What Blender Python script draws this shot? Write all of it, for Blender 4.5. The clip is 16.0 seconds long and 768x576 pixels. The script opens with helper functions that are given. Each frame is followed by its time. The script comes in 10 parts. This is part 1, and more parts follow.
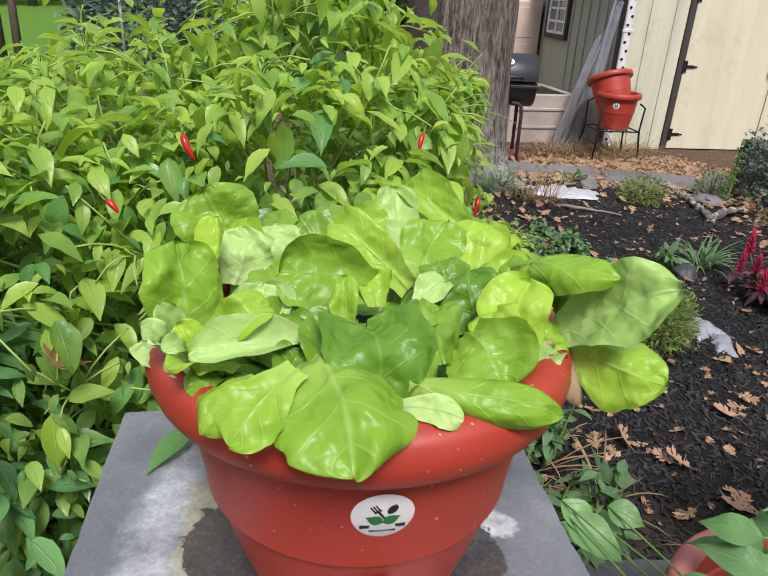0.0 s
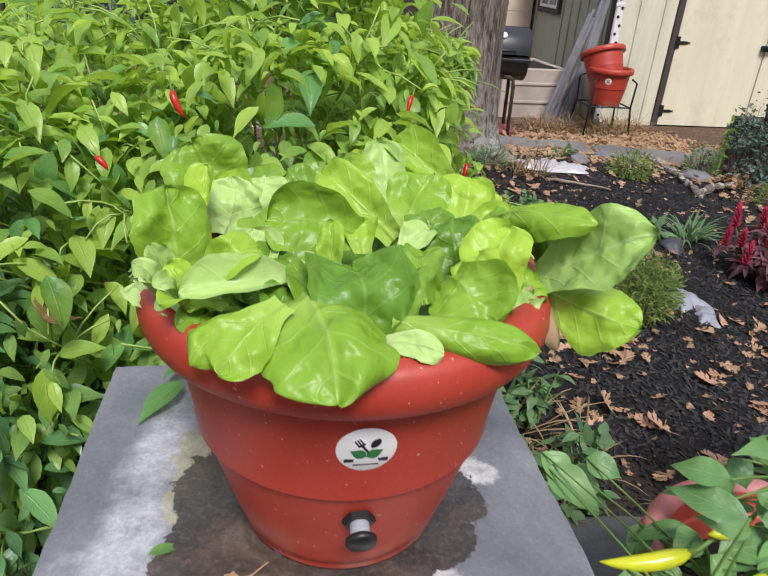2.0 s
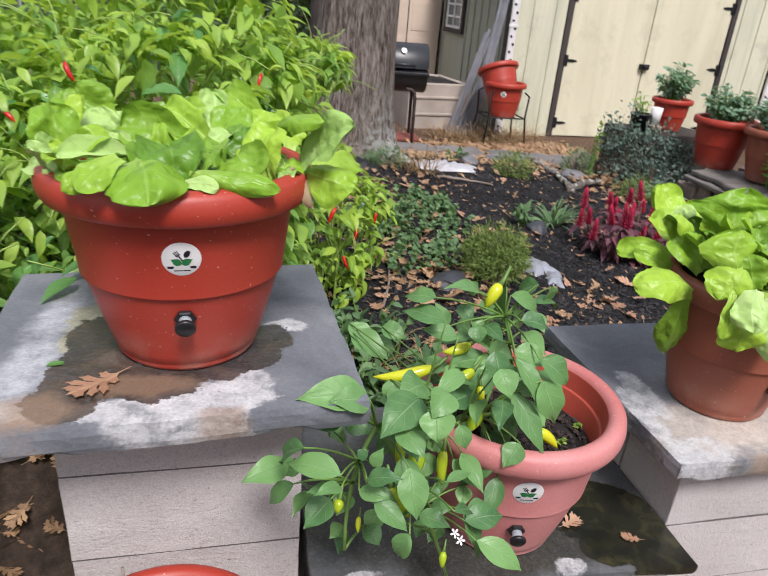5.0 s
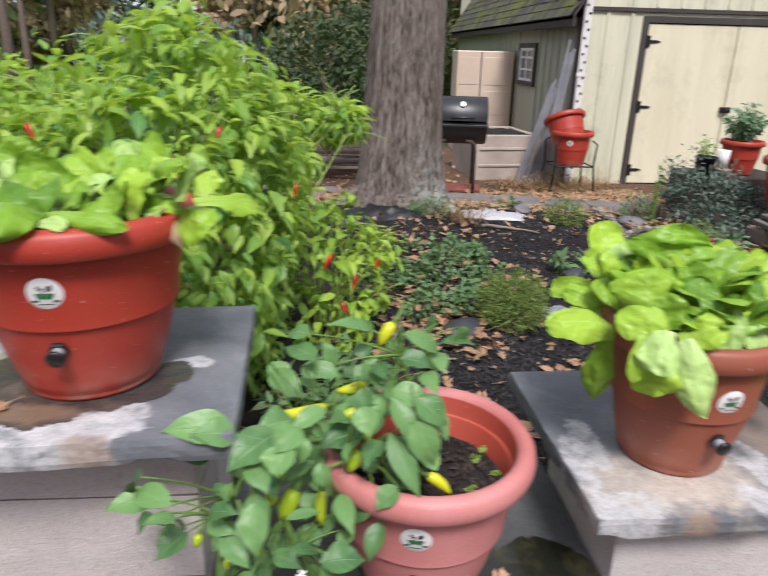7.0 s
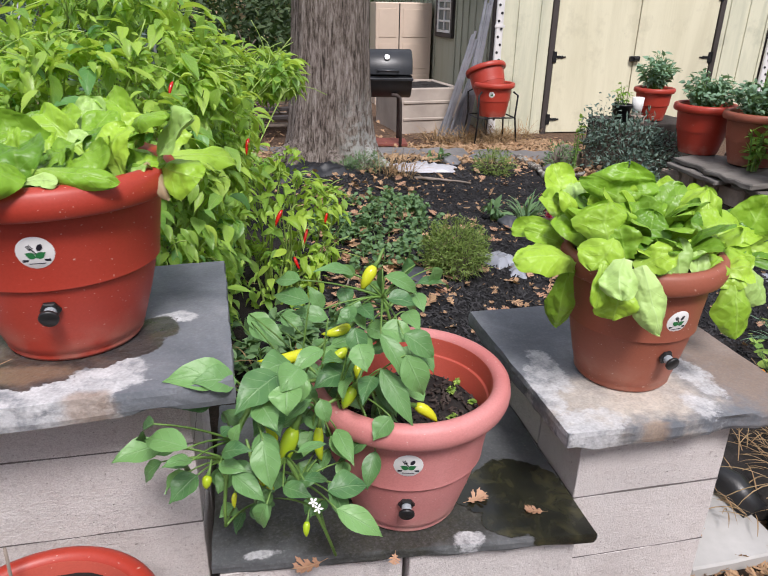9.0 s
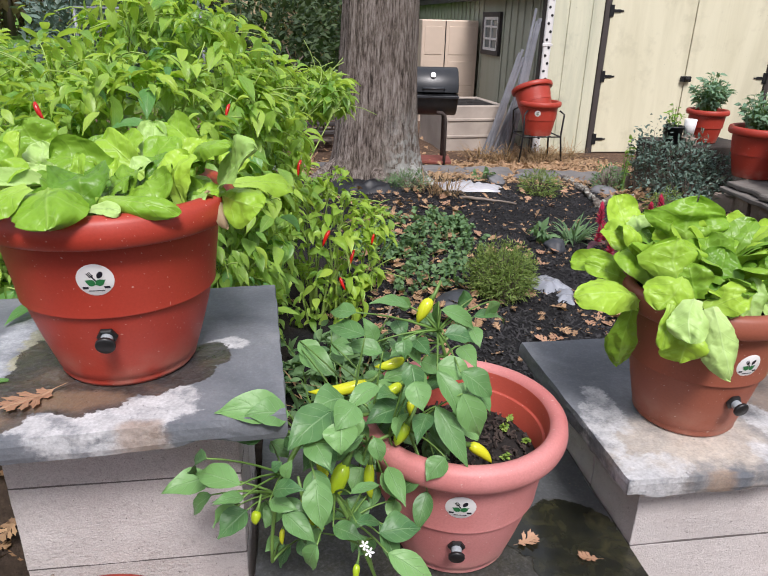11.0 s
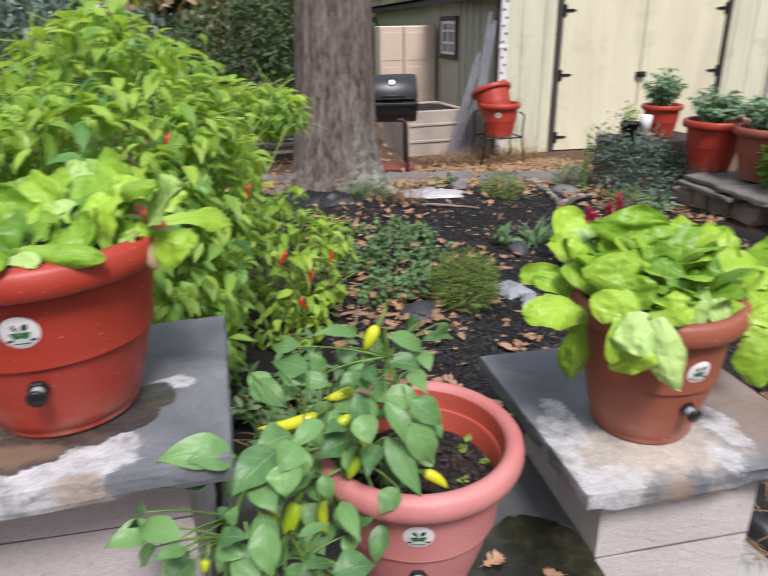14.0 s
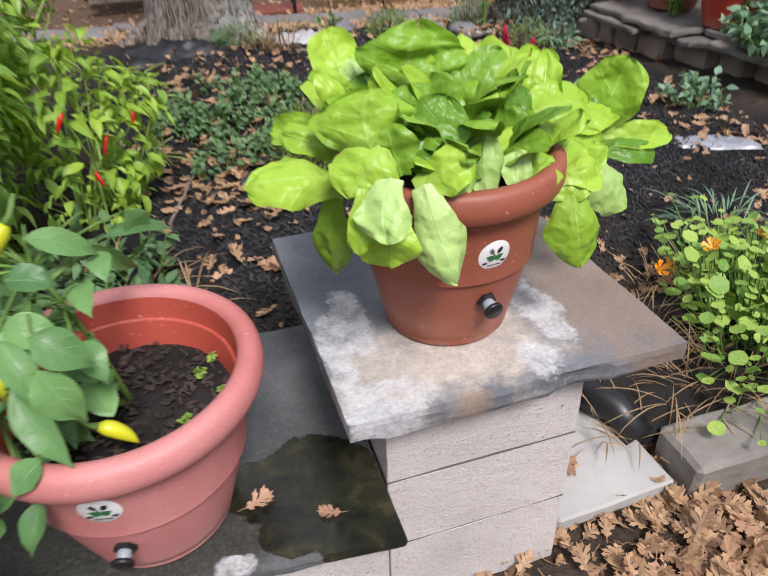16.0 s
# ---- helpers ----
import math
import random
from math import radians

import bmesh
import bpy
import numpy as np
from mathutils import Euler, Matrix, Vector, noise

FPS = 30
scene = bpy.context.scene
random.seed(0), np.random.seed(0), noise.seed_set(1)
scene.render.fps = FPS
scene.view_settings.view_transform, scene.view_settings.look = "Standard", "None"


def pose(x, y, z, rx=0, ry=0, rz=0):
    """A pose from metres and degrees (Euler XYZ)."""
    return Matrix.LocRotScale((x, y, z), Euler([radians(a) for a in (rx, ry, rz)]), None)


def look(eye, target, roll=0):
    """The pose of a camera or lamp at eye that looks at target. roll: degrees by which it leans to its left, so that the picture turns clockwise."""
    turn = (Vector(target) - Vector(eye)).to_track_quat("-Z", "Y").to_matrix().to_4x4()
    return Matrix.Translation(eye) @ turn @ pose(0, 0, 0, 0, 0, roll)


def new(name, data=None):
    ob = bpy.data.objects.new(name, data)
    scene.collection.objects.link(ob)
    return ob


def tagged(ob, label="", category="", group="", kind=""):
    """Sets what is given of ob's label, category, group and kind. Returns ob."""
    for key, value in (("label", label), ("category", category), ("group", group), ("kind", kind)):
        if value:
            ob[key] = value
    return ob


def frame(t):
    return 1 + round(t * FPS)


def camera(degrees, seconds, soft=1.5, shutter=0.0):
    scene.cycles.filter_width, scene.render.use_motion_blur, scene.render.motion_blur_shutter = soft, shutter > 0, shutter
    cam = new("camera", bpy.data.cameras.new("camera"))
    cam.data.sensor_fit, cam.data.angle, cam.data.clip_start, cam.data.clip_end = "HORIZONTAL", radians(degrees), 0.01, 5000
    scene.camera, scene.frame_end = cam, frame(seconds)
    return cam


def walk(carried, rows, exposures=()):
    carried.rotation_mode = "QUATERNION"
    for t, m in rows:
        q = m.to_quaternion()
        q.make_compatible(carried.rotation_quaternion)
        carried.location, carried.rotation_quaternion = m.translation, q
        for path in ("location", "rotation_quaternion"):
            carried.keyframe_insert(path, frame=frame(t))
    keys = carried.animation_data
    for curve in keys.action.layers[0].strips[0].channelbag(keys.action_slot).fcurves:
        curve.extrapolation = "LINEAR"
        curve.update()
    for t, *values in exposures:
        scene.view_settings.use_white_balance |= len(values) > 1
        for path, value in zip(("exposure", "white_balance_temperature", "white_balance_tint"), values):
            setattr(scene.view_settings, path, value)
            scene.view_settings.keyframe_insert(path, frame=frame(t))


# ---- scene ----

cam = camera(61.3, 16.0, 1.1, 0.5)
PATH = [
    (0, (0.286, 0.090, 1.447), (0.501, 1.897, 0.618), 2.9),
    (0.5, (0.274, 0.124, 1.440), (0.488, 1.928, 0.605), 3.1),
    (1, (0.278, 0.125, 1.441), (0.483, 1.926, 0.597), 3.0),
    (1.5, (0.289, 0.095, 1.438), (0.500, 1.886, 0.573), 3.5),
    (2, (0.289, 0.060, 1.427), (0.534, 1.834, 0.535), 3.8),
    (2.5, (0.246, 0.015, 1.425), (0.548, 1.762, 0.500), 4.7),
    (3, (0.231, -0.039, 1.409), (0.624, 1.668, 0.444), 4.5),
    (3.5, (0.299, -0.105, 1.406), (0.832, 1.539, 0.399), 3.7),
    (3.7, (0.366, -0.138, 1.402), (0.947, 1.489, 0.395), 3.8),
    (5.8, (0.43, -0.52, 1.431), (0.685, 1.323, 0.698), 3.6),
    (6, (0.437, -0.529, 1.438), (0.633, 1.322, 0.706), 2.7),
    (6.5, (0.563, -0.501, 1.428), (0.597, 1.366, 0.712), 1.7),
    (7, (0.802, -0.478, 1.405), (0.959, 1.394, 0.717), 1.4),
    (7.5, (0.897, -0.497, 1.404), (1.203, 1.355, 0.712), -0.9),
    (8, (0.861, -0.51, 1.391), (1.219, 1.318, 0.661), -1.0),
    (8.5, (0.767, -0.515, 1.4), (1.14, 1.289, 0.623), -0.4),
    (9, (0.686, -0.528, 1.398), (1.068, 1.264, 0.597), 1.0),
    (9.5, (0.646, -0.519, 1.405), (1.023, 1.279, 0.616), 2.3),
    (10, (0.631, -0.505, 1.42), (0.98, 1.309, 0.654), 2.9),
    (10.2, (0.638, -0.495, 1.41), (0.972, 1.325, 0.652), 2.9),
    (12.3, (0.679, -0.452, 1.436), (0.883, 1.377, 0.653), -0.7),
    (12.5, (0.694, -0.433, 1.424), (0.913, 1.392, 0.637), -0.6),
    (13, (0.658, -0.42, 1.451), (0.884, 1.405, 0.663), -0.3),
    (13.5, (0.657, -0.438, 1.433), (0.848, 1.383, 0.627), -0.6),
    (14, (0.721, -0.452, 1.451), (1.069, 1.369, 0.7), -1.1),
    (14.5, (0.786, -0.451, 1.406), (1.366, 1.296, 0.624), -0.2),
    (15, (0.945, -0.398, 1.363), (1.484, 1.326, 0.504), -0.8),
    (15.5, (1.065, -0.341, 1.343), (1.525, 1.344, 0.369), -2.5),
    (16, (1.165, -0.19, 1.304), (1.631, 1.391, 0.171), -2.1),
]
walk(cam, [(t, look(eye, target, roll)) for t, eye, target, roll in PATH], [(0.0, 0.0, 6400, 15), (3.5, 0.0, 6400, 15), (6.0, 0.08, 6400, 15), (16.0, 0.08, 6400, 15)])

# ---------------------------------------------------------------- world and sun
world = bpy.data.worlds.new("overcast")
world.use_nodes = True
scene.world = world
wn = world.node_tree.nodes
sky = wn.new("ShaderNodeTexSky")
sky.sky_type, sky.sun_disc = "NISHITA", False
sky.sun_elevation, sky.sun_rotation = radians(54), radians(186)
sky.air_density, sky.dust_density, sky.ozone_density = 1.0, 3.0, 1.0
veil = wn.new("ShaderNodeMix")
veil.data_type = "RGBA"
veil.inputs[0].default_value = 0.75
veil.inputs[7].default_value = (7.2, 7.6, 8.3, 1)      # cloud cover, evenly bright
world.node_tree.links.new(sky.outputs[0], veil.inputs[6])
world.node_tree.links.new(veil.outputs[2], wn["Background"].inputs[0])
wn["Background"].inputs[1].default_value = 0.11
sun = new("sun", bpy.data.lights.new("sun", "SUN"))
sun.data.energy, sun.data.angle, sun.data.color = 3.85, radians(16), (1, 0.97, 0.93)
sun.matrix_world = look((1.1, -4.2, 8.0), (0.5, 1.5, 0.0))
scene.view_settings.exposure = 0.0

# ---------------------------------------------------------------- materials
def hexed(r, g, b):
    return (r, g, b, 1.0)


class Paint:
    """A node material: p.noise(), p.ramp(), p.mix() give sockets; p.done() wires them into the surface."""

    def __init__(self, name, where="world"):
        self.m = bpy.data.materials.new(name)
        self.m.use_nodes = True
        self.t = self.m.node_tree
        self.b = self.t.nodes["Principled BSDF"]
        if where == "world":
            self.co = self.t.nodes.new("ShaderNodeNewGeometry").outputs["Position"]
        else:
            self.co = self.t.nodes.new("ShaderNodeTexCoord").outputs["Object" if where == "object" else "UV"]

    def link(self, a, b):
        self.t.links.new(a, b)

    def put(self, socket, value):
        if hasattr(value, "links"):
            self.link(value, socket)
        else:
            socket.default_value = value

    def noise(self, scale, detail=4.0, rough=0.55, stretch=None, warp=0.0, co=None):
        n = self.t.nodes.new("ShaderNodeTexNoise")
        n.inputs["Scale"].default_value, n.inputs["Detail"].default_value = scale, detail
        n.inputs["Roughness"].default_value, n.inputs["Distortion"].default_value = rough, warp
        c = co or self.co
        if stretch:
            v = self.t.nodes.new("ShaderNodeMapping")
            v.inputs["Scale"].default_value = stretch
            self.link(c, v.inputs["Vector"])
            c = v.outputs[0]
        self.link(c, n.inputs["Vector"])
        return n.outputs["Fac"]

    def cells(self, scale, feature="F1", stretch=None, out="Distance"):
        n = self.t.nodes.new("ShaderNodeTexVoronoi")
        n.feature = feature
        n.inputs["Scale"].default_value = scale
        c = self.co
        if stretch:
            v = self.t.nodes.new("ShaderNodeMapping")
            v.inputs["Scale"].default_value = stretch
            self.link(c, v.inputs["Vector"])
            c = v.outputs[0]
        self.link(c, n.inputs["Vector"])
        return n.outputs[out]

    def ramp(self, fac, *stops):
        n = self.t.nodes.new("ShaderNodeValToRGB")
        e = n.color_ramp.elements
        while len(e) < len(stops):
            e.new(0.5)
        for k, (at, colour) in enumerate(stops):
            e[k].position = at
            e[k].color = colour if hasattr(colour, "__len__") else (colour, colour, colour, 1)
        self.put(n.inputs[0], fac)
        return n.outputs[0]

    def mix(self, fac, a, b, how="MIX"):
        n = self.t.nodes.new("ShaderNodeMix")
        n.data_type, n.blend_type = "RGBA", how
        self.put(n.inputs[0], fac)
        self.put(n.inputs[6], a)
        self.put(n.inputs[7], b)
        return n.outputs[2]

    def math(self, how, a, b=0.0, c=0.0):
        n = self.t.nodes.new("ShaderNodeMath")
        n.operation = how
        for k, v in enumerate((a, b, c)):
            self.put(n.inputs[k], v)
        return n.outputs[0]

    def axis(self, k, co=None):
        n = self.t.nodes.new("ShaderNodeSeparateXYZ")
        self.link(co or self.co, n.inputs[0])
        return n.outputs[k]

    def blot(self, x, y, rx, ry, soft=0.25, ragged=0.5, scale=9.0):
        """A stain with a ragged outline round (x, y): 1 inside, 0 outside."""
        dx = self.math("DIVIDE", self.math("SUBTRACT", self.axis(0), x), rx)
        dy = self.math("DIVIDE", self.math("SUBTRACT", self.axis(1), y), ry)
        d = self.math("SQRT", self.math("ADD", self.math("MULTIPLY", dx, dx), self.math("MULTIPLY", dy, dy)))
        d = self.math("ADD", d, self.math("MULTIPLY", self.math("SUBTRACT", self.noise(scale, 8, 0.68), 0.5), ragged * 2))
        n = self.t.nodes.new("ShaderNodeMapRange")
        n.interpolation_type = "SMOOTHSTEP"
        self.put(n.inputs[0], d)
        n.inputs[1].default_value, n.inputs[2].default_value = 1.0 + soft / 2, 1.0 - soft / 2
        return n.outputs[0]

    def random(self, island=False):
        if island:
            return self.t.nodes.new("ShaderNodeNewGeometry").outputs["Random Per Island"]
        return self.t.nodes.new("ShaderNodeObjectInfo").outputs["Random"]

    def done(self, colour, rough=0.8, height=None, depth=0.002, strength=0.6, metal=0.0, spec=0.5, thin=None):
        self.put(self.b.inputs["Base Color"], colour)
        self.put(self.b.inputs["Roughness"], rough)
        self.b.inputs["Metallic"].default_value = metal
        self.put(self.b.inputs["Specular IOR Level"], spec)
        if height is not None:
            n = self.t.nodes.new("ShaderNodeBump")
            n.inputs["Strength"].default_value, n.inputs["Distance"].default_value = strength, depth
            self.put(n.inputs["Height"], height)
            self.link(n.outputs[0], self.b.inputs["Normal"])
        if thin is not None:                      # light that passes through a leaf
            fac, tint = thin
            tr = self.t.nodes.new("ShaderNodeBsdfTranslucent")
            self.put(tr.inputs[0], tint)
            mx = self.t.nodes.new("ShaderNodeMixShader")
            mx.inputs[0].default_value = fac
            self.link(self.b.outputs[0], mx.inputs[1])
            self.link(tr.outputs[0], mx.inputs[2])
            self.link(mx.outputs[0], self.t.nodes["Material Output"].inputs[0])
        return self.m


def plain(name, colour, rough=0.6, metal=0.0, grain=60.0, vary=0.25, bumpy=0.0008, where="object"):
    p = Paint(name, where)
    a = p.noise(grain, 5)
    b = p.noise(grain * 0.12, 3)
    dark = hexed(*[c * (1 - vary) for c in colour])
    light = hexed(*[min(1, c * (1 + vary)) for c in colour])
    c = p.mix(p.ramp(b, (0.3, 0.0), (0.7, 1.0)), dark, light)
    c = p.mix(p.math("MULTIPLY", p.ramp(a, (0.35, 0.0), (0.75, 1.0)), 0.35), c, dark)
    r = p.math("ADD", p.math("MULTIPLY", a, 0.25), rough - 0.12)
    return p.done(c, r, a, bumpy, 0.5, metal)


def terracotta_plastic(name, body, worn, gloss=0.42):
    """Moulded clay-coloured plastic: faded streaks, scuffs and dust near the foot."""
    p = Paint(name, "object")
    big = p.noise(3.0, 4, 0.6, (1, 1, 0.35))
    fine = p.noise(160, 4)
    c = p.mix(p.ramp(big, (0.35, 0.0), (0.75, 1.0)), hexed(*body), hexed(*worn))
    speck = p.ramp(p.noise(75, 2, 0.4), (0.745, 0.0), (0.77, 1.0))
    c = p.mix(p.math("MULTIPLY", speck, 0.55), c, hexed(0.62, 0.42, 0.34))
    c = p.mix(p.math("MULTIPLY", p.ramp(p.noise(240, 3, 0.6), (0.4, 0.0), (0.7, 1.0)), 0.22), c, hexed(*[q * 0.6 for q in body]))
    c = p.mix(p.ramp(p.noise(210, 1, 0.3), (0.76, 0.0), (0.79, 0.6)), c, hexed(0.66, 0.5, 0.44))
    dust = p.math("MULTIPLY", p.ramp(p.axis(2), (0.0, 1.0), (0.09, 0.0)), p.ramp(p.noise(14, 5), (0.4, 0.0), (0.75, 0.6)))
    c = p.mix(dust, c, hexed(0.5, 0.33, 0.26))
    return p.done(c, p.math("ADD", p.math("MULTIPLY", big, 0.25), gloss - 0.1), fine, 0.0006, 0.35)


POT_RED = terracotta_plastic("pot_red_plastic", (0.37, 0.034, 0.018), (0.42, 0.05, 0.03))
POT_PINK = terracotta_plastic("pot_faded_plastic", (0.5, 0.155, 0.145), (0.63, 0.27, 0.26), 0.5)
POT_BROWN = terracotta_plastic("pot_brown_plastic", (0.27, 0.075, 0.042), (0.33, 0.1, 0.06), 0.5)
POT_INNER = terracotta_plastic("pot_inner_plastic", (0.44, 0.07, 0.045), (0.5, 0.1, 0.07), 0.5)


def slab_material(name, stains):
    """Blue-grey flagstone with mineral stains."""
    p = Paint(name, "world")
    n1 = p.noise(5.0, 7, 0.6, warp=0.6)
    n2 = p.noise(38, 6, 0.65)
    n3 = p.noise(180, 3)
    c = p.ramp(n1, (0.28, hexed(0.085, 0.096, 0.112)), (0.5, hexed(0.145, 0.158, 0.18)), (0.72, hexed(0.235, 0.245, 0.265)))
    c = p.mix(p.ramp(n2, (0.45, 0.0), (0.8, 0.3)), c, hexed(0.13, 0.135, 0.145))
    wet = None
    for kind, x, y, rx, ry in stains:
        if kind == "white":
            c = p.mix(p.math("MULTIPLY", p.math("MULTIPLY", p.blot(x, y, rx * 1.1, ry * 1.1, 0.35, 1.1, 20), p.ramp(p.noise(26, 6, 0.7), (0.36, 0.3), (0.52, 1.0))), 0.85), c, p.ramp(n2, (0.3, hexed(0.45, 0.45, 0.46)), (0.7, hexed(0.68, 0.68, 0.69))))
        elif kind == "pale":
            c = p.mix(p.math("MULTIPLY", p.math("MULTIPLY", p.blot(x, y, rx * 1.15, ry * 1.15, 0.9, 0.9, 16), p.ramp(p.noise(20, 7, 0.75), (0.34, 0.15), (0.62, 1.0))), 0.7), c, p.ramp(n2, (0.3, hexed(0.4, 0.42, 0.46)), (0.7, hexed(0.62, 0.64, 0.68))))
        elif kind == "cream":
            c = p.mix(p.math("MULTIPLY", p.math("MULTIPLY", p.blot(x, y, rx, ry, 0.9, 1.0, 16), p.ramp(p.noise(14, 5, 0.6), (0.3, 0.55), (0.6, 1.0))), 0.85), c, p.ramp(n2, (0.3, hexed(0.5, 0.43, 0.36)), (0.7, hexed(0.68, 0.61, 0.53))))
        elif kind == "olive":
            c = p.mix(p.math("MULTIPLY", p.blot(x, y, rx * 1.1, ry * 1.1, 0.4, 1.4, 30), 0.75), c, p.ramp(n2, (0.3, hexed(0.25, 0.24, 0.13)), (0.7, hexed(0.47, 0.45, 0.3))))
        elif kind == "rust":
            c = p.mix(p.math("MULTIPLY", p.blot(x, y, rx, ry, 0.9, 1.0, 18), 0.6), c, hexed(0.3, 0.19, 0.115))
        elif kind == "wet":
            w = p.blot(x, y, rx * 1.05, ry * 1.05, 0.05, 0.75, 20)
            brown = p.ramp(p.noise(9, 5, 0.65, warp=0.8), (0.33, hexed(0.018, 0.016, 0.016)), (0.5, hexed(0.042, 0.03, 0.024)), (0.62, hexed(0.085, 0.052, 0.034)), (0.76, hexed(0.15, 0.12, 0.1)))
            c = p.mix(p.math("MULTIPLY", w, 0.94), c, brown)
            wet = w if wet is None else p.math("MAXIMUM", wet, w)
        elif kind == "dull":
            c = p.mix(p.math("MULTIPLY", p.blot(x, y, rx, ry, 0.4, 0.6, 9), 0.72), c, p.ramp(n1, (0.3, hexed(0.03, 0.032, 0.03)), (0.7, hexed(0.095, 0.098, 0.095))))
        elif kind == "puddle":
            w = p.math("MULTIPLY", p.blot(x, y, rx, ry, 0.07, 0.45, 12), 1.3)
            wet = w if wet is None else p.math("MAXIMUM", wet, w)
        elif kind == "moss":
            w = p.blot(x, y, rx, ry, 0.5, 0.7, 9)
            c = p.mix(p.math("MULTIPLY", w, 0.9), c, p.ramp(n2, (0.3, hexed(0.008, 0.009, 0.007)), (0.75, hexed(0.035, 0.034, 0.018))))
            wet = p.math("MULTIPLY", w, 0.45) if wet is None else p.math("MAXIMUM", wet, p.math("MULTIPLY", w, 0.45))
    c = p.mix(p.ramp(p.noise(90, 2, 0.4), (0.74, 0.0), (0.78, 0.5)), c, hexed(0.06, 0.06, 0.06))
    c = p.mix(p.math("MULTIPLY", p.ramp(n3, (0.35, 0.0), (0.7, 1.0)), 0.3), c, hexed(0.1, 0.1, 0.105))
    c = p.mix(p.math("MULTIPLY", p.ramp(p.noise(120, 4, 0.7), (0.5, 0.0), (0.72, 1.0)), 0.1), c, hexed(0.5, 0.51, 0.53))
    sheet = None
    for kind, x, y, rx, ry in stains:
        if kind == "puddle":
            w = p.blot(x, y, rx, ry, 0.07, 0.45, 12)
            sheet = w if sheet is None else p.math("MAXIMUM", sheet, w)
    if sheet is not None:
        c = p.mix(p.math("MULTIPLY", sheet, 0.94), c, p.ramp(p.noise(16, 5, 0.6, warp=0.6), (0.35, hexed(0.006, 0.007, 0.005)), (0.55, hexed(0.02, 0.02, 0.01)), (0.72, hexed(0.055, 0.05, 0.02))))
    r = p.math("ADD", 0.55, p.math("MULTIPLY", n2, 0.3))
    if wet is not None:
        r = p.math("SUBTRACT", r, p.math("MULTIPLY", wet, 0.38))
    h = p.math("ADD", p.math("MULTIPLY", n1, 1.2), p.math("ADD", p.math("MULTIPLY", n2, 0.5), p.math("MULTIPLY", n3, 0.12)))
    if sheet is not None:
        h = p.math("MULTIPLY", h, p.math("SUBTRACT", 1.0, p.math("MULTIPLY", sheet, 0.85)))
    return p.done(c, r, h, 0.006, 0.6)


SLAB_LEFT = slab_material("flagstone_left", [("pale", 0.092, 0.84, 0.03, 0.07), ("pale", 0.085, 0.74, 0.034, 0.11), ("pale", 0.085, 0.62, 0.036, 0.09), ("pale", 0.055, 0.54, 0.05, 0.07), ("cream", 0.05, 0.475, 0.07, 0.035), ("white", 0.28, 0.475, 0.08, 0.042), ("white", 0.37, 0.485, 0.065, 0.06), ("white", 0.43, 0.525, 0.05, 0.055), ("white", 0.515, 0.735, 0.04, 0.022),
                                               ("olive", 0.15, 0.775, 0.03, 0.07), ("olive", 0.14, 0.7, 0.022, 0.04), ("rust", 0.05, 0.45, 0.08, 0.025),
                                               ("wet", 0.205, 0.625, 0.05, 0.06), ("wet", 0.165, 0.7, 0.042, 0.085), ("wet", 0.155, 0.59, 0.04, 0.07), ("wet", 0.155, 0.5, 0.052, 0.045), ("wet", 0.225, 0.56, 0.08, 0.055), ("wet", 0.3, 0.555, 0.07, 0.055), ("wet", 0.38, 0.59, 0.06, 0.045), ("wet", 0.455, 0.63, 0.045, 0.05), ("wet", 0.485, 0.69, 0.04, 0.05),
                                               ("rust", 0.13, 0.49, 0.05, 0.045), ("rust", 0.27, 0.545, 0.09, 0.03), ("rust", 0.4, 0.45, 0.04, 0.02)])
SLAB_RIGHT = slab_material("flagstone_right", [("rust", 1.84, 0.7, 0.12, 0.26), ("cream", 1.43, 0.575, 0.13, 0.09), ("cream", 1.57, 0.6, 0.12, 0.1), ("white", 1.37, 0.73, 0.03, 0.09), ("white", 1.325, 0.66, 0.028, 0.09), ("white", 1.37, 0.515, 0.08, 0.045), ("white", 1.71, 0.65, 0.032, 0.08), ("white", 1.645, 0.53, 0.035, 0.045), ("rust", 1.5, 0.475, 0.03, 0.02)])
SLAB_LOW = slab_material("flagstone_low", [("dull", 1.0, 0.7, 0.6, 0.5), ("moss", 0.75, 0.72, 0.26, 0.2), ("moss", 0.98, 0.53, 0.2, 0.09), ("puddle", 1.24, 0.59, 0.12, 0.11), ("puddle", 1.31, 0.5, 0.1, 0.1), ("puddle", 1.2, 0.5, 0.07, 0.05), ("puddle", 1.15, 0.61, 0.06, 0.06), ("white", 1.09, 0.463, 0.028, 0.018), ("white", 0.66, 0.5, 0.03, 0.012)])


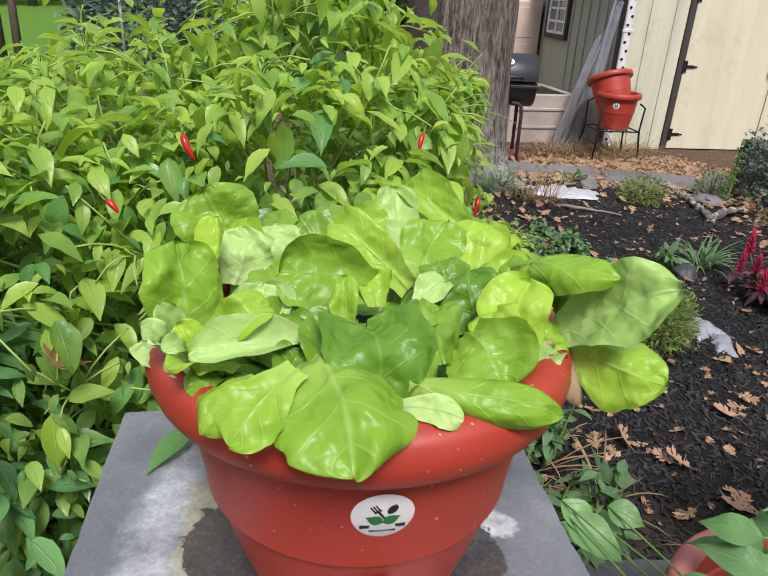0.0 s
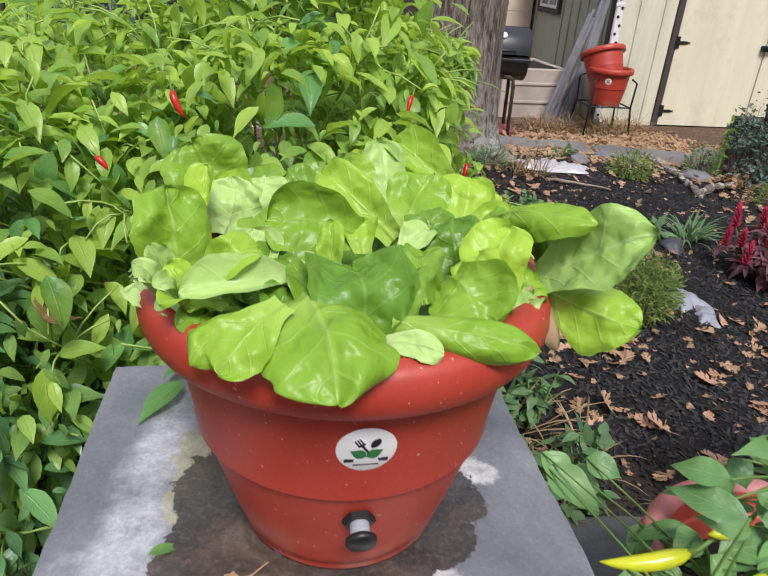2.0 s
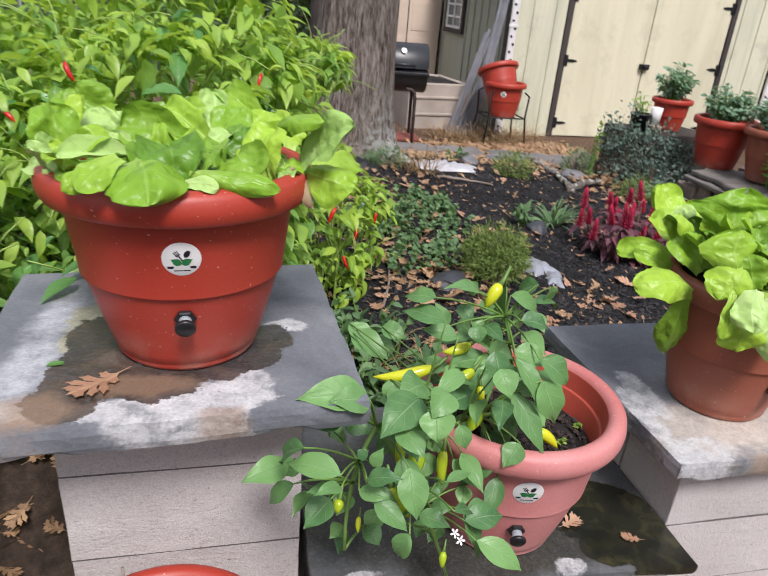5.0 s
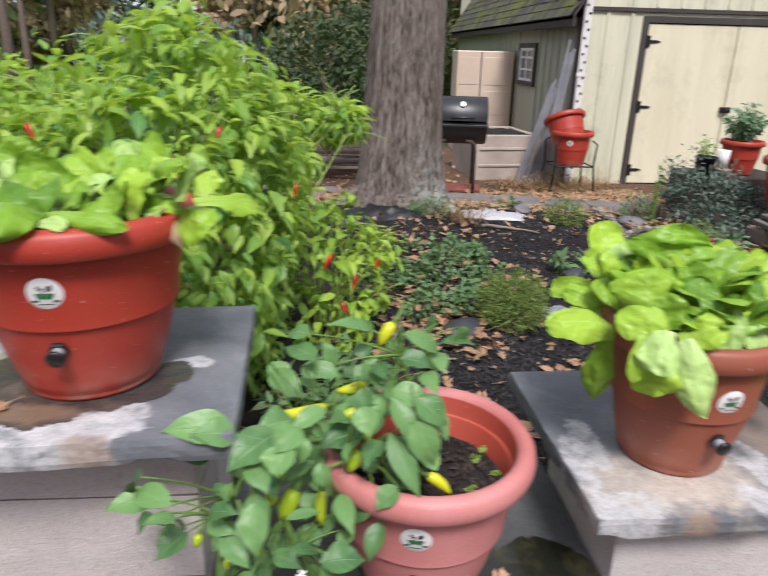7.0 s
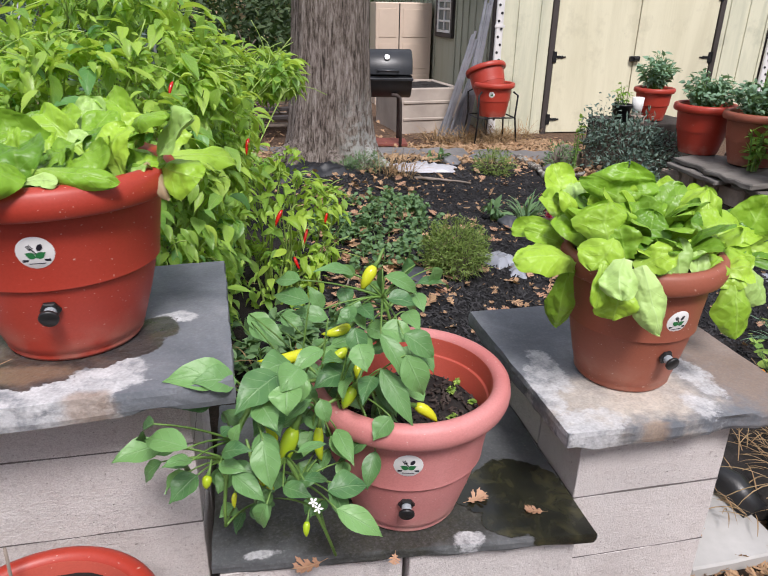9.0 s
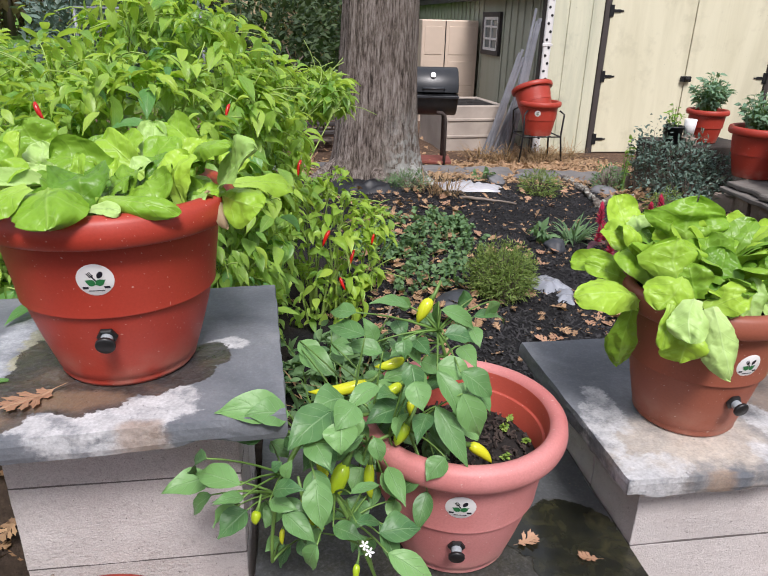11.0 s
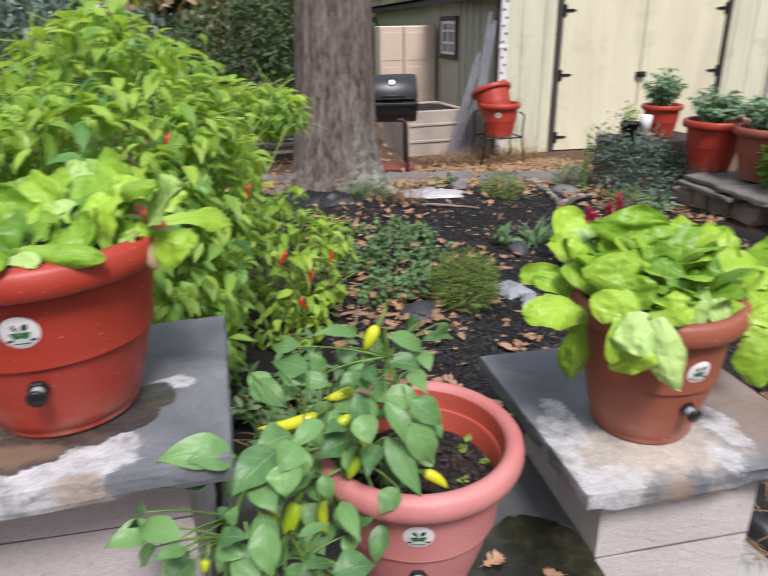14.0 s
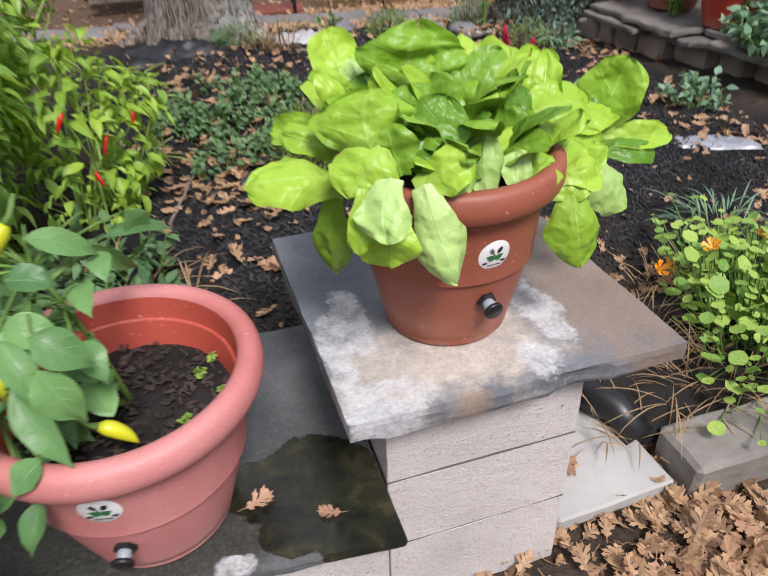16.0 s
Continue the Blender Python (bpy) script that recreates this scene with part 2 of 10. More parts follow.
def block_material():
    """Pinkish-grey concrete: mottled, pitted, with streaks of damp."""
    p = Paint("concrete_block", "world")
    rnd = p.random()
    n1, n2, n3, n4 = p.noise(7, 6, 0.65), p.noise(90, 4, 0.7), p.noise(300, 2), p.noise(2.2, 5, 0.6)
    c = p.ramp(n1, (0.28, hexed(0.55, 0.5, 0.485)), (0.5, hexed(0.66, 0.61, 0.595)), (0.72, hexed(0.68, 0.64, 0.625)))
    c = p.mix(p.math("MULTIPLY", rnd, 0.3), c, hexed(0.52, 0.485, 0.475))
    c = p.mix(p.math("MULTIPLY", p.ramp(n4, (0.42, 0.0), (0.62, 1.0)), 0.35), c, hexed(0.43, 0.395, 0.385))
    pits = p.ramp(p.noise(190, 2, 0.5), (0.69, 0.0), (0.73, 1.0))
    c = p.mix(p.math("MULTIPLY", pits, 0.75), c, hexed(0.12, 0.1, 0.095))
    c = p.mix(p.ramp(p.noise(420, 2, 0.6), (0.4, 0.35), (0.6, 0.0)), c, hexed(0.25, 0.22, 0.21))
    c = p.mix(p.ramp(n3, (0.55, 0.0), (0.75, 0.4)), c, hexed(0.66, 0.63, 0.61))
    c = p.mix(p.ramp(n2, (0.56, 0.0), (0.72, 0.5)), c, hexed(0.26, 0.23, 0.22))
    h = p.math("SUBTRACT", p.math("ADD", n2, p.math("MULTIPLY", n3, 0.6)), p.math("MULTIPLY", pits, 0.9))
    return p.done(c, 0.92, h, 0.003, 0.95, spec=0.25)


BLOCK = block_material()
MOSSY_BLOCK = plain("weathered_block", (0.23, 0.21, 0.19), 0.92, grain=40, vary=0.4, bumpy=0.003, where="world")
MORTAR = plain("mortar", (0.13, 0.115, 0.11), 0.95, grain=80)


def ground_material():
    p = Paint("garden_ground", "world")
    n1, n2, n3 = p.noise(2.2, 5, 0.6), p.noise(26, 6, 0.7), p.noise(120, 4, 0.7)
    soil = p.ramp(n2, (0.3, hexed(0.025, 0.018, 0.014)), (0.6, hexed(0.075, 0.053, 0.04)), (0.8, hexed(0.15, 0.105, 0.078)))
    litter = p.ramp(n2, (0.3, hexed(0.05, 0.03, 0.02)), (0.55, hexed(0.135, 0.083, 0.054)), (0.75, hexed(0.25, 0.165, 0.11)))
    mulch = p.ramp(n3, (0.3, hexed(0.004, 0.004, 0.005)), (0.58, hexed(0.014, 0.0135, 0.015)), (0.78, hexed(0.045, 0.041, 0.04)))
    grass = p.ramp(n2, (0.3, hexed(0.05, 0.12, 0.012)), (0.7, hexed(0.14, 0.3, 0.035)))
    y, x = p.axis(1), p.axis(0)
    wob = p.math("MULTIPLY", p.math("SUBTRACT", n1, 0.5), 1.6)
    bed = p.math("MULTIPLY", p.ramp(p.math("DIVIDE", p.math("ADD", y, wob), 10), (0.11, 0.0), (0.16, 1.0), (0.455, 1.0), (0.51, 0.0)),
                 p.ramp(p.math("DIVIDE", p.math("ADD", p.math("ADD", x, wob), 4), 10), (0.42, 0.0), (0.48, 1.0), (0.78, 1.0), (0.84, 0.0)))
    c = p.mix(p.ramp(p.math("DIVIDE", p.math("ADD", y, wob), 10), (0.46, 0.0), (0.53, 1.0)), soil, litter)
    c = p.mix(bed, c, mulch)
    c = p.mix(p.ramp(p.math("DIVIDE", p.math("ADD", y, p.math("MULTIPLY", wob, 2)), 40), (0.28, 0.0), (0.33, 1.0)), c, grass)
    h = p.math("ADD", n2, p.math("MULTIPLY", n3, 0.5))
    return p.done(c, 0.92, h, 0.02, 0.8, spec=0.25)


GROUND = ground_material()
POT_SOIL = plain("potting_soil", (0.012, 0.009, 0.008), 0.95, grain=90, vary=0.7, bumpy=0.008)


def bark_material():
    """Grey-brown oak bark: narrow upright plates, dark furrows, pale lichen low on one side."""
    p = Paint("oak_bark", "object")
    ridges = p.noise(64, 6, 0.6, (1, 1, 0.16), 0.5)
    wide = p.noise(22, 4, 0.55, (1, 1, 0.12), 0.6)
    fine = p.noise(170, 5, 0.75, (1, 1, 0.6))
    big = p.noise(1.6, 4)
    mixed = p.math("ADD", p.math("MULTIPLY", ridges, 0.55), p.math("ADD", p.math("MULTIPLY", wide, 0.3), p.math("MULTIPLY", fine, 0.15)))
    c = p.ramp(mixed, (0.4, hexed(0.05, 0.038, 0.032)), (0.47, hexed(0.17, 0.135, 0.115)), (0.53, hexed(0.3, 0.25, 0.22)), (0.62, hexed(0.45, 0.395, 0.36)))
    c = p.mix(p.math("MULTIPLY", p.ramp(big, (0.4, 0.0), (0.7, 1.0)), 0.25), c, hexed(0.2, 0.18, 0.13))
    c = p.mix(p.ramp(fine, (0.6, 0.0), (0.72, 0.5)), c, hexed(0.5, 0.46, 0.43))
    z, x = p.axis(2), p.axis(0)
    low = p.math("MULTIPLY", p.ramp(z, (0.1, 1.0), (0.75, 0.0)), p.ramp(x, (0.0, 0.0), (0.2, 1.0)))
    lichen = p.math("MULTIPLY", low, p.ramp(p.noise(16, 5, 0.7), (0.46, 0.0), (0.54, 1.0)))
    c = p.mix(p.math("MULTIPLY", lichen, 0.85), c, hexed(0.56, 0.58, 0.55))
    return p.done(c, 0.92, p.math("ADD", p.math("MULTIPLY", mixed, 1.8), p.math("MULTIPLY", fine, 0.3)), 0.03, 1.0, spec=0.2)


BARK = bark_material()
DARK_BARK = plain("dark_bark", (0.05, 0.04, 0.036), 0.95, grain=26, vary=0.55, bumpy=0.02)


def leaf_material(name, dark, light, rib, veins=9.0, gloss=0.42, glow=0.3, blister=0.0, island=False, spots=0.0, tone=None, vein=0.6):
    """A leaf: UV runs along (u) and across (v) the blade; the veins are paler."""
    if dark[1] > dark[0]:                         # living leaves lean a little to grey
        dark, light, rib = [(q[0] * 0.97, q[1], q[2] * 1.25 + 0.008) for q in (dark, light, rib)]
    p = Paint(name, "uv")
    u, v = p.axis(0), p.axis(1)
    av = p.math("ABSOLUTE", p.math("SUBTRACT", v, 0.5))
    rnd = p.random(island)
    obj = p.t.nodes.new("ShaderNodeNewGeometry").outputs["Position"]
    c = p.mix(rnd, hexed(*dark), hexed(*light))
    c = p.mix(p.math("MULTIPLY", p.ramp(p.noise(24, 4, 0.6, co=obj), (0.35, 0.0), (0.7, 1.0)), 0.08 if blister else 0.4), c, hexed(*light))
    if tone:
        c = p.mix(p.ramp(u, (0.0, 0.75), (0.45, 0.0)), c, hexed(*tone))
    rib_mask = p.ramp(av, (0.0, 1.0), (0.035, 0.0))
    wave = p.math("SINE", p.math("MULTIPLY", p.math("SUBTRACT", u, p.math("MULTIPLY", av, 0.55)), veins * 6.283))
    side = p.math("MULTIPLY", p.ramp(wave, (0.93, 0.0), (0.995, 1.0)), p.ramp(av, (0.36, 1.0), (0.5, 0.0)))
    mask = p.math("MAXIMUM", rib_mask, p.math("MULTIPLY", side, 0.45))
    c = p.mix(p.math("MULTIPLY", mask, vein), c, hexed(*rib))
    if spots:
        c = p.mix(p.ramp(p.noise(55, 3, 0.5, co=obj), (0.73, 0.0), (0.76, spots)), c, hexed(0.16, 0.1, 0.04))
    h = p.math("ADD", p.math("MULTIPLY", mask, (-0.25 if blister else -0.6)), p.math("MULTIPLY", p.noise(60, 3, 0.5, co=obj), 0.45 if blister else 1.0))
    if blister:                                   # quilted blade between the veins
        h = p.math("ADD", h, p.math("MULTIPLY", p.math("SUBTRACT", p.noise(52, 1, 0.3, warp=0.4, co=obj), 0.5), 2.6 * blister))
    tint = p.mix(0.5, c, hexed(min(1, light[0] * 1.5), min(1, light[1] * 1.35), light[2] * 0.5))
    return p.done(c, gloss, h, 0.002 + 0.002 * blister, 0.7, spec=0.3 if blister else 0.4, thin=(glow, tint))


LETTUCE = leaf_material("lettuce_leaf", (0.175, 0.335, 0.013), (0.345, 0.52, 0.033), (0.43, 0.6, 0.13), 4, 0.38, 0.08, 0.85, tone=(0.37, 0.54, 0.11), vein=0.32)
LETTUCE_PALE = leaf_material("lettuce_leaf_pale", (0.3, 0.47, 0.085), (0.43, 0.59, 0.15), (0.52, 0.66, 0.26), 4, 0.4, 0.07, 0.85, tone=(0.47, 0.62, 0.25), vein=0.3)
# green darkened so that the shade between the leaves sits in the colour
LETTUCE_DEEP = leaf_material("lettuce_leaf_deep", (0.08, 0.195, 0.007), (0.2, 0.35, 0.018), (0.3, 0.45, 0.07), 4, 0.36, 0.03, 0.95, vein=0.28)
PEPPER_LEAF = leaf_material("pepper_leaf", (0.045, 0.13, 0.03), (0.18, 0.345, 0.082), (0.28, 0.43, 0.16), 5, 0.42, 0.14)
CHILI_LEAF = leaf_material("chili_leaf", (0.05, 0.165, 0.034), (0.17, 0.36, 0.065), (0.27, 0.44, 0.13), 5, 0.34, 0.24)
CHILI_YOUNG = leaf_material("chili_leaf_young", (0.19, 0.36, 0.025), (0.4, 0.55, 0.05), (0.45, 0.56, 0.13), 5, 0.4, 0.34)
# CHILI_MASS is the shaded copy of the chili leaf, CHILI_TOP the lit, younger one
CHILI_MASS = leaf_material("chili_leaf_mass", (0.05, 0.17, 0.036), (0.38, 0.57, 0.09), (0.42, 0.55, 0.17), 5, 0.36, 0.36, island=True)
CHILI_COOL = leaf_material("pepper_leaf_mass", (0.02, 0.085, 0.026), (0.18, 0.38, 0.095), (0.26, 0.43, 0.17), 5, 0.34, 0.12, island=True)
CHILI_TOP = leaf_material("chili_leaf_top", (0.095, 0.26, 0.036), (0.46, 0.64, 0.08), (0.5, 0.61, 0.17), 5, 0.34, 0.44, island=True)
WEED = leaf_material("weed_leaf", (0.055, 0.13, 0.04), (0.19, 0.31, 0.1), (0.24, 0.34, 0.15), 4, 0.5, 0.25, island=True)
WEED_PALE = leaf_material("dry_weed_leaf", (0.12, 0.16, 0.05), (0.3, 0.3, 0.13), (0.3, 0.3, 0.16), 4, 0.6, 0.25, island=True)
NEEDLE = leaf_material("needle_leaf", (0.07, 0.14, 0.014), (0.25, 0.33, 0.06), (0.26, 0.33, 0.08), 1, 0.6, 0.22, island=True)
SHRUB = leaf_material("shrub_leaf", (0.04, 0.08, 0.045), (0.17, 0.24, 0.15), (0.2, 0.27, 0.17), 3, 0.5, 0.15, island=True)
HERB = leaf_material("herb_leaf", (0.1, 0.2, 0.09), (0.26, 0.4, 0.2), (0.3, 0.44, 0.26), 4, 0.5, 0.25, island=True)
TOMATO = leaf_material("vine_leaf", (0.1, 0.24, 0.02), (0.3, 0.46, 0.06), (0.3, 0.45, 0.1), 4, 0.5, 0.3, island=True)
NASTURTIUM = leaf_material("nasturtium_leaf", (0.1, 0.26, 0.025), (0.42, 0.56, 0.08), (0.5, 0.62, 0.22), 4, 0.5, 0.25, island=True)
WINE = leaf_material("celosia_leaf", (0.08, 0.03, 0.045), (0.2, 0.08, 0.1), (0.25, 0.1, 0.12), 4, 0.5, 0.2, island=True)
WOODS = leaf_material("woods_leaf", (0.02, 0.045, 0.015), (0.09, 0.13, 0.035), (0.1, 0.14, 0.05), 2, 0.7, 0.2, island=True)
WOODS_BROWN = leaf_material("woods_leaf_autumn", (0.22, 0.15, 0.09), (0.45, 0.35, 0.22), (0.4, 0.3, 0.2), 2, 0.7, 0.2, island=True)
DRY_GRASS = leaf_material("dry_grass_blade", (0.2, 0.12, 0.06), (0.4, 0.28, 0.15), (0.4, 0.3, 0.2), 1, 0.8, 0.15, island=True)
OAK_LEAF = leaf_material("fallen_oak_leaf", (0.3, 0.155, 0.09), (0.6, 0.36, 0.235), (0.5, 0.34, 0.21), 5, 0.6, 0.15, spots=0.5)
OAK_MASS = leaf_material("fallen_leaf_litter", (0.12, 0.06, 0.036), (0.54, 0.34, 0.19), (0.42, 0.29, 0.17), 5, 0.65, 0.15, island=True, spots=0.5)
DRY_LEAF = leaf_material("withered_leaf", (0.3, 0.2, 0.1), (0.45, 0.33, 0.2), (0.5, 0.4, 0.28), 5, 0.6, 0.2, spots=0.6)
CELOSIA = plain("celosia_flower", (0.42, 0.016, 0.06), 0.85, grain=200, vary=0.5)
YOUNG_STEM = plain("young_stem", (0.28, 0.4, 0.09), 0.5, grain=120)
STEM = plain("green_stem", (0.13, 0.24, 0.05), 0.5, grain=120)
WOODY = plain("woody_stem", (0.16, 0.12, 0.07), 0.8, grain=120)
TWIG = plain("grey_twig", (0.13, 0.1, 0.08), 0.9, grain=120)
RED_CHILI = plain("red_chili_skin", (0.5, 0.012, 0.008), 0.22, grain=40, vary=0.15, bumpy=0.0002)
ORANGE = plain("orange_petal", (0.85, 0.32, 0.01), 0.5, grain=100, vary=0.15)
BLACK_PLASTIC = plain("black_plastic", (0.012, 0.012, 0.013), 0.4, grain=150)
CLEAR_GREY = plain("grey_plastic", (0.32, 0.35, 0.38), 0.25, grain=150, vary=0.1)
STICKER = plain("sticker_white", (0.8, 0.79, 0.78), 0.35, grain=20, vary=0.05, bumpy=0.0001)
INK_DARK = plain("ink_dark", (0.012, 0.012, 0.02), 0.4, grain=20, vary=0.1, bumpy=0.0001)
INK_GREEN = plain("ink_green", (0.02, 0.16, 0.05), 0.4, grain=20, vary=0.1, bumpy=0.0001)
CHIP = plain("mulch_chip", (0.025, 0.024, 0.026), 0.8, grain=45, vary=0.75, where="world")
BARK_CRUMB = plain("bark_crumb", (0.042, 0.03, 0.025), 0.9, grain=60, vary=0.7, where="world")
STONE = plain("garden_stone", (0.17, 0.17, 0.18), 0.85, grain=30, vary=0.35, bumpy=0.004)
DARK_STONE = plain("dark_stone", (0.045, 0.05, 0.06), 0.55, grain=30, vary=0.4, bumpy=0.003)
FLAG = plain("path_flagstone", (0.17, 0.16, 0.155), 0.85, grain=14, vary=0.35, bumpy=0.004, where="world")
WALL_STONE = plain("wall_stone", (0.3, 0.24, 0.2), 0.9, grain=22, vary=0.5, bumpy=0.008)
CAP_STONE = plain("cap_stone", (0.17, 0.155, 0.14), 0.88, grain=18, vary=0.5, bumpy=0.008)
FILM = plain("plastic_film", (0.26, 0.275, 0.31), 0.25, grain=14, vary=0.3, bumpy=0.004)
FILM_WHITE = plain("plastic_film_clean", (0.42, 0.42, 0.45), 0.3, grain=14, vary=0.25, bumpy=0.004)
TARP = plain("black_tarp", (0.011, 0.012, 0.015), 0.5, grain=10, vary=0.4, bumpy=0.006)
IRON = plain("black_iron", (0.015, 0.015, 0.017), 0.5, 0.3, grain=120, vary=0.3)
RUSTY = plain("rusty_iron", (0.06, 0.045, 0.04), 0.75, 0.2, grain=60, vary=0.4)
GRILL_BLACK = plain("grill_enamel", (0.022, 0.024, 0.028), 0.38, grain=60, vary=0.25)
CHROME = plain("bright_metal", (0.7, 0.7, 0.72), 0.2, 1.0, grain=90, vary=0.1)
WHITE_PAINT = plain("white_paint", (0.72, 0.71, 0.7), 0.6, grain=40, vary=0.12)
GLASS_DARK = plain("window_glass", (0.16, 0.19, 0.19), 0.08, grain=6, vary=0.3, bumpy=0.0001)
BEIGE = plain("beige_panel", (0.62, 0.5, 0.4), 0.6, grain=12, vary=0.08)
GALV = plain("weathered_strip", (0.27, 0.28, 0.31), 0.55, 0.4, grain=30, vary=0.25)
TROUGH = plain("weathered_tub", (0.42, 0.36, 0.31), 0.85, grain=14, vary=0.25, bumpy=0.004)
def lichen_material():
    p = Paint("lichened_bark", "world")
    n, f = p.noise(22, 6, 0.65), p.noise(95, 4, 0.7)
    c = p.ramp(f, (0.3, hexed(0.04, 0.032, 0.026)), (0.55, hexed(0.14, 0.115, 0.095)), (0.75, hexed(0.24, 0.21, 0.18)))
    c = p.mix(p.ramp(n, (0.5, 0.0), (0.58, 0.85)), c, hexed(0.42, 0.42, 0.37))
    return p.done(c, 0.92, p.math("ADD", n, f), 0.008, 0.8)


DARK_WOOD = plain("old_crate_wood", (0.045, 0.036, 0.03), 0.9, grain=40, vary=0.5, bumpy=0.004)
LICHEN_WOOD = lichen_material()
DRIFT = plain("weathered_wood", (0.22, 0.18, 0.15), 0.9, grain=40, vary=0.4, bumpy=0.004)


def siding_material(name, colour, stain, amount):
    """Painted boards, weathered: streaks run down, dirt at the foot."""
    p = Paint(name, "world")
    streak = p.noise(5.0, 5, 0.6, (1, 1, 0.12), 0.5)
    grain = p.noise(40, 5, 0.6, (1, 1, 0.08))
    blotch = p.noise(2.4, 6, 0.65)
    c = p.mix(p.ramp(streak, (0.4, 0.0), (0.8, amount)), hexed(*colour), hexed(*stain))
    c = p.mix(p.ramp(blotch, (0.55, 0.0), (0.75, amount * 0.7)), c, hexed(*[s * 0.7 for s in stain]))
    c = p.mix(p.ramp(p.noise(30, 3), (0.7, 0.0), (0.76, 0.35)), c, hexed(0.2, 0.18, 0.12))
    return p.done(c, 0.75, p.math("ADD", grain, p.math("MULTIPLY", blotch, 0.6)), 0.004, 0.4)


CREAM = siding_material("cream_siding", (0.66, 0.65, 0.495), (0.4, 0.42, 0.315), 0.75)
CREAM_DOOR = siding_material("cream_door", (0.71, 0.675, 0.5), (0.51, 0.475, 0.32), 0.6)
SAGE = siding_material("sage_siding", (0.35, 0.36, 0.275), (0.45, 0.45, 0.38), 0.6)
BROWN_TRIM = siding_material("brown_trim", (0.045, 0.036, 0.034), (0.09, 0.08, 0.075), 0.5)


def shingle_material():
    p = Paint("mossy_shingle", "world")
    n = p.noise(3.0, 6, 0.65)
    f = p.noise(60, 4, 0.7)
    c = p.mix(p.random(True), hexed(0.05, 0.048, 0.045), hexed(0.12, 0.112, 0.1))
    c = p.mix(p.ramp(n, (0.47, 0.0), (0.6, 0.9)), c, p.ramp(f, (0.3, hexed(0.05, 0.08, 0.01)), (0.7, hexed(0.2, 0.23, 0.03))))
    return p.done(c, 0.95, f, 0.006, 0.7)


SHINGLE = shingle_material()


def banana_material():
    p = Paint("banana_pepper_skin", "object")
    c = p.mix(p.random(), hexed(0.32, 0.46, 0.02), hexed(0.6, 0.6, 0.025))
    c = p.mix(p.math("MULTIPLY", p.ramp(p.noise(12, 3), (0.4, 0.0), (0.7, 1.0)), 0.35), c, hexed(0.35, 0.5, 0.02))
    return p.done(c, 0.22, p.noise(30, 3), 0.001, 0.3)


BANANA = banana_material()

# ---------------------------------------------------------------- builders
rng = random.Random(7)


def mesh_of(name, verts, faces, material, uvs=None, smooth=True):
    me = bpy.data.meshes.new(name)
    me.from_pydata(verts, [], faces)
    if uvs is not None:
        layer = me.uv_layers.new(name="UVMap")
        flat = np.array([uvs[v.vertex_index] for v in me.loops], dtype=np.float32).ravel()
        layer.data.foreach_set("uv", flat)
    if smooth:
        me.polygons.foreach_set("use_smooth", [True] * len(me.polygons))
    me.materials.append(material)
    me.update()
    return me


def bm_mesh(name, bm, material, smooth=False):
    me = bpy.data.meshes.new(name)
    bmesh.ops.recalc_face_normals(bm, faces=bm.faces)
    bm.to_mesh(me)
    bm.free()
    if smooth:
        me.polygons.foreach_set("use_smooth", [True] * len(me.polygons))
    me.materials.append(material)
    return me


def thing(name, m, label, category, group="", kind=""):
    ob = new(name)
    ob.empty_display_size = 0.05
    ob.matrix_basis = m if isinstance(m, Matrix) else Matrix.Translation(m)
    return tagged(ob, label, category, group, kind)


def place(name, me, parent=None, m=None, label=""):
    """One mesh object; under parent it is a part."""
    ob = new(name, me)
    if parent is not None:
        ob.parent = parent
    if m is not None:
        ob.matrix_basis = m
    return tagged(ob, label)


def part(name, bm, material, parent, label="", m=None, smooth=False):
    return place(name, bm_mesh(name, bm, material, smooth), parent, m, label)


def single(name, bm, material, m, label, category, group="", kind="", smooth=False):
    return tagged(place(name, bm_mesh(name, bm, material, smooth), None, m), label, category, group, kind)


def add_box(bm, lo, hi, bevel=0.0, m=None):
    size = [b - a for a, b in zip(lo, hi)]
    mid = [(a + b) / 2 for a, b in zip(lo, hi)]
    mm = Matrix.Translation(mid) @ Matrix.Diagonal((*size, 1))
    made = bmesh.ops.create_cube(bm, size=1, matrix=(m @ mm) if m else mm)
    if bevel:
        edges = list({e for v in made["verts"] for e in v.link_edges})
        bmesh.ops.bevel(bm, geom=edges, offset=bevel, segments=1, affect="EDGES")
    return bm


def box(lo, hi, bevel=0.004, m=None):
    return add_box(bmesh.new(), lo, hi, bevel, m)


def rough_box(lo, hi, seed=0, wobble=0.006, cuts=3, bevel=0.008):
    """A stone or block: cut up, its faces and edges uneven."""
    bm = box(lo, hi, bevel)
    bmesh.ops.subdivide_edges(bm, edges=[e for e in bm.edges if e.calc_length() > 0.04], cuts=cuts, use_grid_fill=True)
    for v in bm.verts:
        n = noise.noise_vector(v.co * 9 + Vector((seed * 3.7, seed, 0)))
        n2 = noise.noise_vector(v.co * 40 + Vector((seed, 5, 0)))
        v.co += n * wobble + n2 * wobble * 0.35
    return bm


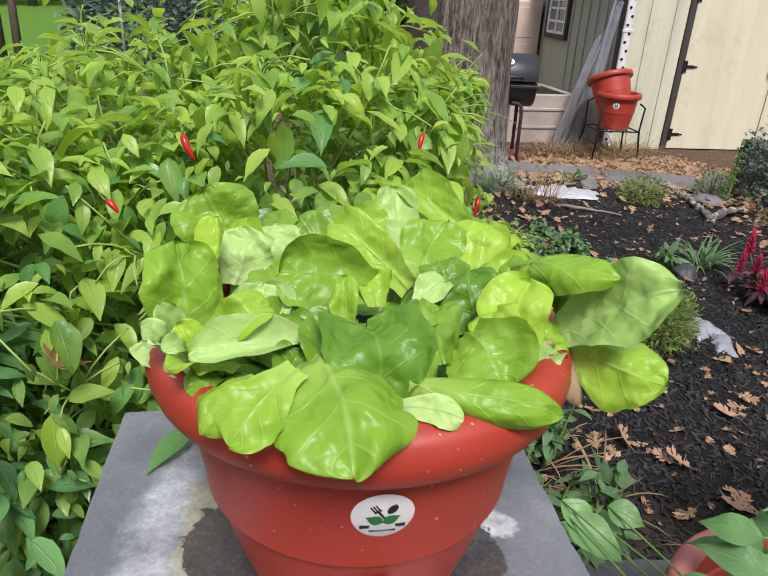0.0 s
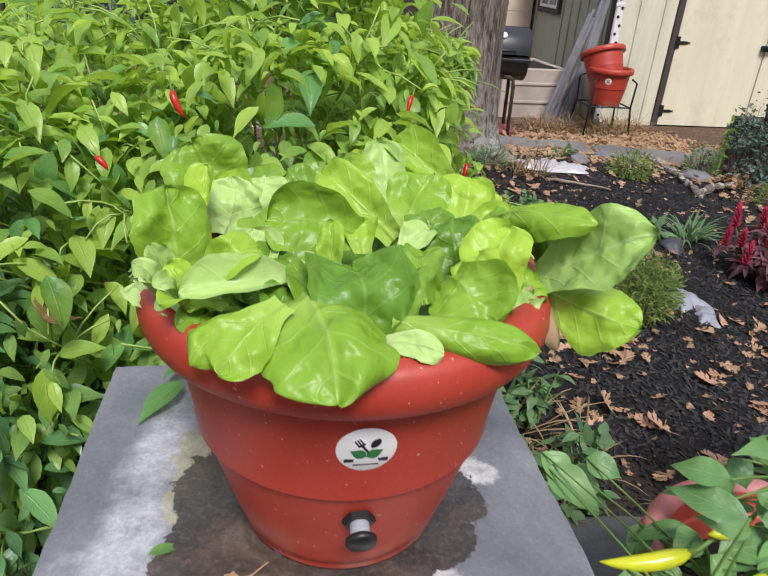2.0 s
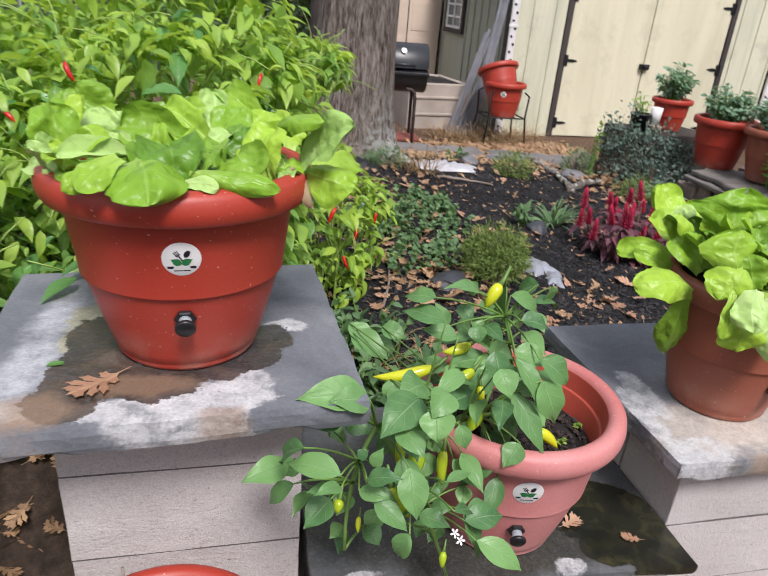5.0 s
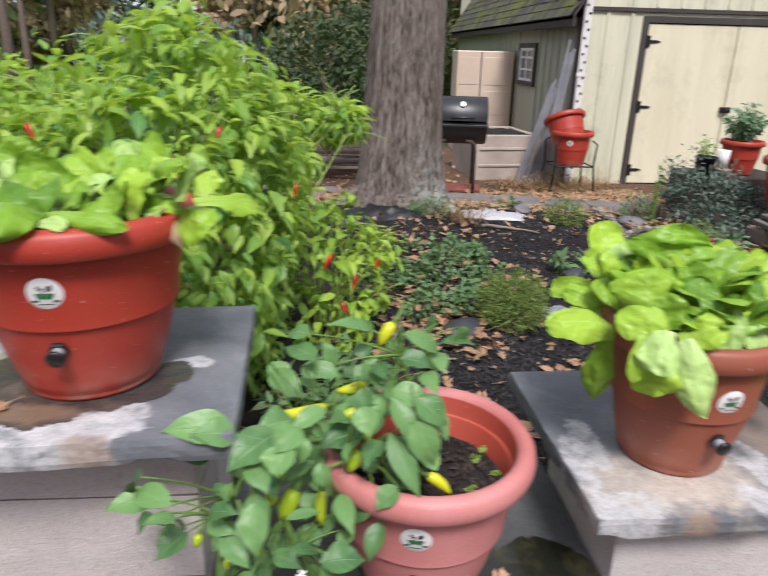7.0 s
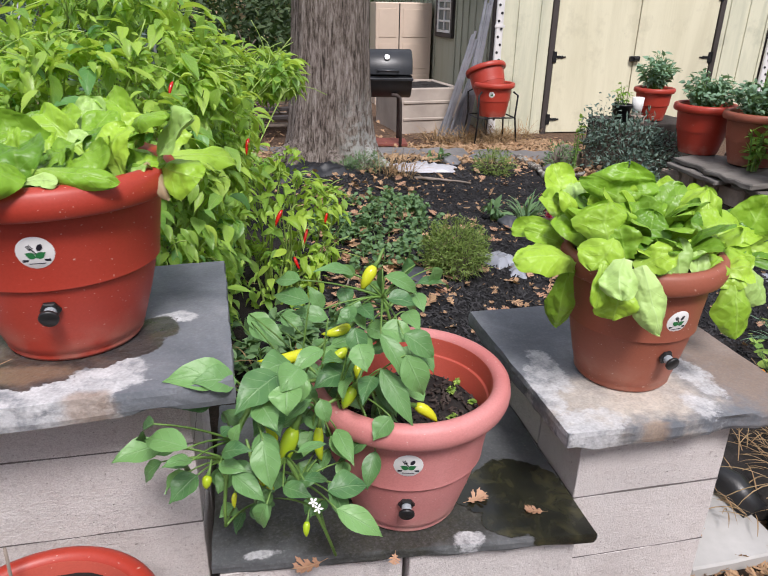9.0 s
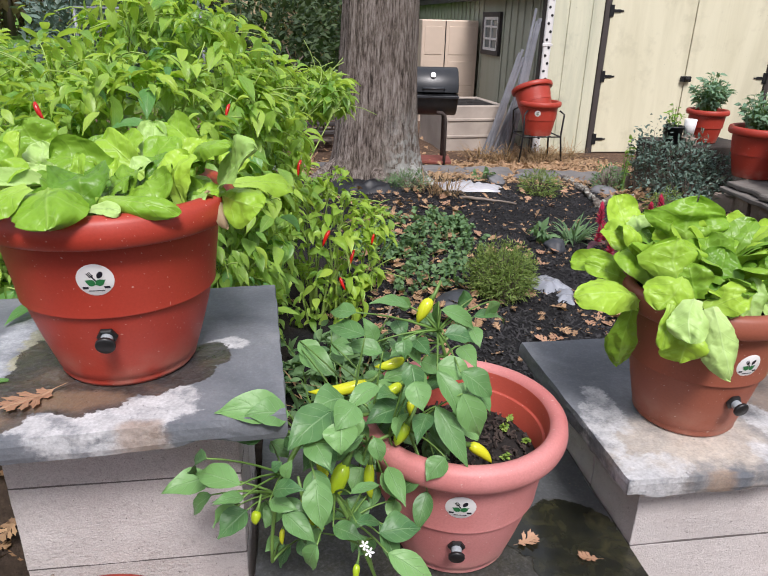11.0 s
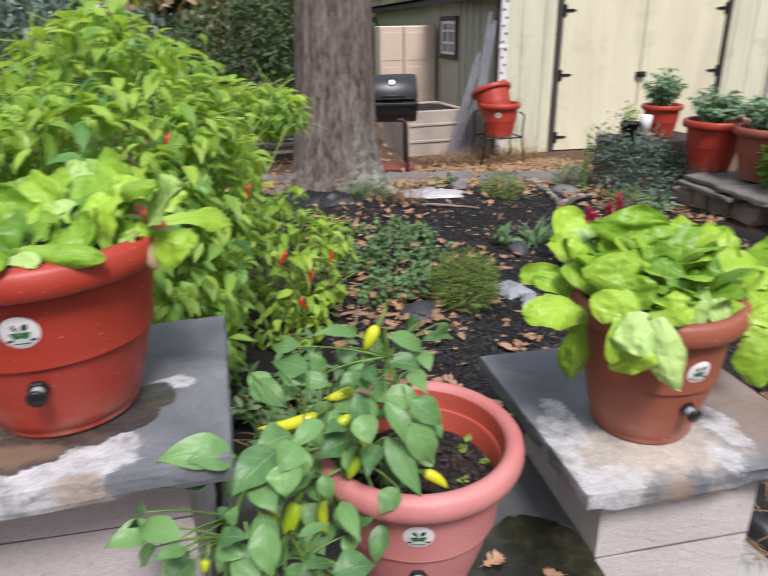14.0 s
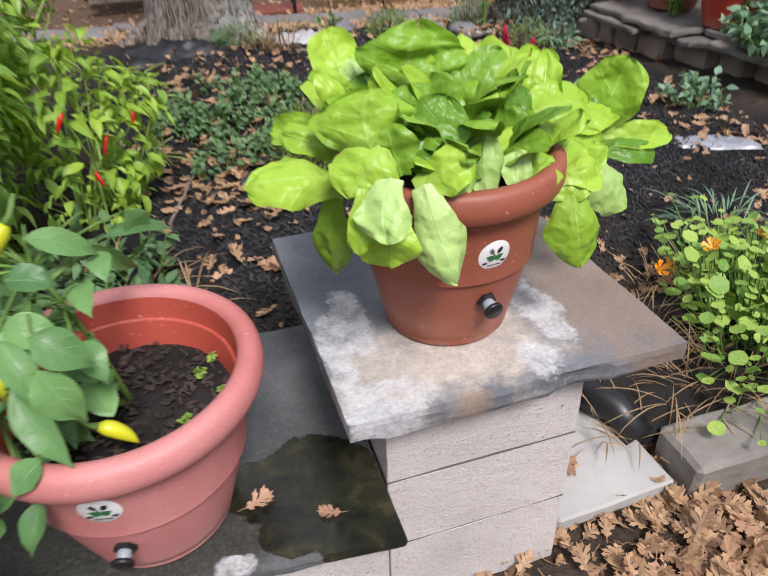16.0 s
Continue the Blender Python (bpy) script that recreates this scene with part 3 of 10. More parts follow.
def add_lathe(bm, profile, sides=48, m=None):
    rings = []
    for r, z in profile:
        ring = []
        for k in range(sides):
            a = 2 * math.pi * k / sides
            co = Vector((r * math.cos(a), r * math.sin(a), z))
            ring.append(bm.verts.new(m @ co if m else co))
        rings.append(ring)
    for a, b in zip(rings, rings[1:]):
        for k in range(sides):
            bm.faces.new((a[k], a[(k + 1) % sides], b[(k + 1) % sides], b[k]))
    return rings


def lathe(profile, sides=48, cap=(False, False), m=None):
    bm = bmesh.new()
    rings = add_lathe(bm, profile, sides, m)
    if cap[0]:
        bm.faces.new(rings[0][::-1])
    if cap[1]:
        bm.faces.new(rings[-1])
    return bm


def add_tube(bm, points, radii, sides=6, cap=True):
    points = [Vector(p) for p in points]
    if not hasattr(radii, "__len__"):
        radii = [radii] * len(points)
    rings = []
    for k, (p, r) in enumerate(zip(points, radii)):
        d = (points[min(k + 1, len(points) - 1)] - points[max(k - 1, 0)]).normalized()
        a = d.orthogonal().normalized() if k == 0 else (rings[-1][1] - d * d.dot(rings[-1][1])).normalized()
        b = d.cross(a)
        rings.append(([bm.verts.new(p + (a * math.cos(t) + b * math.sin(t)) * r) for t in (2 * math.pi * s / sides for s in range(sides))], a))
    for (x, _), (y, _) in zip(rings, rings[1:]):
        for s in range(sides):
            bm.faces.new((x[s], x[(s + 1) % sides], y[(s + 1) % sides], y[s]))
    if cap:
        bm.faces.new(rings[0][0][::-1])
        bm.faces.new(rings[-1][0])
    return bm


def bezier(a, b, c, n):
    a, b, c = Vector(a), Vector(b), Vector(c)
    return [a * (1 - t) ** 2 + b * 2 * t * (1 - t) + c * t * t for t in (k / n for k in range(n + 1))]


def tube(points, radii, sides=6):
    return add_tube(bmesh.new(), points, radii, sides)


def aim(base, tip, face=(0, 0, 1)):
    """Local x runs from base to tip; local z leans to face."""
    base, tip = Vector(base), Vector(tip)
    x = (tip - base).normalized()
    z = Vector(face) - x * x.dot(Vector(face))
    z = z.normalized() if z.length > 1e-4 else x.orthogonal().normalized()
    y = z.cross(x)
    return Matrix.Translation(base) @ Matrix((x, y, z)).transposed().to_4x4()


def blade(u, kind):
    """Half the width of a leaf at u of its length, at most 1."""
    if kind == "lettuce":
        s = min(1, u / 0.6)
        return max(0.03, (0.34 + 0.66 * s * s * (3 - 2 * s)) * (1 - max(0, (u - 0.56) / 0.44) ** 2.3) ** 0.5) if u < 1 else 0.03
    if kind == "pepper":
        return max(0.015, u ** 0.9 * (1 - u) ** 1.4 / 0.2145) if 0 < u < 1 else 0.015
    if kind == "round":
        return max(0.03, math.sin(math.pi * min(1, max(0, u))) ** 0.55)
    return max(0.03, math.sin(math.pi * u) ** 0.9)


def leaf_shape(length, width, kind="pepper", curl=0.5, cup=0.2, ruffle=0.0, waves=3.0, seed=0, nu=8, nv=4, roll=0.0, twist=0.0, lift=0.0):
    """Vertices, faces and UVs of a leaf from the origin along x. curl: radians by which it bends down on its way;
    cup: rise of the sides; roll: the sides turn under."""
    r = random.Random(seed)
    ph = r.uniform(0, 6.3)
    verts, uvs, faces = [], [], []
    x = z = 0.0
    last = 0.0
    full = kind == "lettuce"
    tip_curl = r.uniform(-0.35, 0.7) if full else 0.0
    square = r.uniform(2.0, 4.4)
    bend, margin = (r.uniform(-0.12, 0.12), r.uniform(-0.15, 0.4)) if full else (0.0, 0.0)
    for i in range(nu + 1):
        u = math.sin(i / nu * math.pi / 2) ** 0.8 if full else i / nu
        a = lift - curl * u ** 1.3 - tip_curl * max(0, u - 0.7) / 0.3
        if i:
            x += length * (u - last) * math.cos(a)
            z += length * (u - last) * math.sin(a)
        last = u
        half = width / 2 * blade(u, kind)
        if full:
            w = min(1, u / 0.6)
            half = width / 2 * max(0.03, (0.46 + 0.54 * w * w * (3 - 2 * w)) * (1 - min(1, max(0, (u - 0.5) / 0.5)) ** square) ** 0.5)
        tw = twist * u
        for j in range(nv + 1):
            v = 2 * j / nv - 1
            off = v * half
            if full:
                off *= 1 + 0.2 * noise.noise(Vector((u * 3.1, seed * 1.7, 1 if v > 0 else 5))) + 0.07 * noise.noise(Vector((u * 11, seed * 1.7, 2 if v > 0 else 6)))
            up = cup * half * (v * v if full else abs(v) ** 1.25)
            if roll:
                t = v * roll
                off, up = half * math.sin(t) / max(roll, 0.1), -half * (1 - math.cos(t)) / max(roll, 0.1)
            if full:
                ease = min(1, u * 2)
                up += ruffle * width * abs(v) ** 3 * math.sin(waves * 4.2 * u + ph + (1.9 if v > 0 else 0)) * ease
                p = Vector((u * 2.3 + seed * 1.3, v * 1.1, ph))
                up += (noise.noise(p) * 0.16 + noise.noise(p * 2.4) * 0.055 + noise.noise(Vector((p.x * 4.5, p.y * 5.5, ph))) * 0.025) * width * ease
                up += 0.03 * width * abs(math.sin((u - abs(v) * 0.22) * 17.0 + ph)) * min(1, 6 * abs(v)) * (1 - abs(v)) * ease
                up -= margin * half * abs(v) ** 4 * ease
                off += bend * width * math.sin(math.pi * u)
                up += 0.05 * width * math.exp(-(v / 0.12) ** 2) * (1 - u)
            elif ruffle:
                up += ruffle * width * v * v * math.sin(waves * 6.283 * u + ph + (1.7 if v > 0 else 0)) * min(1, u * 3)
                up += noise.noise(Vector((u * 4 + seed * 1.3, v * 1.6, ph))) * width * 0.06
            y = off * math.cos(tw) - up * math.sin(tw)
            w = off * math.sin(tw) + up * math.cos(tw)
            verts.append(Vector((x - w * math.sin(a), y, z + w * math.cos(a))))
            uvs.append((u, j / nv))
    n = nv + 1
    for i in range(nu):
        for j in range(nv):
            k = i * n + j
            faces.append((k, k + 1, k + n + 1, k + n))
    return verts, faces, uvs


def leaf_mesh(name, material, *a, **k):
    v, f, u = leaf_shape(*a, **k)
    return mesh_of(name, v, f, material, u)


class Mass:
    """Many small pieces gathered into one mesh."""

    def __init__(self):
        self.v, self.f, self.u = [], [], []

    def add(self, shape, m):
        v, f, u = shape
        k = len(self.v)
        self.v.extend(m @ p for p in v)
        self.f.extend(tuple(i + k for i in q) for q in f)
        self.u.extend(u if u else [(0.5, 0.5)] * len(v))

    def mesh(self, name, material, smooth=True):
        return mesh_of(name, [tuple(p) for p in self.v], self.f, material, self.u, smooth)


def chip_shape(lx, ly, lz, r):
    v = [Vector((sx * lx * r.uniform(0.7, 1.1) / 2, sy * ly * r.uniform(0.6, 1.1) / 2, sz * lz / 2)) for sx in (-1, 1) for sy in (-1, 1) for sz in (-1, 1)]
    f = [(0, 1, 3, 2), (4, 6, 7, 5), (0, 4, 5, 1), (2, 3, 7, 6), (0, 2, 6, 4), (1, 5, 7, 3)]
    return v, f, None


def ground_z(x, y):
    """The garden: a front terrace, the bed behind the slabs, a slow fall to the shed."""
    corner = min(1, max(0, (x - 1.85) / 0.4))
    step = min(1, max(0, (y - 0.92) / (0.25 + 1.1 * corner)))
    step = step * step * (3 - 2 * step)
    high = max(0.06, 0.215 - 0.06 * max(0, x - 1.4))
    bed = high - (high + 0.22) * min(1, max(0, (y - 4.9) / 2.5))
    z = -0.06 + (bed + 0.06) * step
    near = 1 if y < 20 else 0
    return z + near * (0.025 * noise.noise(Vector((x * 1.3, y * 1.3, 0))) + 0.01 * noise.noise(Vector((x * 5, y * 5, 3))))

# ---------------------------------------------------------------- ground
def spread(lo, a, b, hi, fine):
    xs, x, s = [], a, fine
    while x < b:
        xs.append(x)
        x += fine
    right, s = [b], fine
    while right[-1] < hi:
        s *= 1.35
        right.append(right[-1] + s)
    left, s = [a], fine
    while left[-1] > lo:
        s *= 1.35
        left.append(left[-1] - s)
    return left[:0:-1] + xs + right


gx, gy = spread(-400, -2.5, 5.5, 400, 0.07), spread(-400, -0.8, 8.5, 600, 0.07)
gv = [(x, y, ground_z(x, y)) for y in gy for x in gx]
gf = [(j * len(gx) + i, j * len(gx) + i + 1, (j + 1) * len(gx) + i + 1, (j + 1) * len(gx) + i) for j in range(len(gy) - 1) for i in range(len(gx) - 1)]
ground = tagged(place("ground", mesh_of("ground", gv, gf, GROUND)), "garden ground of dark mulch, soil and leaf litter", "ground", kind="structure")


# ---------------------------------------------------------------- stone slabs on block piers
def slab(name, corners, top, thick, material, label, seed, chip=None):
    """A flagstone cap: four corners (front left, front right, back right, back left), uneven broken edges."""
    fl, fr, br, bl = [Vector((*c, 0)) for c in corners]
    n, layers = 30, 4
    bm = bmesh.new()
    grid = []
    for k in range(layers + 1):
        z = top - thick * k / layers
        rows = []
        for j in range(n + 1):
            row = []
            for i in range(n + 1):
                if 0 < i < n and 0 < j < n and 0 < k < layers:
                    row.append(None)
                    continue
                s, t = i / n, j / n
                p = (fl * (1 - s) + fr * s) * (1 - t) + (bl * (1 - s) + br * s) * t
                p.z = z
                rim = max(abs(s - 0.5), abs(t - 0.5)) * 2
                out = (p - (fl + fr + br + bl) / 4)
                out.z = 0
                out.normalize()
                if rim > 0.99:
                    w = noise.noise(Vector((p.x * 14 + seed, p.y * 14, z * 30))) + 0.6 * noise.noise(Vector((p.x * 45, p.y * 45 + seed, z * 60)))
                    p += out * (w * 0.0035 - (0.004 if k == layers else (0.002 if k == 0 else 0)))
                    if k == layers:
                        p.z += max(0, noise.noise(Vector((p.x * 11 + seed, p.y * 11, 2)))) * 0.018
                    if chip and k >= 1 and (p.x - chip[0]) ** 2 + (p.y - chip[1]) ** 2 < chip[2] ** 2:
                        d = 1 - math.sqrt((p.x - chip[0]) ** 2 + (p.y - chip[1]) ** 2) / chip[2]
                        p -= out * 0.016 * math.sqrt(max(0, d)) * (k / layers) ** 0.5
                elif k == 0:
                    p.z += 0.0012 * noise.noise(Vector((p.x * 18, p.y * 18, seed)))
                row.append(bm.verts.new(p))
            rows.append(row)
        grid.append(rows)
    for k in (0, layers):
        for j in range(n):
            for i in range(n):
                bm.faces.new((grid[k][j][i], grid[k][j][i + 1], grid[k][j + 1][i + 1], grid[k][j + 1][i]))
    for k in range(layers):
        a, b = grid[k], grid[k + 1]
        for i in range(n):
            bm.faces.new((a[0][i], b[0][i], b[0][i + 1], a[0][i + 1]))
            bm.faces.new((a[n][i], a[n][i + 1], b[n][i + 1], b[n][i]))
            bm.faces.new((a[i][0], a[i + 1][0], b[i + 1][0], b[i][0]))
            bm.faces.new((a[i][n], b[i][n], b[i + 1][n], a[i + 1][n]))
    return single(name, bm, material, None, label, "stone slab")


slab("stone_slab", ((-0.003, 0.42), (0.637, 0.462), (0.609, 1.046), (-0.024, 1.01)), 0.80, 0.047, SLAB_LEFT,
     "thick blue-grey flagstone cap with white and wet brown stains on a block pier", 3)
slab("stone_slab", ((1.299, 0.479), (1.9, 0.477), (1.885, 1.08), (1.283, 1.082)), 0.586, 0.047, SLAB_RIGHT,
     "thick grey flagstone cap with cream stains and a chipped front edge", 8, (1.70, 0.478, 0.055))
slab("stone_slab", ((0.556, 0.489), (1.37, 0.425), (1.37, 1.05), (0.558, 1.07)), 0.357, 0.028, SLAB_LOW,
     "thin dark wet mossy flagstone lying low between two piers", 12)


def pier(name, x0, x1, y0, y1, joints, label, seed):
    """Courses of concrete block, two blocks deep, with thin mortar beds."""
    top = thing(name, (0, 0, 0), label, "block pier", kind="")
    for k, (a, b) in enumerate(zip(joints, joints[1:])):
        mid = y0 + (y1 - y0) / 2
        for j, (ya, yb) in enumerate(((y0, mid - 0.004), (mid + 0.004, y1))):
            o = 0.0015 * noise.noise(Vector((seed, k * 3.1, j)))
            part("block", rough_box((x0 + o, ya + o, a + 0.0003), (x1 + o, yb + o, b - 0.0003), seed + k * 2 + j, 0.0024, 8, 0.0016), BLOCK, top)
        part("mortar", box((x0 - 0.0005, y0 - 0.0005, a - 0.0016), (x1 + 0.0008, y1 + 0.0008, a + 0.0016), 0), MORTAR, top)
    return top


pier("block_pier", 0.112, 0.54, 0.585, 0.96, [-0.07, 0.19, 0.39, 0.59, 0.752], "pier of pale concrete blocks with cracked joints under a flagstone", 1)
pier("block_pier", 1.375, 1.757, 0.544, 0.95, [-0.07, 0.16, 0.35, 0.5385], "pier of grey concrete blocks under a flagstone", 21)
pier("block_pier", 0.572, 0.955, 0.49, 0.89, [-0.07, 0.13, 0.3275], "low pier of concrete blocks under the low flagstone", 41)
pier("block_pier", 0.965, 1.35, 0.47, 0.87, [-0.07, 0.13, 0.3275], "low pier of concrete blocks under the low flagstone", 61)


# ---------------------------------------------------------------- shed
def shed():
    top = thing("shed", (0, 0, 0), "old garden shed with cream front, sage sides and mossy roof", "shed")
    X0, X1, Y0, Y1, ZB = 3.95, 8.02, 8.05, 16.5, -0.26
    D0, D1, DT = 4.79, 7.16, 1.80
    w = 0.10
    for name, a, b in (("front_wall", (X0, Y0, ZB), (D0 - 0.09, Y0 + w, 3.4)), ("front_wall", (D1 + 0.09, Y0, ZB), (X1, Y0 + w, 3.4)), ("front_wall", (D0 - 0.09, Y0, DT + 0.09), (D1 + 0.09, Y0 + w, 3.4))):
        part(name, box(a, b, 0), CREAM, top)
    part("side_wall", box((X0, Y0 + w, ZB), (X0 + w, Y1, 1.86), 0), SAGE, top)
    part("side_wall", box((X1 - w, Y0 + w, ZB), (X1, Y1, 1.86), 0), SAGE, top)
    part("back_wall", box((X0, Y1, ZB), (X1, Y1 + w, 3.4), 0), SAGE, top)
    # battens
    x = X0 + 0.3
    while x < X1:
        if not D0 - 0.12 < x < D1 + 0.12:
            part("batten", box((x - 0.02, Y0 - 0.018, ZB + 0.02), (x + 0.02, Y0, 3.3), 0.002), CREAM, top)
        else:
            part("batten", box((x - 0.02, Y0 - 0.018, DT + 0.19), (x + 0.02, Y0, 3.3), 0.002), CREAM, top)
        x += 0.31
    y = Y0 + 0.28
    while y < Y1:
        if not 9.83 < y < 10.8:
            part("batten", box((X0 - 0.02, y - 0.025, ZB), (X0, y + 0.025, 1.86), 0.002), SAGE, top)
        y += 0.29
    # door frame
    for a, b in (((D0 - 0.085, Y0 - 0.03, ZB), (D0 - 0.01, Y0 + 0.03, DT + 0.085)), ((D1 + 0.01, Y0 - 0.03, ZB), (D1 + 0.085, Y0 + 0.03, DT + 0.085)), ((D0 - 0.01, Y0 - 0.03, DT + 0.01), (D1 + 0.01, Y0 + 0.03, DT + 0.085))):
        part("door_frame", box(a, b, 0.004), BROWN_TRIM, top, "dark brown door frame")
    part("door_rail", box((3.97, Y0 - 0.035, DT + 0.13), (X1 - 0.02, Y0, DT + 0.18), 0.004), BROWN_TRIM, top)
    mid = 5.975
    for k, (a, b, hinge) in enumerate(((D0, mid - 0.006, D0), (mid + 0.006, D1, D1))):
        door = part("door", box((a, Y0 - 0.012, ZB + 0.05), (b, Y0 + 0.035, DT), 0.004), CREAM_DOOR, top, "cream painted plank door, closed")
        s = 1 if k == 0 else -1
        for z in (1.59, 0.79, -0.03):
            bm = box((-0.035, -0.014, -0.07), (0.035, 0, 0.07), 0.003)
            add_box(bm, (0.0, -0.012, -0.018), (0.13, -0.001, 0.018), 0.003)
            add_box(bm, (0.12, -0.011, -0.01), (0.17, -0.001, 0.01), 0.004)
            add_tube(bm, [(-0.02, -0.016, -0.075), (-0.02, -0.016, 0.075)], 0.011, 8)
            part("strap_hinge", bm, IRON, door, "black iron strap hinge", pose(hinge, Y0 - 0.013, z) @ Matrix.Diagonal((s, 1, 1, 1)))
    bm = box((-0.07, -0.05, -0.035), (0.07, 0, 0.035), 0.006)
    add_tube(bm, [(-0.03, -0.06, 0.0), (0.03, -0.06, 0.0)], 0.022, 10)
    part("latch", bm, IRON, top, "black iron door latch", pose(mid, Y0 - 0.013, 0.77))
    # side window
    win = part("window", box((X0 - 0.03, 9.93, 1.0), (X0 + 0.005, 10.70, 1.5), 0), GLASS_DARK, top)
    for lo, hi in (((X0 - 0.06, 9.85, 0.93), (X0 - 0.01, 9.93, 1.57)), ((X0 - 0.06, 10.70, 0.93), (X0 - 0.01, 10.78, 1.57)), ((X0 - 0.06, 9.93, 0.93), (X0 - 0.01, 10.70, 1.0)), ((X0 - 0.06, 9.93, 1.5), (X0 - 0.01, 10.70, 1.57))):
        part("window_frame", box(lo, hi, 0.004), BROWN_TRIM, win, "dark brown window casing")
    for lo, hi in (((X0 - 0.05, 9.93, 1.0), (X0 - 0.03, 9.99, 1.5)), ((X0 - 0.05, 10.64, 1.0), (X0 - 0.03, 10.70, 1.5)), ((X0 - 0.05, 10.29, 1.0), (X0 - 0.03, 10.34, 1.5)),
                   ((X0 - 0.05, 9.99, 1.0), (X0 - 0.032, 10.64, 1.04)), ((X0 - 0.05, 9.99, 1.455), (X0 - 0.032, 10.64, 1.5)), ((X0 - 0.05, 9.99, 1.16), (X0 - 0.032, 10.64, 1.19)), ((X0 - 0.05, 9.99, 1.37), (X0 - 0.032, 10.64, 1.34))):
        part("glazing_bar", box(lo, hi, 0.002), WHITE_PAINT, win, "white glazing bar")
    part("corner_board", box((X0 - 0.05, Y0 - 0.02, ZB), (X0 + 0.02, Y0 + 0.07, 1.86), 0.004), BROWN_TRIM, top, "dark brown corner board")
    part("corner_board", box((X1 - 0.03, Y0 - 0.02, ZB), (X1 + 0.04, Y0 + 0.07, 1.86), 0.004), BROWN_TRIM, top, "dark brown corner board")
    part("eave_board", box((X0 - 0.2, Y0 - 0.15, 1.74), (X0 - 0.17, Y1, 1.86), 0.004), BROWN_TRIM, top)
    # gambrel roof: shingle courses on the lower slope, plain decks above
    deck = bmesh.new()
    for pts in (((X0 - 0.2, 1.83), (X0 + 0.75, 3.3)), ((X0 + 0.75, 3.3), ((X0 + X1) / 2, 4.1)), (((X0 + X1) / 2, 4.1), (X1 - 0.75, 3.3)), ((X1 - 0.75, 3.3), (X1 + 0.2, 1.83))):
        (xa, za), (xb, zb) = pts
        q = [(xa, za), (xb, zb), (xb, zb + 0.05), (xa, za + 0.05)]
        vs = [[deck.verts.new((x, y, z)) for x, z in q] for y in (Y0 - 0.15, Y1 + 0.15)]
        for k in range(4):
            deck.faces.new((vs[0][k], vs[0][(k + 1) % 4], vs[1][(k + 1) % 4], vs[1][k]))
        deck.faces.new(vs[0])
        deck.faces.new(vs[1][::-1])
    roof = part("roof", deck, BROWN_TRIM, top)
    m = Mass()
    r = random.Random(3)
    run, rise = 0.95, 1.47
    slope = math.hypot(run, rise)
    ux, uz = run / slope, rise / slope
    for row in range(12):
        y = Y0 - 0.15 + (0.11 if row % 2 else 0)
        while y < Y1:
            L = 0.2
            s = row * 0.145
            lift = 0.006 + r.uniform(0, 0.006)
            o = Vector((X0 - 0.2 + ux * s - uz * (0.055 + lift), y, 1.83 + uz * s + ux * (0.055 + lift)))
            d = Vector((ux, 0, uz)) * L
            t = Vector((-uz, 0, ux)) * 0.012
            wd = Vector((0, r.uniform(0.18, 0.215), 0))
            v = [o, o + wd, o + wd + d - t, o + d - t, o - t, o + wd - t]
            m.add((v, [(0, 3, 2, 1), (0, 1, 5, 4)], None), Matrix())
            y += 0.22
    tagged(place("shingles", m.mesh("shingles", SHINGLE, False), roof), "grey shingles overgrown with moss", kind="stuff")
    bm = bmesh.new()
    for pts in (((X0, 1.86), (X0 + 0.9, 3.35), ((X0 + X1) / 2, 4.05), (X1 - 0.9, 3.35), (X1, 1.86)),):
        vs = [[bm.verts.new((x, y, z)) for x, z in pts] for y in (Y0 + 0.02, Y0 + 0.09)]
        bm.faces.new(vs[0])
        bm.faces.new(vs[1][::-1])
    part("gable", bm, CREAM, top)
    return top


shed()


def perforated_post(x, y, z0, z1):
    """A white perforated corner strip with rows of round holes."""
    top = thing("perforated_post", (x, y, z0), "white perforated plastic pipe standing against the shed corner", "pipe", "perforated pipes")
    part("pipe", box((-0.05, -0.025, 0), (0.05, 0.025, z1 - z0), 0.012), WHITE_PAINT, top)
    z = 0.1
    k = 0
    while z < z1 - z0 - 0.05:
        bm = lathe([(0.017, 0), (0.017, 0.004)], 10, (True, True))
        part("hole", bm, BLACK_PLASTIC, top, "", pose((-0.018, 0.018)[k % 2], -0.0255, z, 90))
        z += 0.095
        k += 1
    for z in (0.5, 1.35):
        part("clip", box((-0.065, -0.03, z), (0.065, 0.0, z + 0.035), 0.003), WHITE_PAINT, top)
    return top


perforated_post(3.96, 7.99, -0.2, 2.9)
perforated_post(8.05, 7.99, -0.2, 2.9)


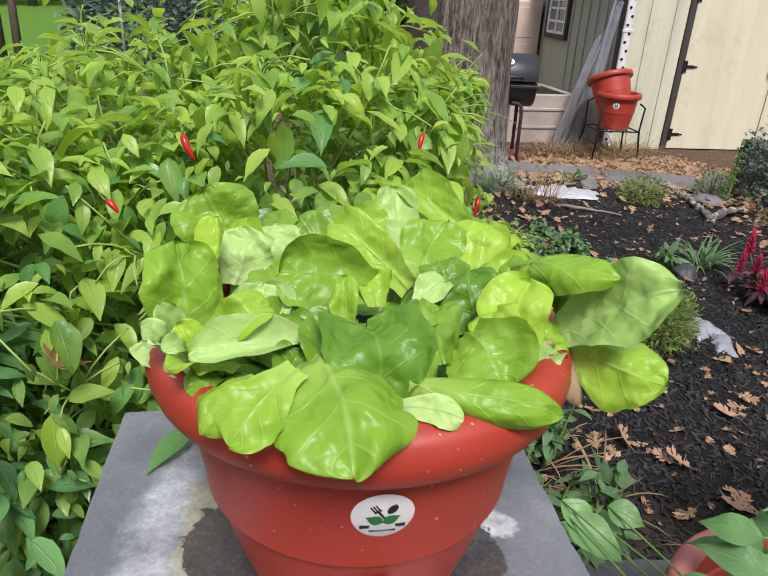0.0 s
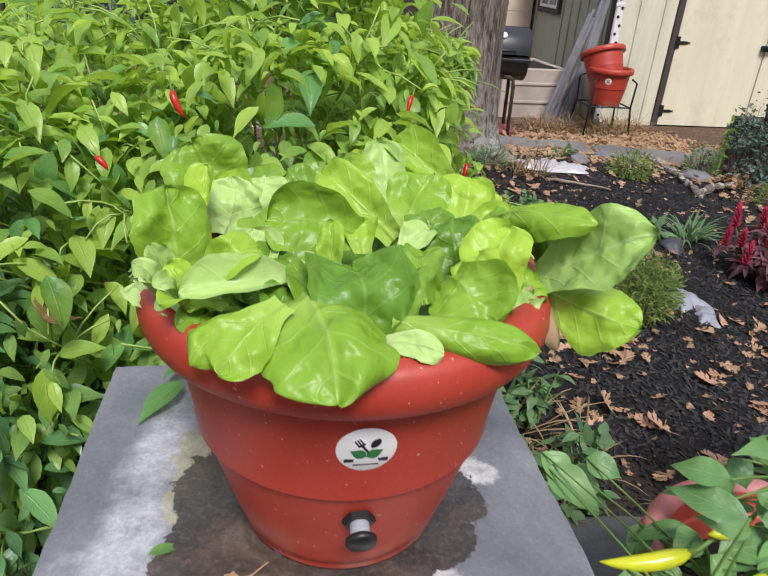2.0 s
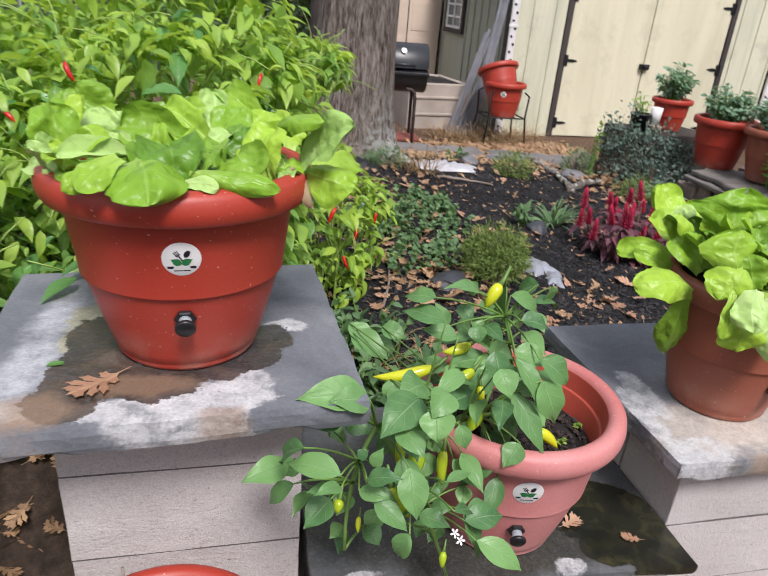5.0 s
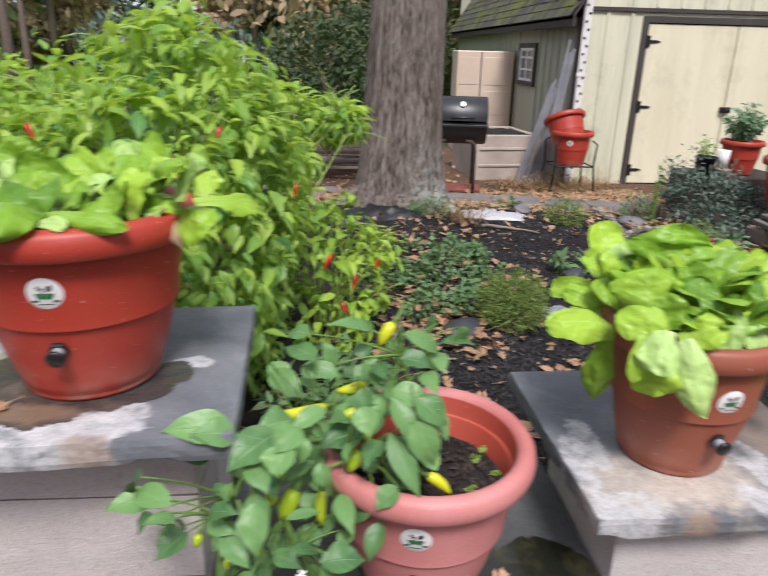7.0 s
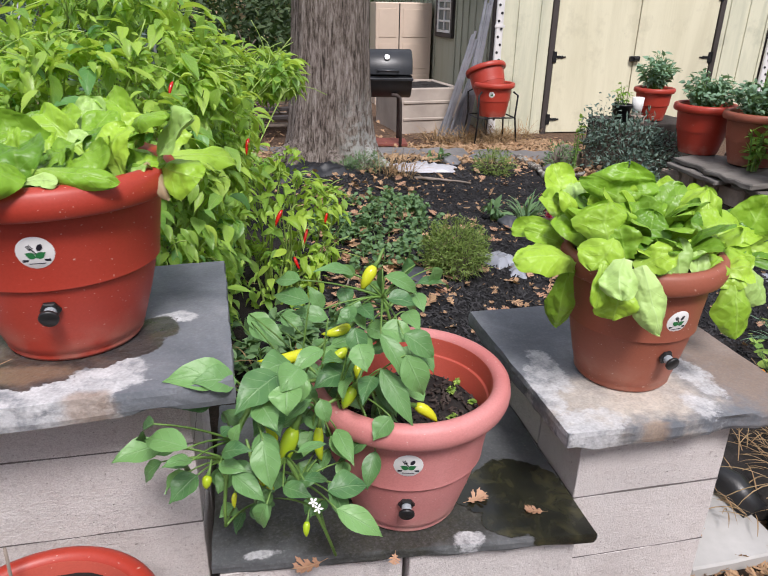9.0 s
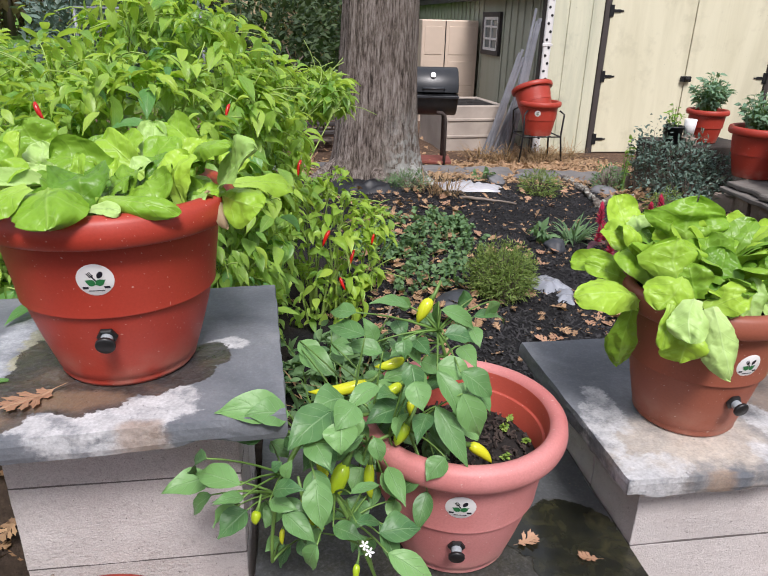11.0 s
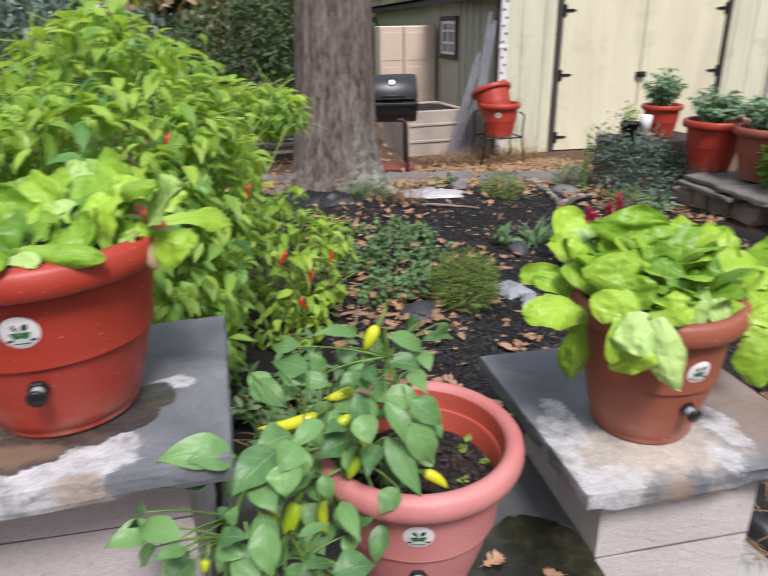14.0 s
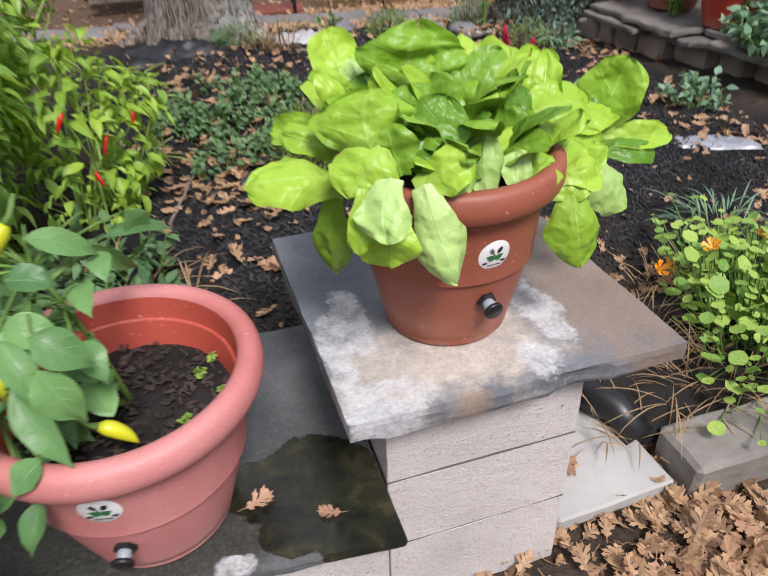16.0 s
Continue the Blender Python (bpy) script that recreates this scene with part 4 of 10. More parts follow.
# ---------------------------------------------------------------- the oak trunk
def trunk():
    sides, rows = 72, 70
    bm = bmesh.new()
    rings = []
    for k in range(rows + 1):
        z = -0.15 + 6.5 * (k / rows) ** 1.5
        flare = 0.14 * math.exp(-max(0, z) / 0.28)
        base = 0.355 - 0.02 * z
        lean = Vector((0.03 * z, 0.0, 0))
        ring = []
        for s in range(sides):
            a = 2 * math.pi * s / sides
            r = base + flare * (0.75 + 0.5 * math.sin(a * 5 + 1.2))
            r += 0.013 * noise.noise(Vector((math.cos(a) * 9, math.sin(a) * 9, z * 1.6))) + 0.02 * noise.noise(Vector((math.cos(a) * 2, math.sin(a) * 2, z * 0.8)))
            ring.append(bm.verts.new(Vector((r * math.cos(a), r * math.sin(a), z)) + lean))
        rings.append(ring)
    for a, b in zip(rings, rings[1:]):
        for s in range(sides):
            bm.faces.new((a[s], a[(s + 1) % sides], b[(s + 1) % sides], b[s]))
    bm.faces.new(rings[-1])
    top = thing("oak_tree", pose(1.345, 4.85, 0.17) @ Matrix.Diagonal((0.9, 0.9, 0.92, 1)), "broad grey-brown oak trunk with furrowed bark and pale lichen", "tree")
    part("trunk", bm, BARK, top, smooth=True)
    r = random.Random(2)
    for k in range(6):                                # surface roots running out into the litter
        a = radians(60 * k + 20 + r.uniform(-15, 15))
        c, s = math.cos(a), math.sin(a)
        root = tube(bezier((c * 0.3, s * 0.3, 0.16), (c * 0.5, s * 0.5, 0.05), (c * 0.78, s * 0.78, -0.08), 8), [0.09, 0.085, 0.078, 0.07, 0.06, 0.05, 0.042, 0.034, 0.026], 10)
        for v in root.verts:
            v.co += noise.noise_vector(v.co * 12) * 0.012
        part("root", root, BARK, top, smooth=True)
    return top


trunk()


def slim_trunk(x, y, z, r0, h):
    """A darker, slimmer trunk standing farther back."""
    top = thing("tree", (x, y, z), "dark slim tree trunk standing behind the oak", "tree")
    bm = bmesh.new()
    rings = []
    for k in range(31):
        q = k / 30
        ring = []
        for s in range(28):
            a = 2 * math.pi * s / 28
            r = r0 * (1 - 0.3 * q + 0.5 * math.exp(-q * h / 0.25)) + 0.012 * noise.noise(Vector((math.cos(a) * 5, math.sin(a) * 5, q * h * 1.5)))
            ring.append(bm.verts.new((r * math.cos(a) + 0.02 * q * h, r * math.sin(a), q * h)))
        rings.append(ring)
    for a, b in zip(rings, rings[1:]):
        for s in range(28):
            bm.faces.new((a[s], a[(s + 1) % 28], b[(s + 1) % 28], b[s]))
    part("trunk", bm, DARK_BARK, top, smooth=True)
    return top


slim_trunk(1.66, 9.0, -0.35, 0.23, 6.5)

# ---------------------------------------------------------------- planters
def logo_sticker(parent, r):
    """The round maker's label, drawn as plain shapes: leaves, two tools and a bar for its line of text."""
    disc = part("label_sticker", lathe([(0, 0.0006), (r * 0.97, 0.0006), (r, 0.0)], 40), STICKER, parent, "round white label with green leaves and dark tools", smooth=True)
    for s in (-1, 1):
        v, f, u = leaf_shape(r * 0.62, r * 0.42, "pepper", 0.0, 0.0, nu=8, nv=2)
        me = mesh_of("printed_leaf", v, f, INK_GREEN, u)
        place("printed_leaf", me, disc, Matrix.Translation((0, -r * 0.28, 0.0012)) @ pose(0, 0, 0, 0, 0, 28 if s > 0 else 152))
    bm = box((-r * 0.04, -r * 0.2, 0), (r * 0.03, r * 0.3, 0.0012), 0, pose(0, 0, 0, 0, 0, 32))
    for k in (-1, 0, 1):
        add_box(bm, (-r * 0.02 + k * r * 0.09 - r * 0.02, r * 0.3, 0), (r * 0.02 + k * r * 0.09 - r * 0.02, r * 0.58, 0.0012), 0, pose(0, 0, 0, 0, 0, 32))
    add_box(bm, (-r * 0.14, r * 0.27, 0), (r * 0.12, r * 0.33, 0.0012), 0, pose(0, 0, 0, 0, 0, 32))
    part("printed_fork", bm, INK_DARK, disc)
    v, f, u = leaf_shape(r * 0.48, r * 0.3, "round", 0.0, 0.0, nu=8, nv=2)
    place("printed_trowel", mesh_of("printed_trowel", v, f, INK_DARK, u), disc, Matrix.Translation((r * 0.16, r * 0.12, 0.0012)) @ pose(0, 0, 0, 0, 0, 60))
    part("printed_bar", box((-r * 0.72, -r * 0.56, 0), (r * 0.72, -r * 0.42, 0.0012), 0), INK_DARK, disc)
    part("printed_bar", box((-r * 0.42, -r * 0.7, 0), (r * 0.42, -r * 0.65, 0.0012), 0), INK_DARK, disc)
    return disc


def drain_tap(parent):
    """A black hexagonal collar, a grey barrel and a black stopper; it points along local z."""
    tap = part("drain_tap", lathe([(0, 0.0), (0.021, 0.0), (0.021, 0.007), (0.018, 0.010), (0.011, 0.010)], 6), BLACK_PLASTIC, parent, "black and grey plastic drain tap")
    part("barrel", lathe([(0.0115, 0.006), (0.0125, 0.012), (0.0125, 0.03), (0.01, 0.034), (0, 0.034)], 20), CLEAR_GREY, tap, "grey barrel", smooth=True)
    part("stopper", lathe([(0, 0.031), (0.016, 0.031), (0.0195, 0.034), (0.0195, 0.041), (0.017, 0.044), (0, 0.045)], 24), BLACK_PLASTIC, tap, "round black stopper", smooth=True)
    return tap


def bezier3(a, b, c, d, n=10):
    a, b, c, d = Vector(a), Vector(b), Vector(c), Vector(d)
    return [a * (1 - t) ** 3 + b * 3 * t * (1 - t) ** 2 + c * 3 * t * t * (1 - t) + d * t ** 3 for t in (k / n for k in range(n + 1))]


def pot_radius(z, r0, r1, h):
    t = z / h
    return r0 + (r1 - r0) * (1 - (1 - t) ** 1.5)


def planter(name, at, r_rim, r_base, h, material, label, turn=0.0, soil=0.06, logo_z=0.68, tap_z=0.34, group="", logo=True, tap=True, logo_turn=0.0, logo_r=0.03, tilt=None, sides=96):
    """A tapered plastic planter: rolled rim, two ridges, label and drain tap on its front (-y before turning)."""
    m = Matrix.Translation(at) @ (tilt or Matrix()) @ pose(0, 0, 0, 0, 0, turn)
    top = thing(name, m, label, "flower pot", group)
    body = r_rim - 0.035 * r_rim / 0.24
    k = r_rim / 0.24
    prof = [(0, 0.004), (r_base - 0.012, 0.0), (r_base - 0.002, 0.002), (r_base + 0.004, 0.01), (r_base + 0.002, 0.016)]
    zs = [0.02 + (h * 0.86 - 0.02) * i / 20 for i in range(21)]
    step = h * 0.47
    for z in sorted(zs + [step - 0.004, step - 0.0012, step, step + 0.0008, step + 0.006]):
        r = pot_radius(z, r_base, body, h * 0.86)
        proud = 0.0055 * math.exp(-((z - step) / (0.03 * h / 0.34))) if z >= step else (-0.0025 if step - z < 0.0013 else 0)
        prof.append((r + proud, z))
    zr = h * 0.86
    prof += [(body + 0.0005, zr - 0.0005), (body + 0.002, zr), (body + 0.026 * k, zr - 0.003), (body + 0.0285 * k, zr - 0.0032), (body + 0.0305 * k, zr - 0.002), (body + 0.033 * k, zr + 0.002 * k), (body + 0.0365 * k, zr + 0.012 * k), (body + 0.0375 * k, zr + 0.022 * k), (body + 0.0345 * k, h - 0.012 * k), (body + 0.028 * k, h - 0.004 * k), (body + 0.018 * k, h), (body + 0.008 * k, h - 0.001 * k), (body - 0.001, h - 0.006), (body - 0.004, h - 0.012)]
    part("shell", lathe(prof, sides), material, top, smooth=True)
    inner = [(body - 0.004, h - 0.012), (body - 0.006, h - 0.02), (body - 0.009, h - 0.05), (body - 0.0095, h - 0.0515), (body - 0.0135, h - 0.052), (body - 0.0145, h - 0.054), (pot_radius(h * 0.55, r_base, body, h * 0.86) - 0.012, h * 0.55), (r_base, 0.012), (0, 0.012)]
    part("inner_wall", lathe(inner, sides), POT_INNER if material is not POT_BROWN else POT_BROWN, top, smooth=True)
    zs_ = h - soil
    rs = pot_radius(min(zs_, h * 0.86), r_base, body, h * 0.86) - 0.008
    bm = lathe([(rs * q, zs_ + 0.012 * noise.noise(Vector((q * 7, at[0], at[1])))) for q in (1, 0.85, 0.7, 0.55, 0.4, 0.25, 0.1, 0.02)], 40)
    for v in bm.verts:
        v.co.z += 0.008 * noise.noise(v.co * 30) + 0.004 * noise.noise(v.co * 90)
    part("soil", bm, POT_SOIL, top, "dark crumbly potting soil", smooth=True)
    slope = math.atan2(body - r_base, h * 0.86)
    for want, z, side, maker in ((logo, logo_z, logo_turn, "logo"), (tap, tap_z, 0.0, "tap")):
        if want:
            zz = z * h
            rr = pot_radius(zz, r_base, body, h * 0.86)
            d = (pot_radius(zz + 0.005, r_base, body, h * 0.86) - pot_radius(zz - 0.005, r_base, body, h * 0.86)) / 0.01
            mm = pose(0, 0, 0, 0, 0, side) @ Matrix.Translation((0, -rr - 0.0012, zz)) @ pose(0, 0, 0, 90 + math.degrees(math.atan(d)), 0, 0)
            ob = logo_sticker(top, logo_r) if maker == "logo" else drain_tap(top)
            ob.matrix_basis = mm if maker == "logo" else mm @ Matrix.Diagonal((0.82, 0.82, 0.66, 1))
            if maker == "logo":                       # the paper follows the round wall
                for o in (ob, *ob.children):
                    me = o.data
                    base = o.matrix_basis if o is not ob else Matrix()
                    for v in me.vertices:
                        q = base @ v.co
                        q.z -= q.x * q.x / (2 * rr)
                        v.co = base.inverted() @ q
    return top


planter("planter", (0.337, 0.699, 0.80), 0.2175, 0.119, 0.34, POT_RED, "red plastic planter with round label and drain tap, full of lettuce", 3, 0.03, logo_r=0.0285, logo_z=0.68, tap_z=0.36)
planter("planter", (0.985, 0.62, 0.357), 0.215, 0.118, 0.335, POT_PINK, "faded pink-red plastic planter holding a banana pepper plant", -12, 0.10, logo_r=0.029)
planter("planter", (1.544, 0.703, 0.586), 0.181, 0.107, 0.322, POT_BROWN, "brown plastic planter full of lettuce on a flagstone", 6, 0.03, logo_r=0.027, logo_z=0.63)
planter("planter", (0.30, 0.29, 0.125), 0.2, 0.11, 0.34, POT_RED, "bright red plastic planter of bare dark soil on a block", 0, 0.04, logo=False, tap=False)
single("concrete_block", rough_box((0.1, 0.1, -0.075), (0.5, 0.48, 0.123), 33, 0.004, 6, 0.006), BLOCK, None, "pale concrete block on the ground carrying a red planter", "block")
single("plant_stake", tube([(0.235, 0.4, 0.4), (0.24, 0.405, 0.55)], 0.003, 6), DRIFT, None, "thin grey wooden stake in the soil of a planter", "stake", smooth=True)
single("string", tube(bezier3((0.275, 0.4, 0.425), (0.27, 0.4, 0.48), (0.29, 0.39, 0.46), (0.31, 0.395, 0.43)), 0.0012, 5), STICKER, None, "bit of white string on potting soil", "string", smooth=True)

# ---------------------------------------------------------------- plants
def spanned(shape, base, tip, face):
    """Lays a leaf so that its rib runs from base to tip, bowed towards face."""
    v, f, u = shape
    nv = sum(1 for q in u if q[0] == 0.0)
    end = v[-(nv // 2 + 1)]
    flat = math.atan2(end.z, end.x)
    span = math.hypot(end.x, end.z)
    k = (Vector(tip) - Vector(base)).length / span
    m = aim(base, tip, face) @ Matrix.Rotation(flat, 4, "Y") @ Matrix.Diagonal((k, k, k, 1))
    return v, f, u, m


def leaf_part(parent, material, base, tip, width, face, arch=0.7, cup=0.15, ruffle=0.1, kind="lettuce", seed=0, roll=0.0, twist=0.0, nu=14, nv=8, waves=2.5, name="leaf", label=""):
    length = (Vector(tip) - Vector(base)).length
    s = leaf_shape(length, width, kind, arch, cup, ruffle, waves, seed, nu, nv, roll, twist, arch * 0.5)
    v, f, u, m = spanned(s, base, tip, face)
    return place(name, mesh_of(name, [m @ p for p in v], f, material, u), parent, None, label)


def chili(parent, base, tip, r, material=None, name="chili", label="ripe red chili", bow=0.15):
    base, tip = Vector(base), Vector(tip)
    side = (tip - base).orthogonal().normalized()
    mid = (base + tip) / 2 + side * (tip - base).length * bow
    pts = bezier(base, mid, tip, 8)
    radii = [r * q for q in (0.45, 0.85, 1.0, 1.0, 0.95, 0.85, 0.68, 0.42, 0.08)]
    fruit = part(name, tube(pts, radii, 10), material or RED_CHILI, parent, label, smooth=True)
    up = (base - Vector(pts[1])).normalized()
    part("stalk", tube([pts[0] + (Vector(pts[1]) - base) * 0.2, base + up * r * 1.0, base + up * r * 2.4 + Vector((0, 0, r))], [r * 0.55, r * 0.3, r * 0.2], 6), STEM, fruit, "green stalk", smooth=True)
    return fruit


def in_blob(p, blobs, k=0.9):
    for (c, r) in blobs:
        if sum(((p[i] - c[i]) / (r[i] * k)) ** 2 for i in range(3)) < 1:
            return True
    return False


def leafy_bush(name, label, blobs, count, inner, size, mats, root, near=None, seed=1, chilies=(), aspect=0.5, droop=0.75, keep=None, stems=60):
    """A bush: stems from its roots, leaves hanging over the outline of its blobs, ones coloured darker for shade
    inside.
    near: a test for the places whose leaves are built singly."""
    r = random.Random(seed)
    top = thing(name, (0, 0, 0), label, "bush")
    area = [b[1][0] * b[1][2] + b[1][1] * b[1][2] + b[1][0] * b[1][1] for b in blobs]
    shapes = [leaf_shape(1.0, aspect * r.uniform(0.85, 1.15), "pepper", r.uniform(0.3, 1.0), r.uniform(0.2, 0.7), 0.03, 2, seed + q, 6, 2, 0, r.uniform(-0.4, 0.4)) for q in range(14)]
    single_mats = mats[2:]
    singles = [leaf_mesh("leaf", m, 1.0, aspect * 1.05, "pepper", 0.35 + 0.25 * q, 0.3 + 0.12 * q, 0.04, 2, seed + q, 8, 4, 0, 0.3 * (q - 1.5)) for m in single_mats for q in range(4)]
    outer, core, tips, built, tries = Mass(), Mass(), [], 0, 0
    made = 0
    while made < count + inner and tries < (count + inner) * 12:
        tries += 1
        c, rad = r.choices(blobs, area)[0]
        d = Vector((r.gauss(0, 1), r.gauss(0, 1), r.gauss(0, 1))).normalized()
        deep = made >= count
        k = r.uniform(0.5, 0.85) if deep else r.uniform(0.82, 1.06) + (0.12 if r.random() < 0.06 else 0)
        p = Vector([c[i] + d[i] * rad[i] * k for i in range(3)])
        if p.z < ground_z(p.x, p.y) + 0.03 or (keep and not keep(p)):
            continue
        if not deep and in_blob(p, [b for b in blobs if b[0] is not c], 0.85):
            continue
        if not deep and noise.noise(p * 9 + Vector((seed, 0, 0))) < -0.1:      # gaps between the tufts
            continue
        made += 1
        out = Vector([d[i] / rad[i] for i in range(3)]).normalized()
        lean = Vector((r.gauss(0, 0.95), r.gauss(0, 0.95), r.gauss(0.1, 0.6)))
        way = out * 0.65 + Vector((0, 0, -droop)) + lean
        face = out * 0.8 + Vector((0, 0, 0.7)) + lean * 0.4
        L = size * r.choice((0.4, 0.6, 0.8, 1.0, 1.2, 1.55)) * r.uniform(0.85, 1.2)
        m = aim(p, p + way, face) @ Matrix.Diagonal((L, L, L, 1))
        # shade put into leaf colour: mats[0] inside and low, mats[1] on lit top and garden side
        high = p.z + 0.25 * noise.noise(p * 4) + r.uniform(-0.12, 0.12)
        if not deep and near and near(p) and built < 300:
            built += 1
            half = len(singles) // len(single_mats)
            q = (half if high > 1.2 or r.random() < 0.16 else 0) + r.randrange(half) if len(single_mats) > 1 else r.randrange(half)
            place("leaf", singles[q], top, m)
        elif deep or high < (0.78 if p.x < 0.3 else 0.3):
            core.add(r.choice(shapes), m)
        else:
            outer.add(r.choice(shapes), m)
        if not deep and r.random() < 0.05:
            tips.append(p)
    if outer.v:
        tagged(place("foliage", outer.mesh("foliage", mats[1]), top), "yellow-green young leaves, paler for the lit top and side", kind="stuff")
    tagged(place("foliage", core.mesh("foliage", mats[0]), top), "deep green leaves, darkened for the shaded inside", kind="stuff")
    bm = bmesh.new()
    r.shuffle(tips)
    for p in tips[:stems]:
        a = Vector((root[0] + r.uniform(-1, 1) * root[3], root[1] + r.uniform(-1, 1) * root[4], root[2]))
        mid = Vector(((a.x + p.x) / 2, (a.y + p.y) / 2, a.z * 0.3 + p.z * 0.7))
        add_tube(bm, bezier(a, mid, p, 7), [0.007, 0.006, 0.005, 0.0042, 0.0035, 0.003, 0.0024, 0.0016], 5)
        for _ in range(6):
            q = p + Vector((r.gauss(0, 0.06), r.gauss(0, 0.06), r.gauss(0, 0.05)))
            add_tube(bm, bezier(mid * 0.25 + p * 0.75, p + Vector((0, 0, 0.03)), q, 5), 0.002, 4)
    tagged(part("stem", bm, YOUNG_STEM, top, smooth=True), "thin pale green forking stems", kind="stuff")
    for base, tip, rad in chilies:
        chili(top, base, tip, rad)
    return top

# ---------------------------------------------------------------- chili bushes behind the slabs
def clear_of_slab(p):
    if p.y < 1.13 and -0.1 < p.x < 0.66 and p.z < 1.6:
        return False
    return p.y > 0.3 and not (p.x > -0.12 and p.y < 1.12)


def bush_room(p):
    """The bush hangs over: below its crown it draws back from the garden side."""
    if p.z < 1.0 and p.x > 0.5 + 0.23 * p.z:
        return False
    if p.z < 1.1 and p.x > 0.72 and p.y < 2.5:
        return False
    return clear_of_slab(p)


BIG = [((0.29, 1.8, 0.83), (0.43, 0.55, 0.65)), ((-0.15, 1.78, 0.77), (0.46, 0.55, 0.57)), ((0.18, 1.36, 0.78), (0.42, 0.22, 0.5)), ((0.51, 1.78, 1.1), (0.14, 0.34, 0.2)),
       ((0.46, 1.85, 0.62), (0.22, 0.36, 0.45)), ((0.55, 2.55, 0.83), (0.28, 0.4, 0.43)), ((0.84, 2.8, 1.07), (0.11, 0.25, 0.1)), ((0.8, 2.7, 1.12), (0.1, 0.2, 0.09)), ((0.88, 2.85, 1.03), (0.07, 0.18, 0.07)), ((-0.3, 1.3, 0.75), (0.3, 0.3, 0.5)), ((-0.35, 1.95, 0.78), (0.34, 0.5, 0.5)), ((0.3, 1.9, 1.41), (0.15, 0.24, 0.12))]
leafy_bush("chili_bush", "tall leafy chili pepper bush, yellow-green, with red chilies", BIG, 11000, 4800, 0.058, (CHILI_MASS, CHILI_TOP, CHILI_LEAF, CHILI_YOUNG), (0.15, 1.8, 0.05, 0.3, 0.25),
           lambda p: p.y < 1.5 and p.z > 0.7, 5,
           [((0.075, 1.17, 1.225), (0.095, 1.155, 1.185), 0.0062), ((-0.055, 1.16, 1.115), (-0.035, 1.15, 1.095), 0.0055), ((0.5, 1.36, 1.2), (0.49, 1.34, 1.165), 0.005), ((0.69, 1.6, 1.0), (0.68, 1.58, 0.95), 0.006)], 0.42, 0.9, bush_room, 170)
leafy_bush("pepper_bush", "dark green pepper bush beside the flagstone", [((-0.68, 1.7, 0.62), (0.5, 0.6, 0.6)), ((-1.25, 1.9, 0.6), (0.5, 0.6, 0.6)), ((-0.45, 1.02, 0.57), (0.27, 0.35, 0.42)), ((-0.75, 1.9, 0.72), (0.4, 0.5, 0.48)), ((-0.66, 0.62, 0.4), (0.26, 0.34, 0.36)), ((-1.0, 1.1, 0.5), (0.5, 0.5, 0.5))],
           5200, 1900, 0.06, (CHILI_COOL, CHILI_COOL, PEPPER_LEAF, CHILI_LEAF), (-0.7, 1.4, 0.05, 0.4, 0.5), lambda p: p.x > -0.75 and p.y < 1.4, 9, [((-0.33, 0.99, 0.92), (-0.32, 0.98, 0.89), 0.0055)], 0.42, 0.8, clear_of_slab, 80)
leafy_bush("chili_bush", "small yellowing chili bush hung with red chilies", [((0.8, 2.15, 0.52), (0.17, 0.2, 0.3)), ((0.92, 2.2, 0.52), (0.14, 0.15, 0.22)), ((1.02, 2.25, 0.6), (0.06, 0.09, 0.06)), ((0.76, 2.1, 0.34), (0.19, 0.2, 0.18)), ((0.86, 2.2, 0.78), (0.06, 0.08, 0.06))],
           720, 120, 0.052, (CHILI_TOP, CHILI_TOP, CHILI_YOUNG), (0.82, 2.1, 0.15, 0.1, 0.1), lambda p: p.x > 0.8 and p.y < 2.2, 14,
           [((0.8, 1.93, 0.66), (0.77, 1.91, 0.6), 0.008), ((0.9, 1.98, 0.56), (0.88, 1.95, 0.5), 0.007), ((0.84, 1.94, 0.46), (0.86, 1.92, 0.41), 0.007), ((0.99, 2.06, 0.6), (0.98, 2.05, 0.55), 0.006)], 0.42, 0.7, None, 26)
leafy_bush("chili_bush", "young yellow-green chili plant at the foot of the pier", [((-0.2, 0.5, 0.33), (0.13, 0.1, 0.12))], 46, 10, 0.11, (CHILI_TOP, CHILI_TOP, CHILI_YOUNG), (-0.2, 0.5, -0.05, 0.03, 0.03), lambda p: True, 17, (), 0.5, 0.5, lambda p: p.x < -0.06, 8)

# ---------------------------------------------------------------- lettuce in the red planter
lettuce = thing("lettuce", Matrix(), "head of loose bright green butter lettuce spilling over the red planter", "lettuce")
leaf_part(lettuce, LETTUCE, (0.166, 0.665, 1.117), (0.152, 0.700, 1.217), 0.086, (0.52, -0.88, 0.67), seed=900, arch=0.62, cup=0.31, ruffle=0.05, twist=0.18, nu=26, nv=16)
leaf_part(lettuce, LETTUCE_DEEP, (0.182, 0.840, 1.151), (0.153, 0.860, 1.220), 0.103, (0.35, -0.93, 0.39), seed=901, arch=0.88, cup=0.24, ruffle=0.04, twist=-0.2, nu=26, nv=16)
leaf_part(lettuce, LETTUCE_PALE, (0.197, 0.770, 1.139), (0.205, 0.800, 1.197), 0.065, (0.08, -0.92, 0.70), seed=902, arch=0.5, cup=0.21, ruffle=0.05, twist=0.0, nu=26, nv=16)
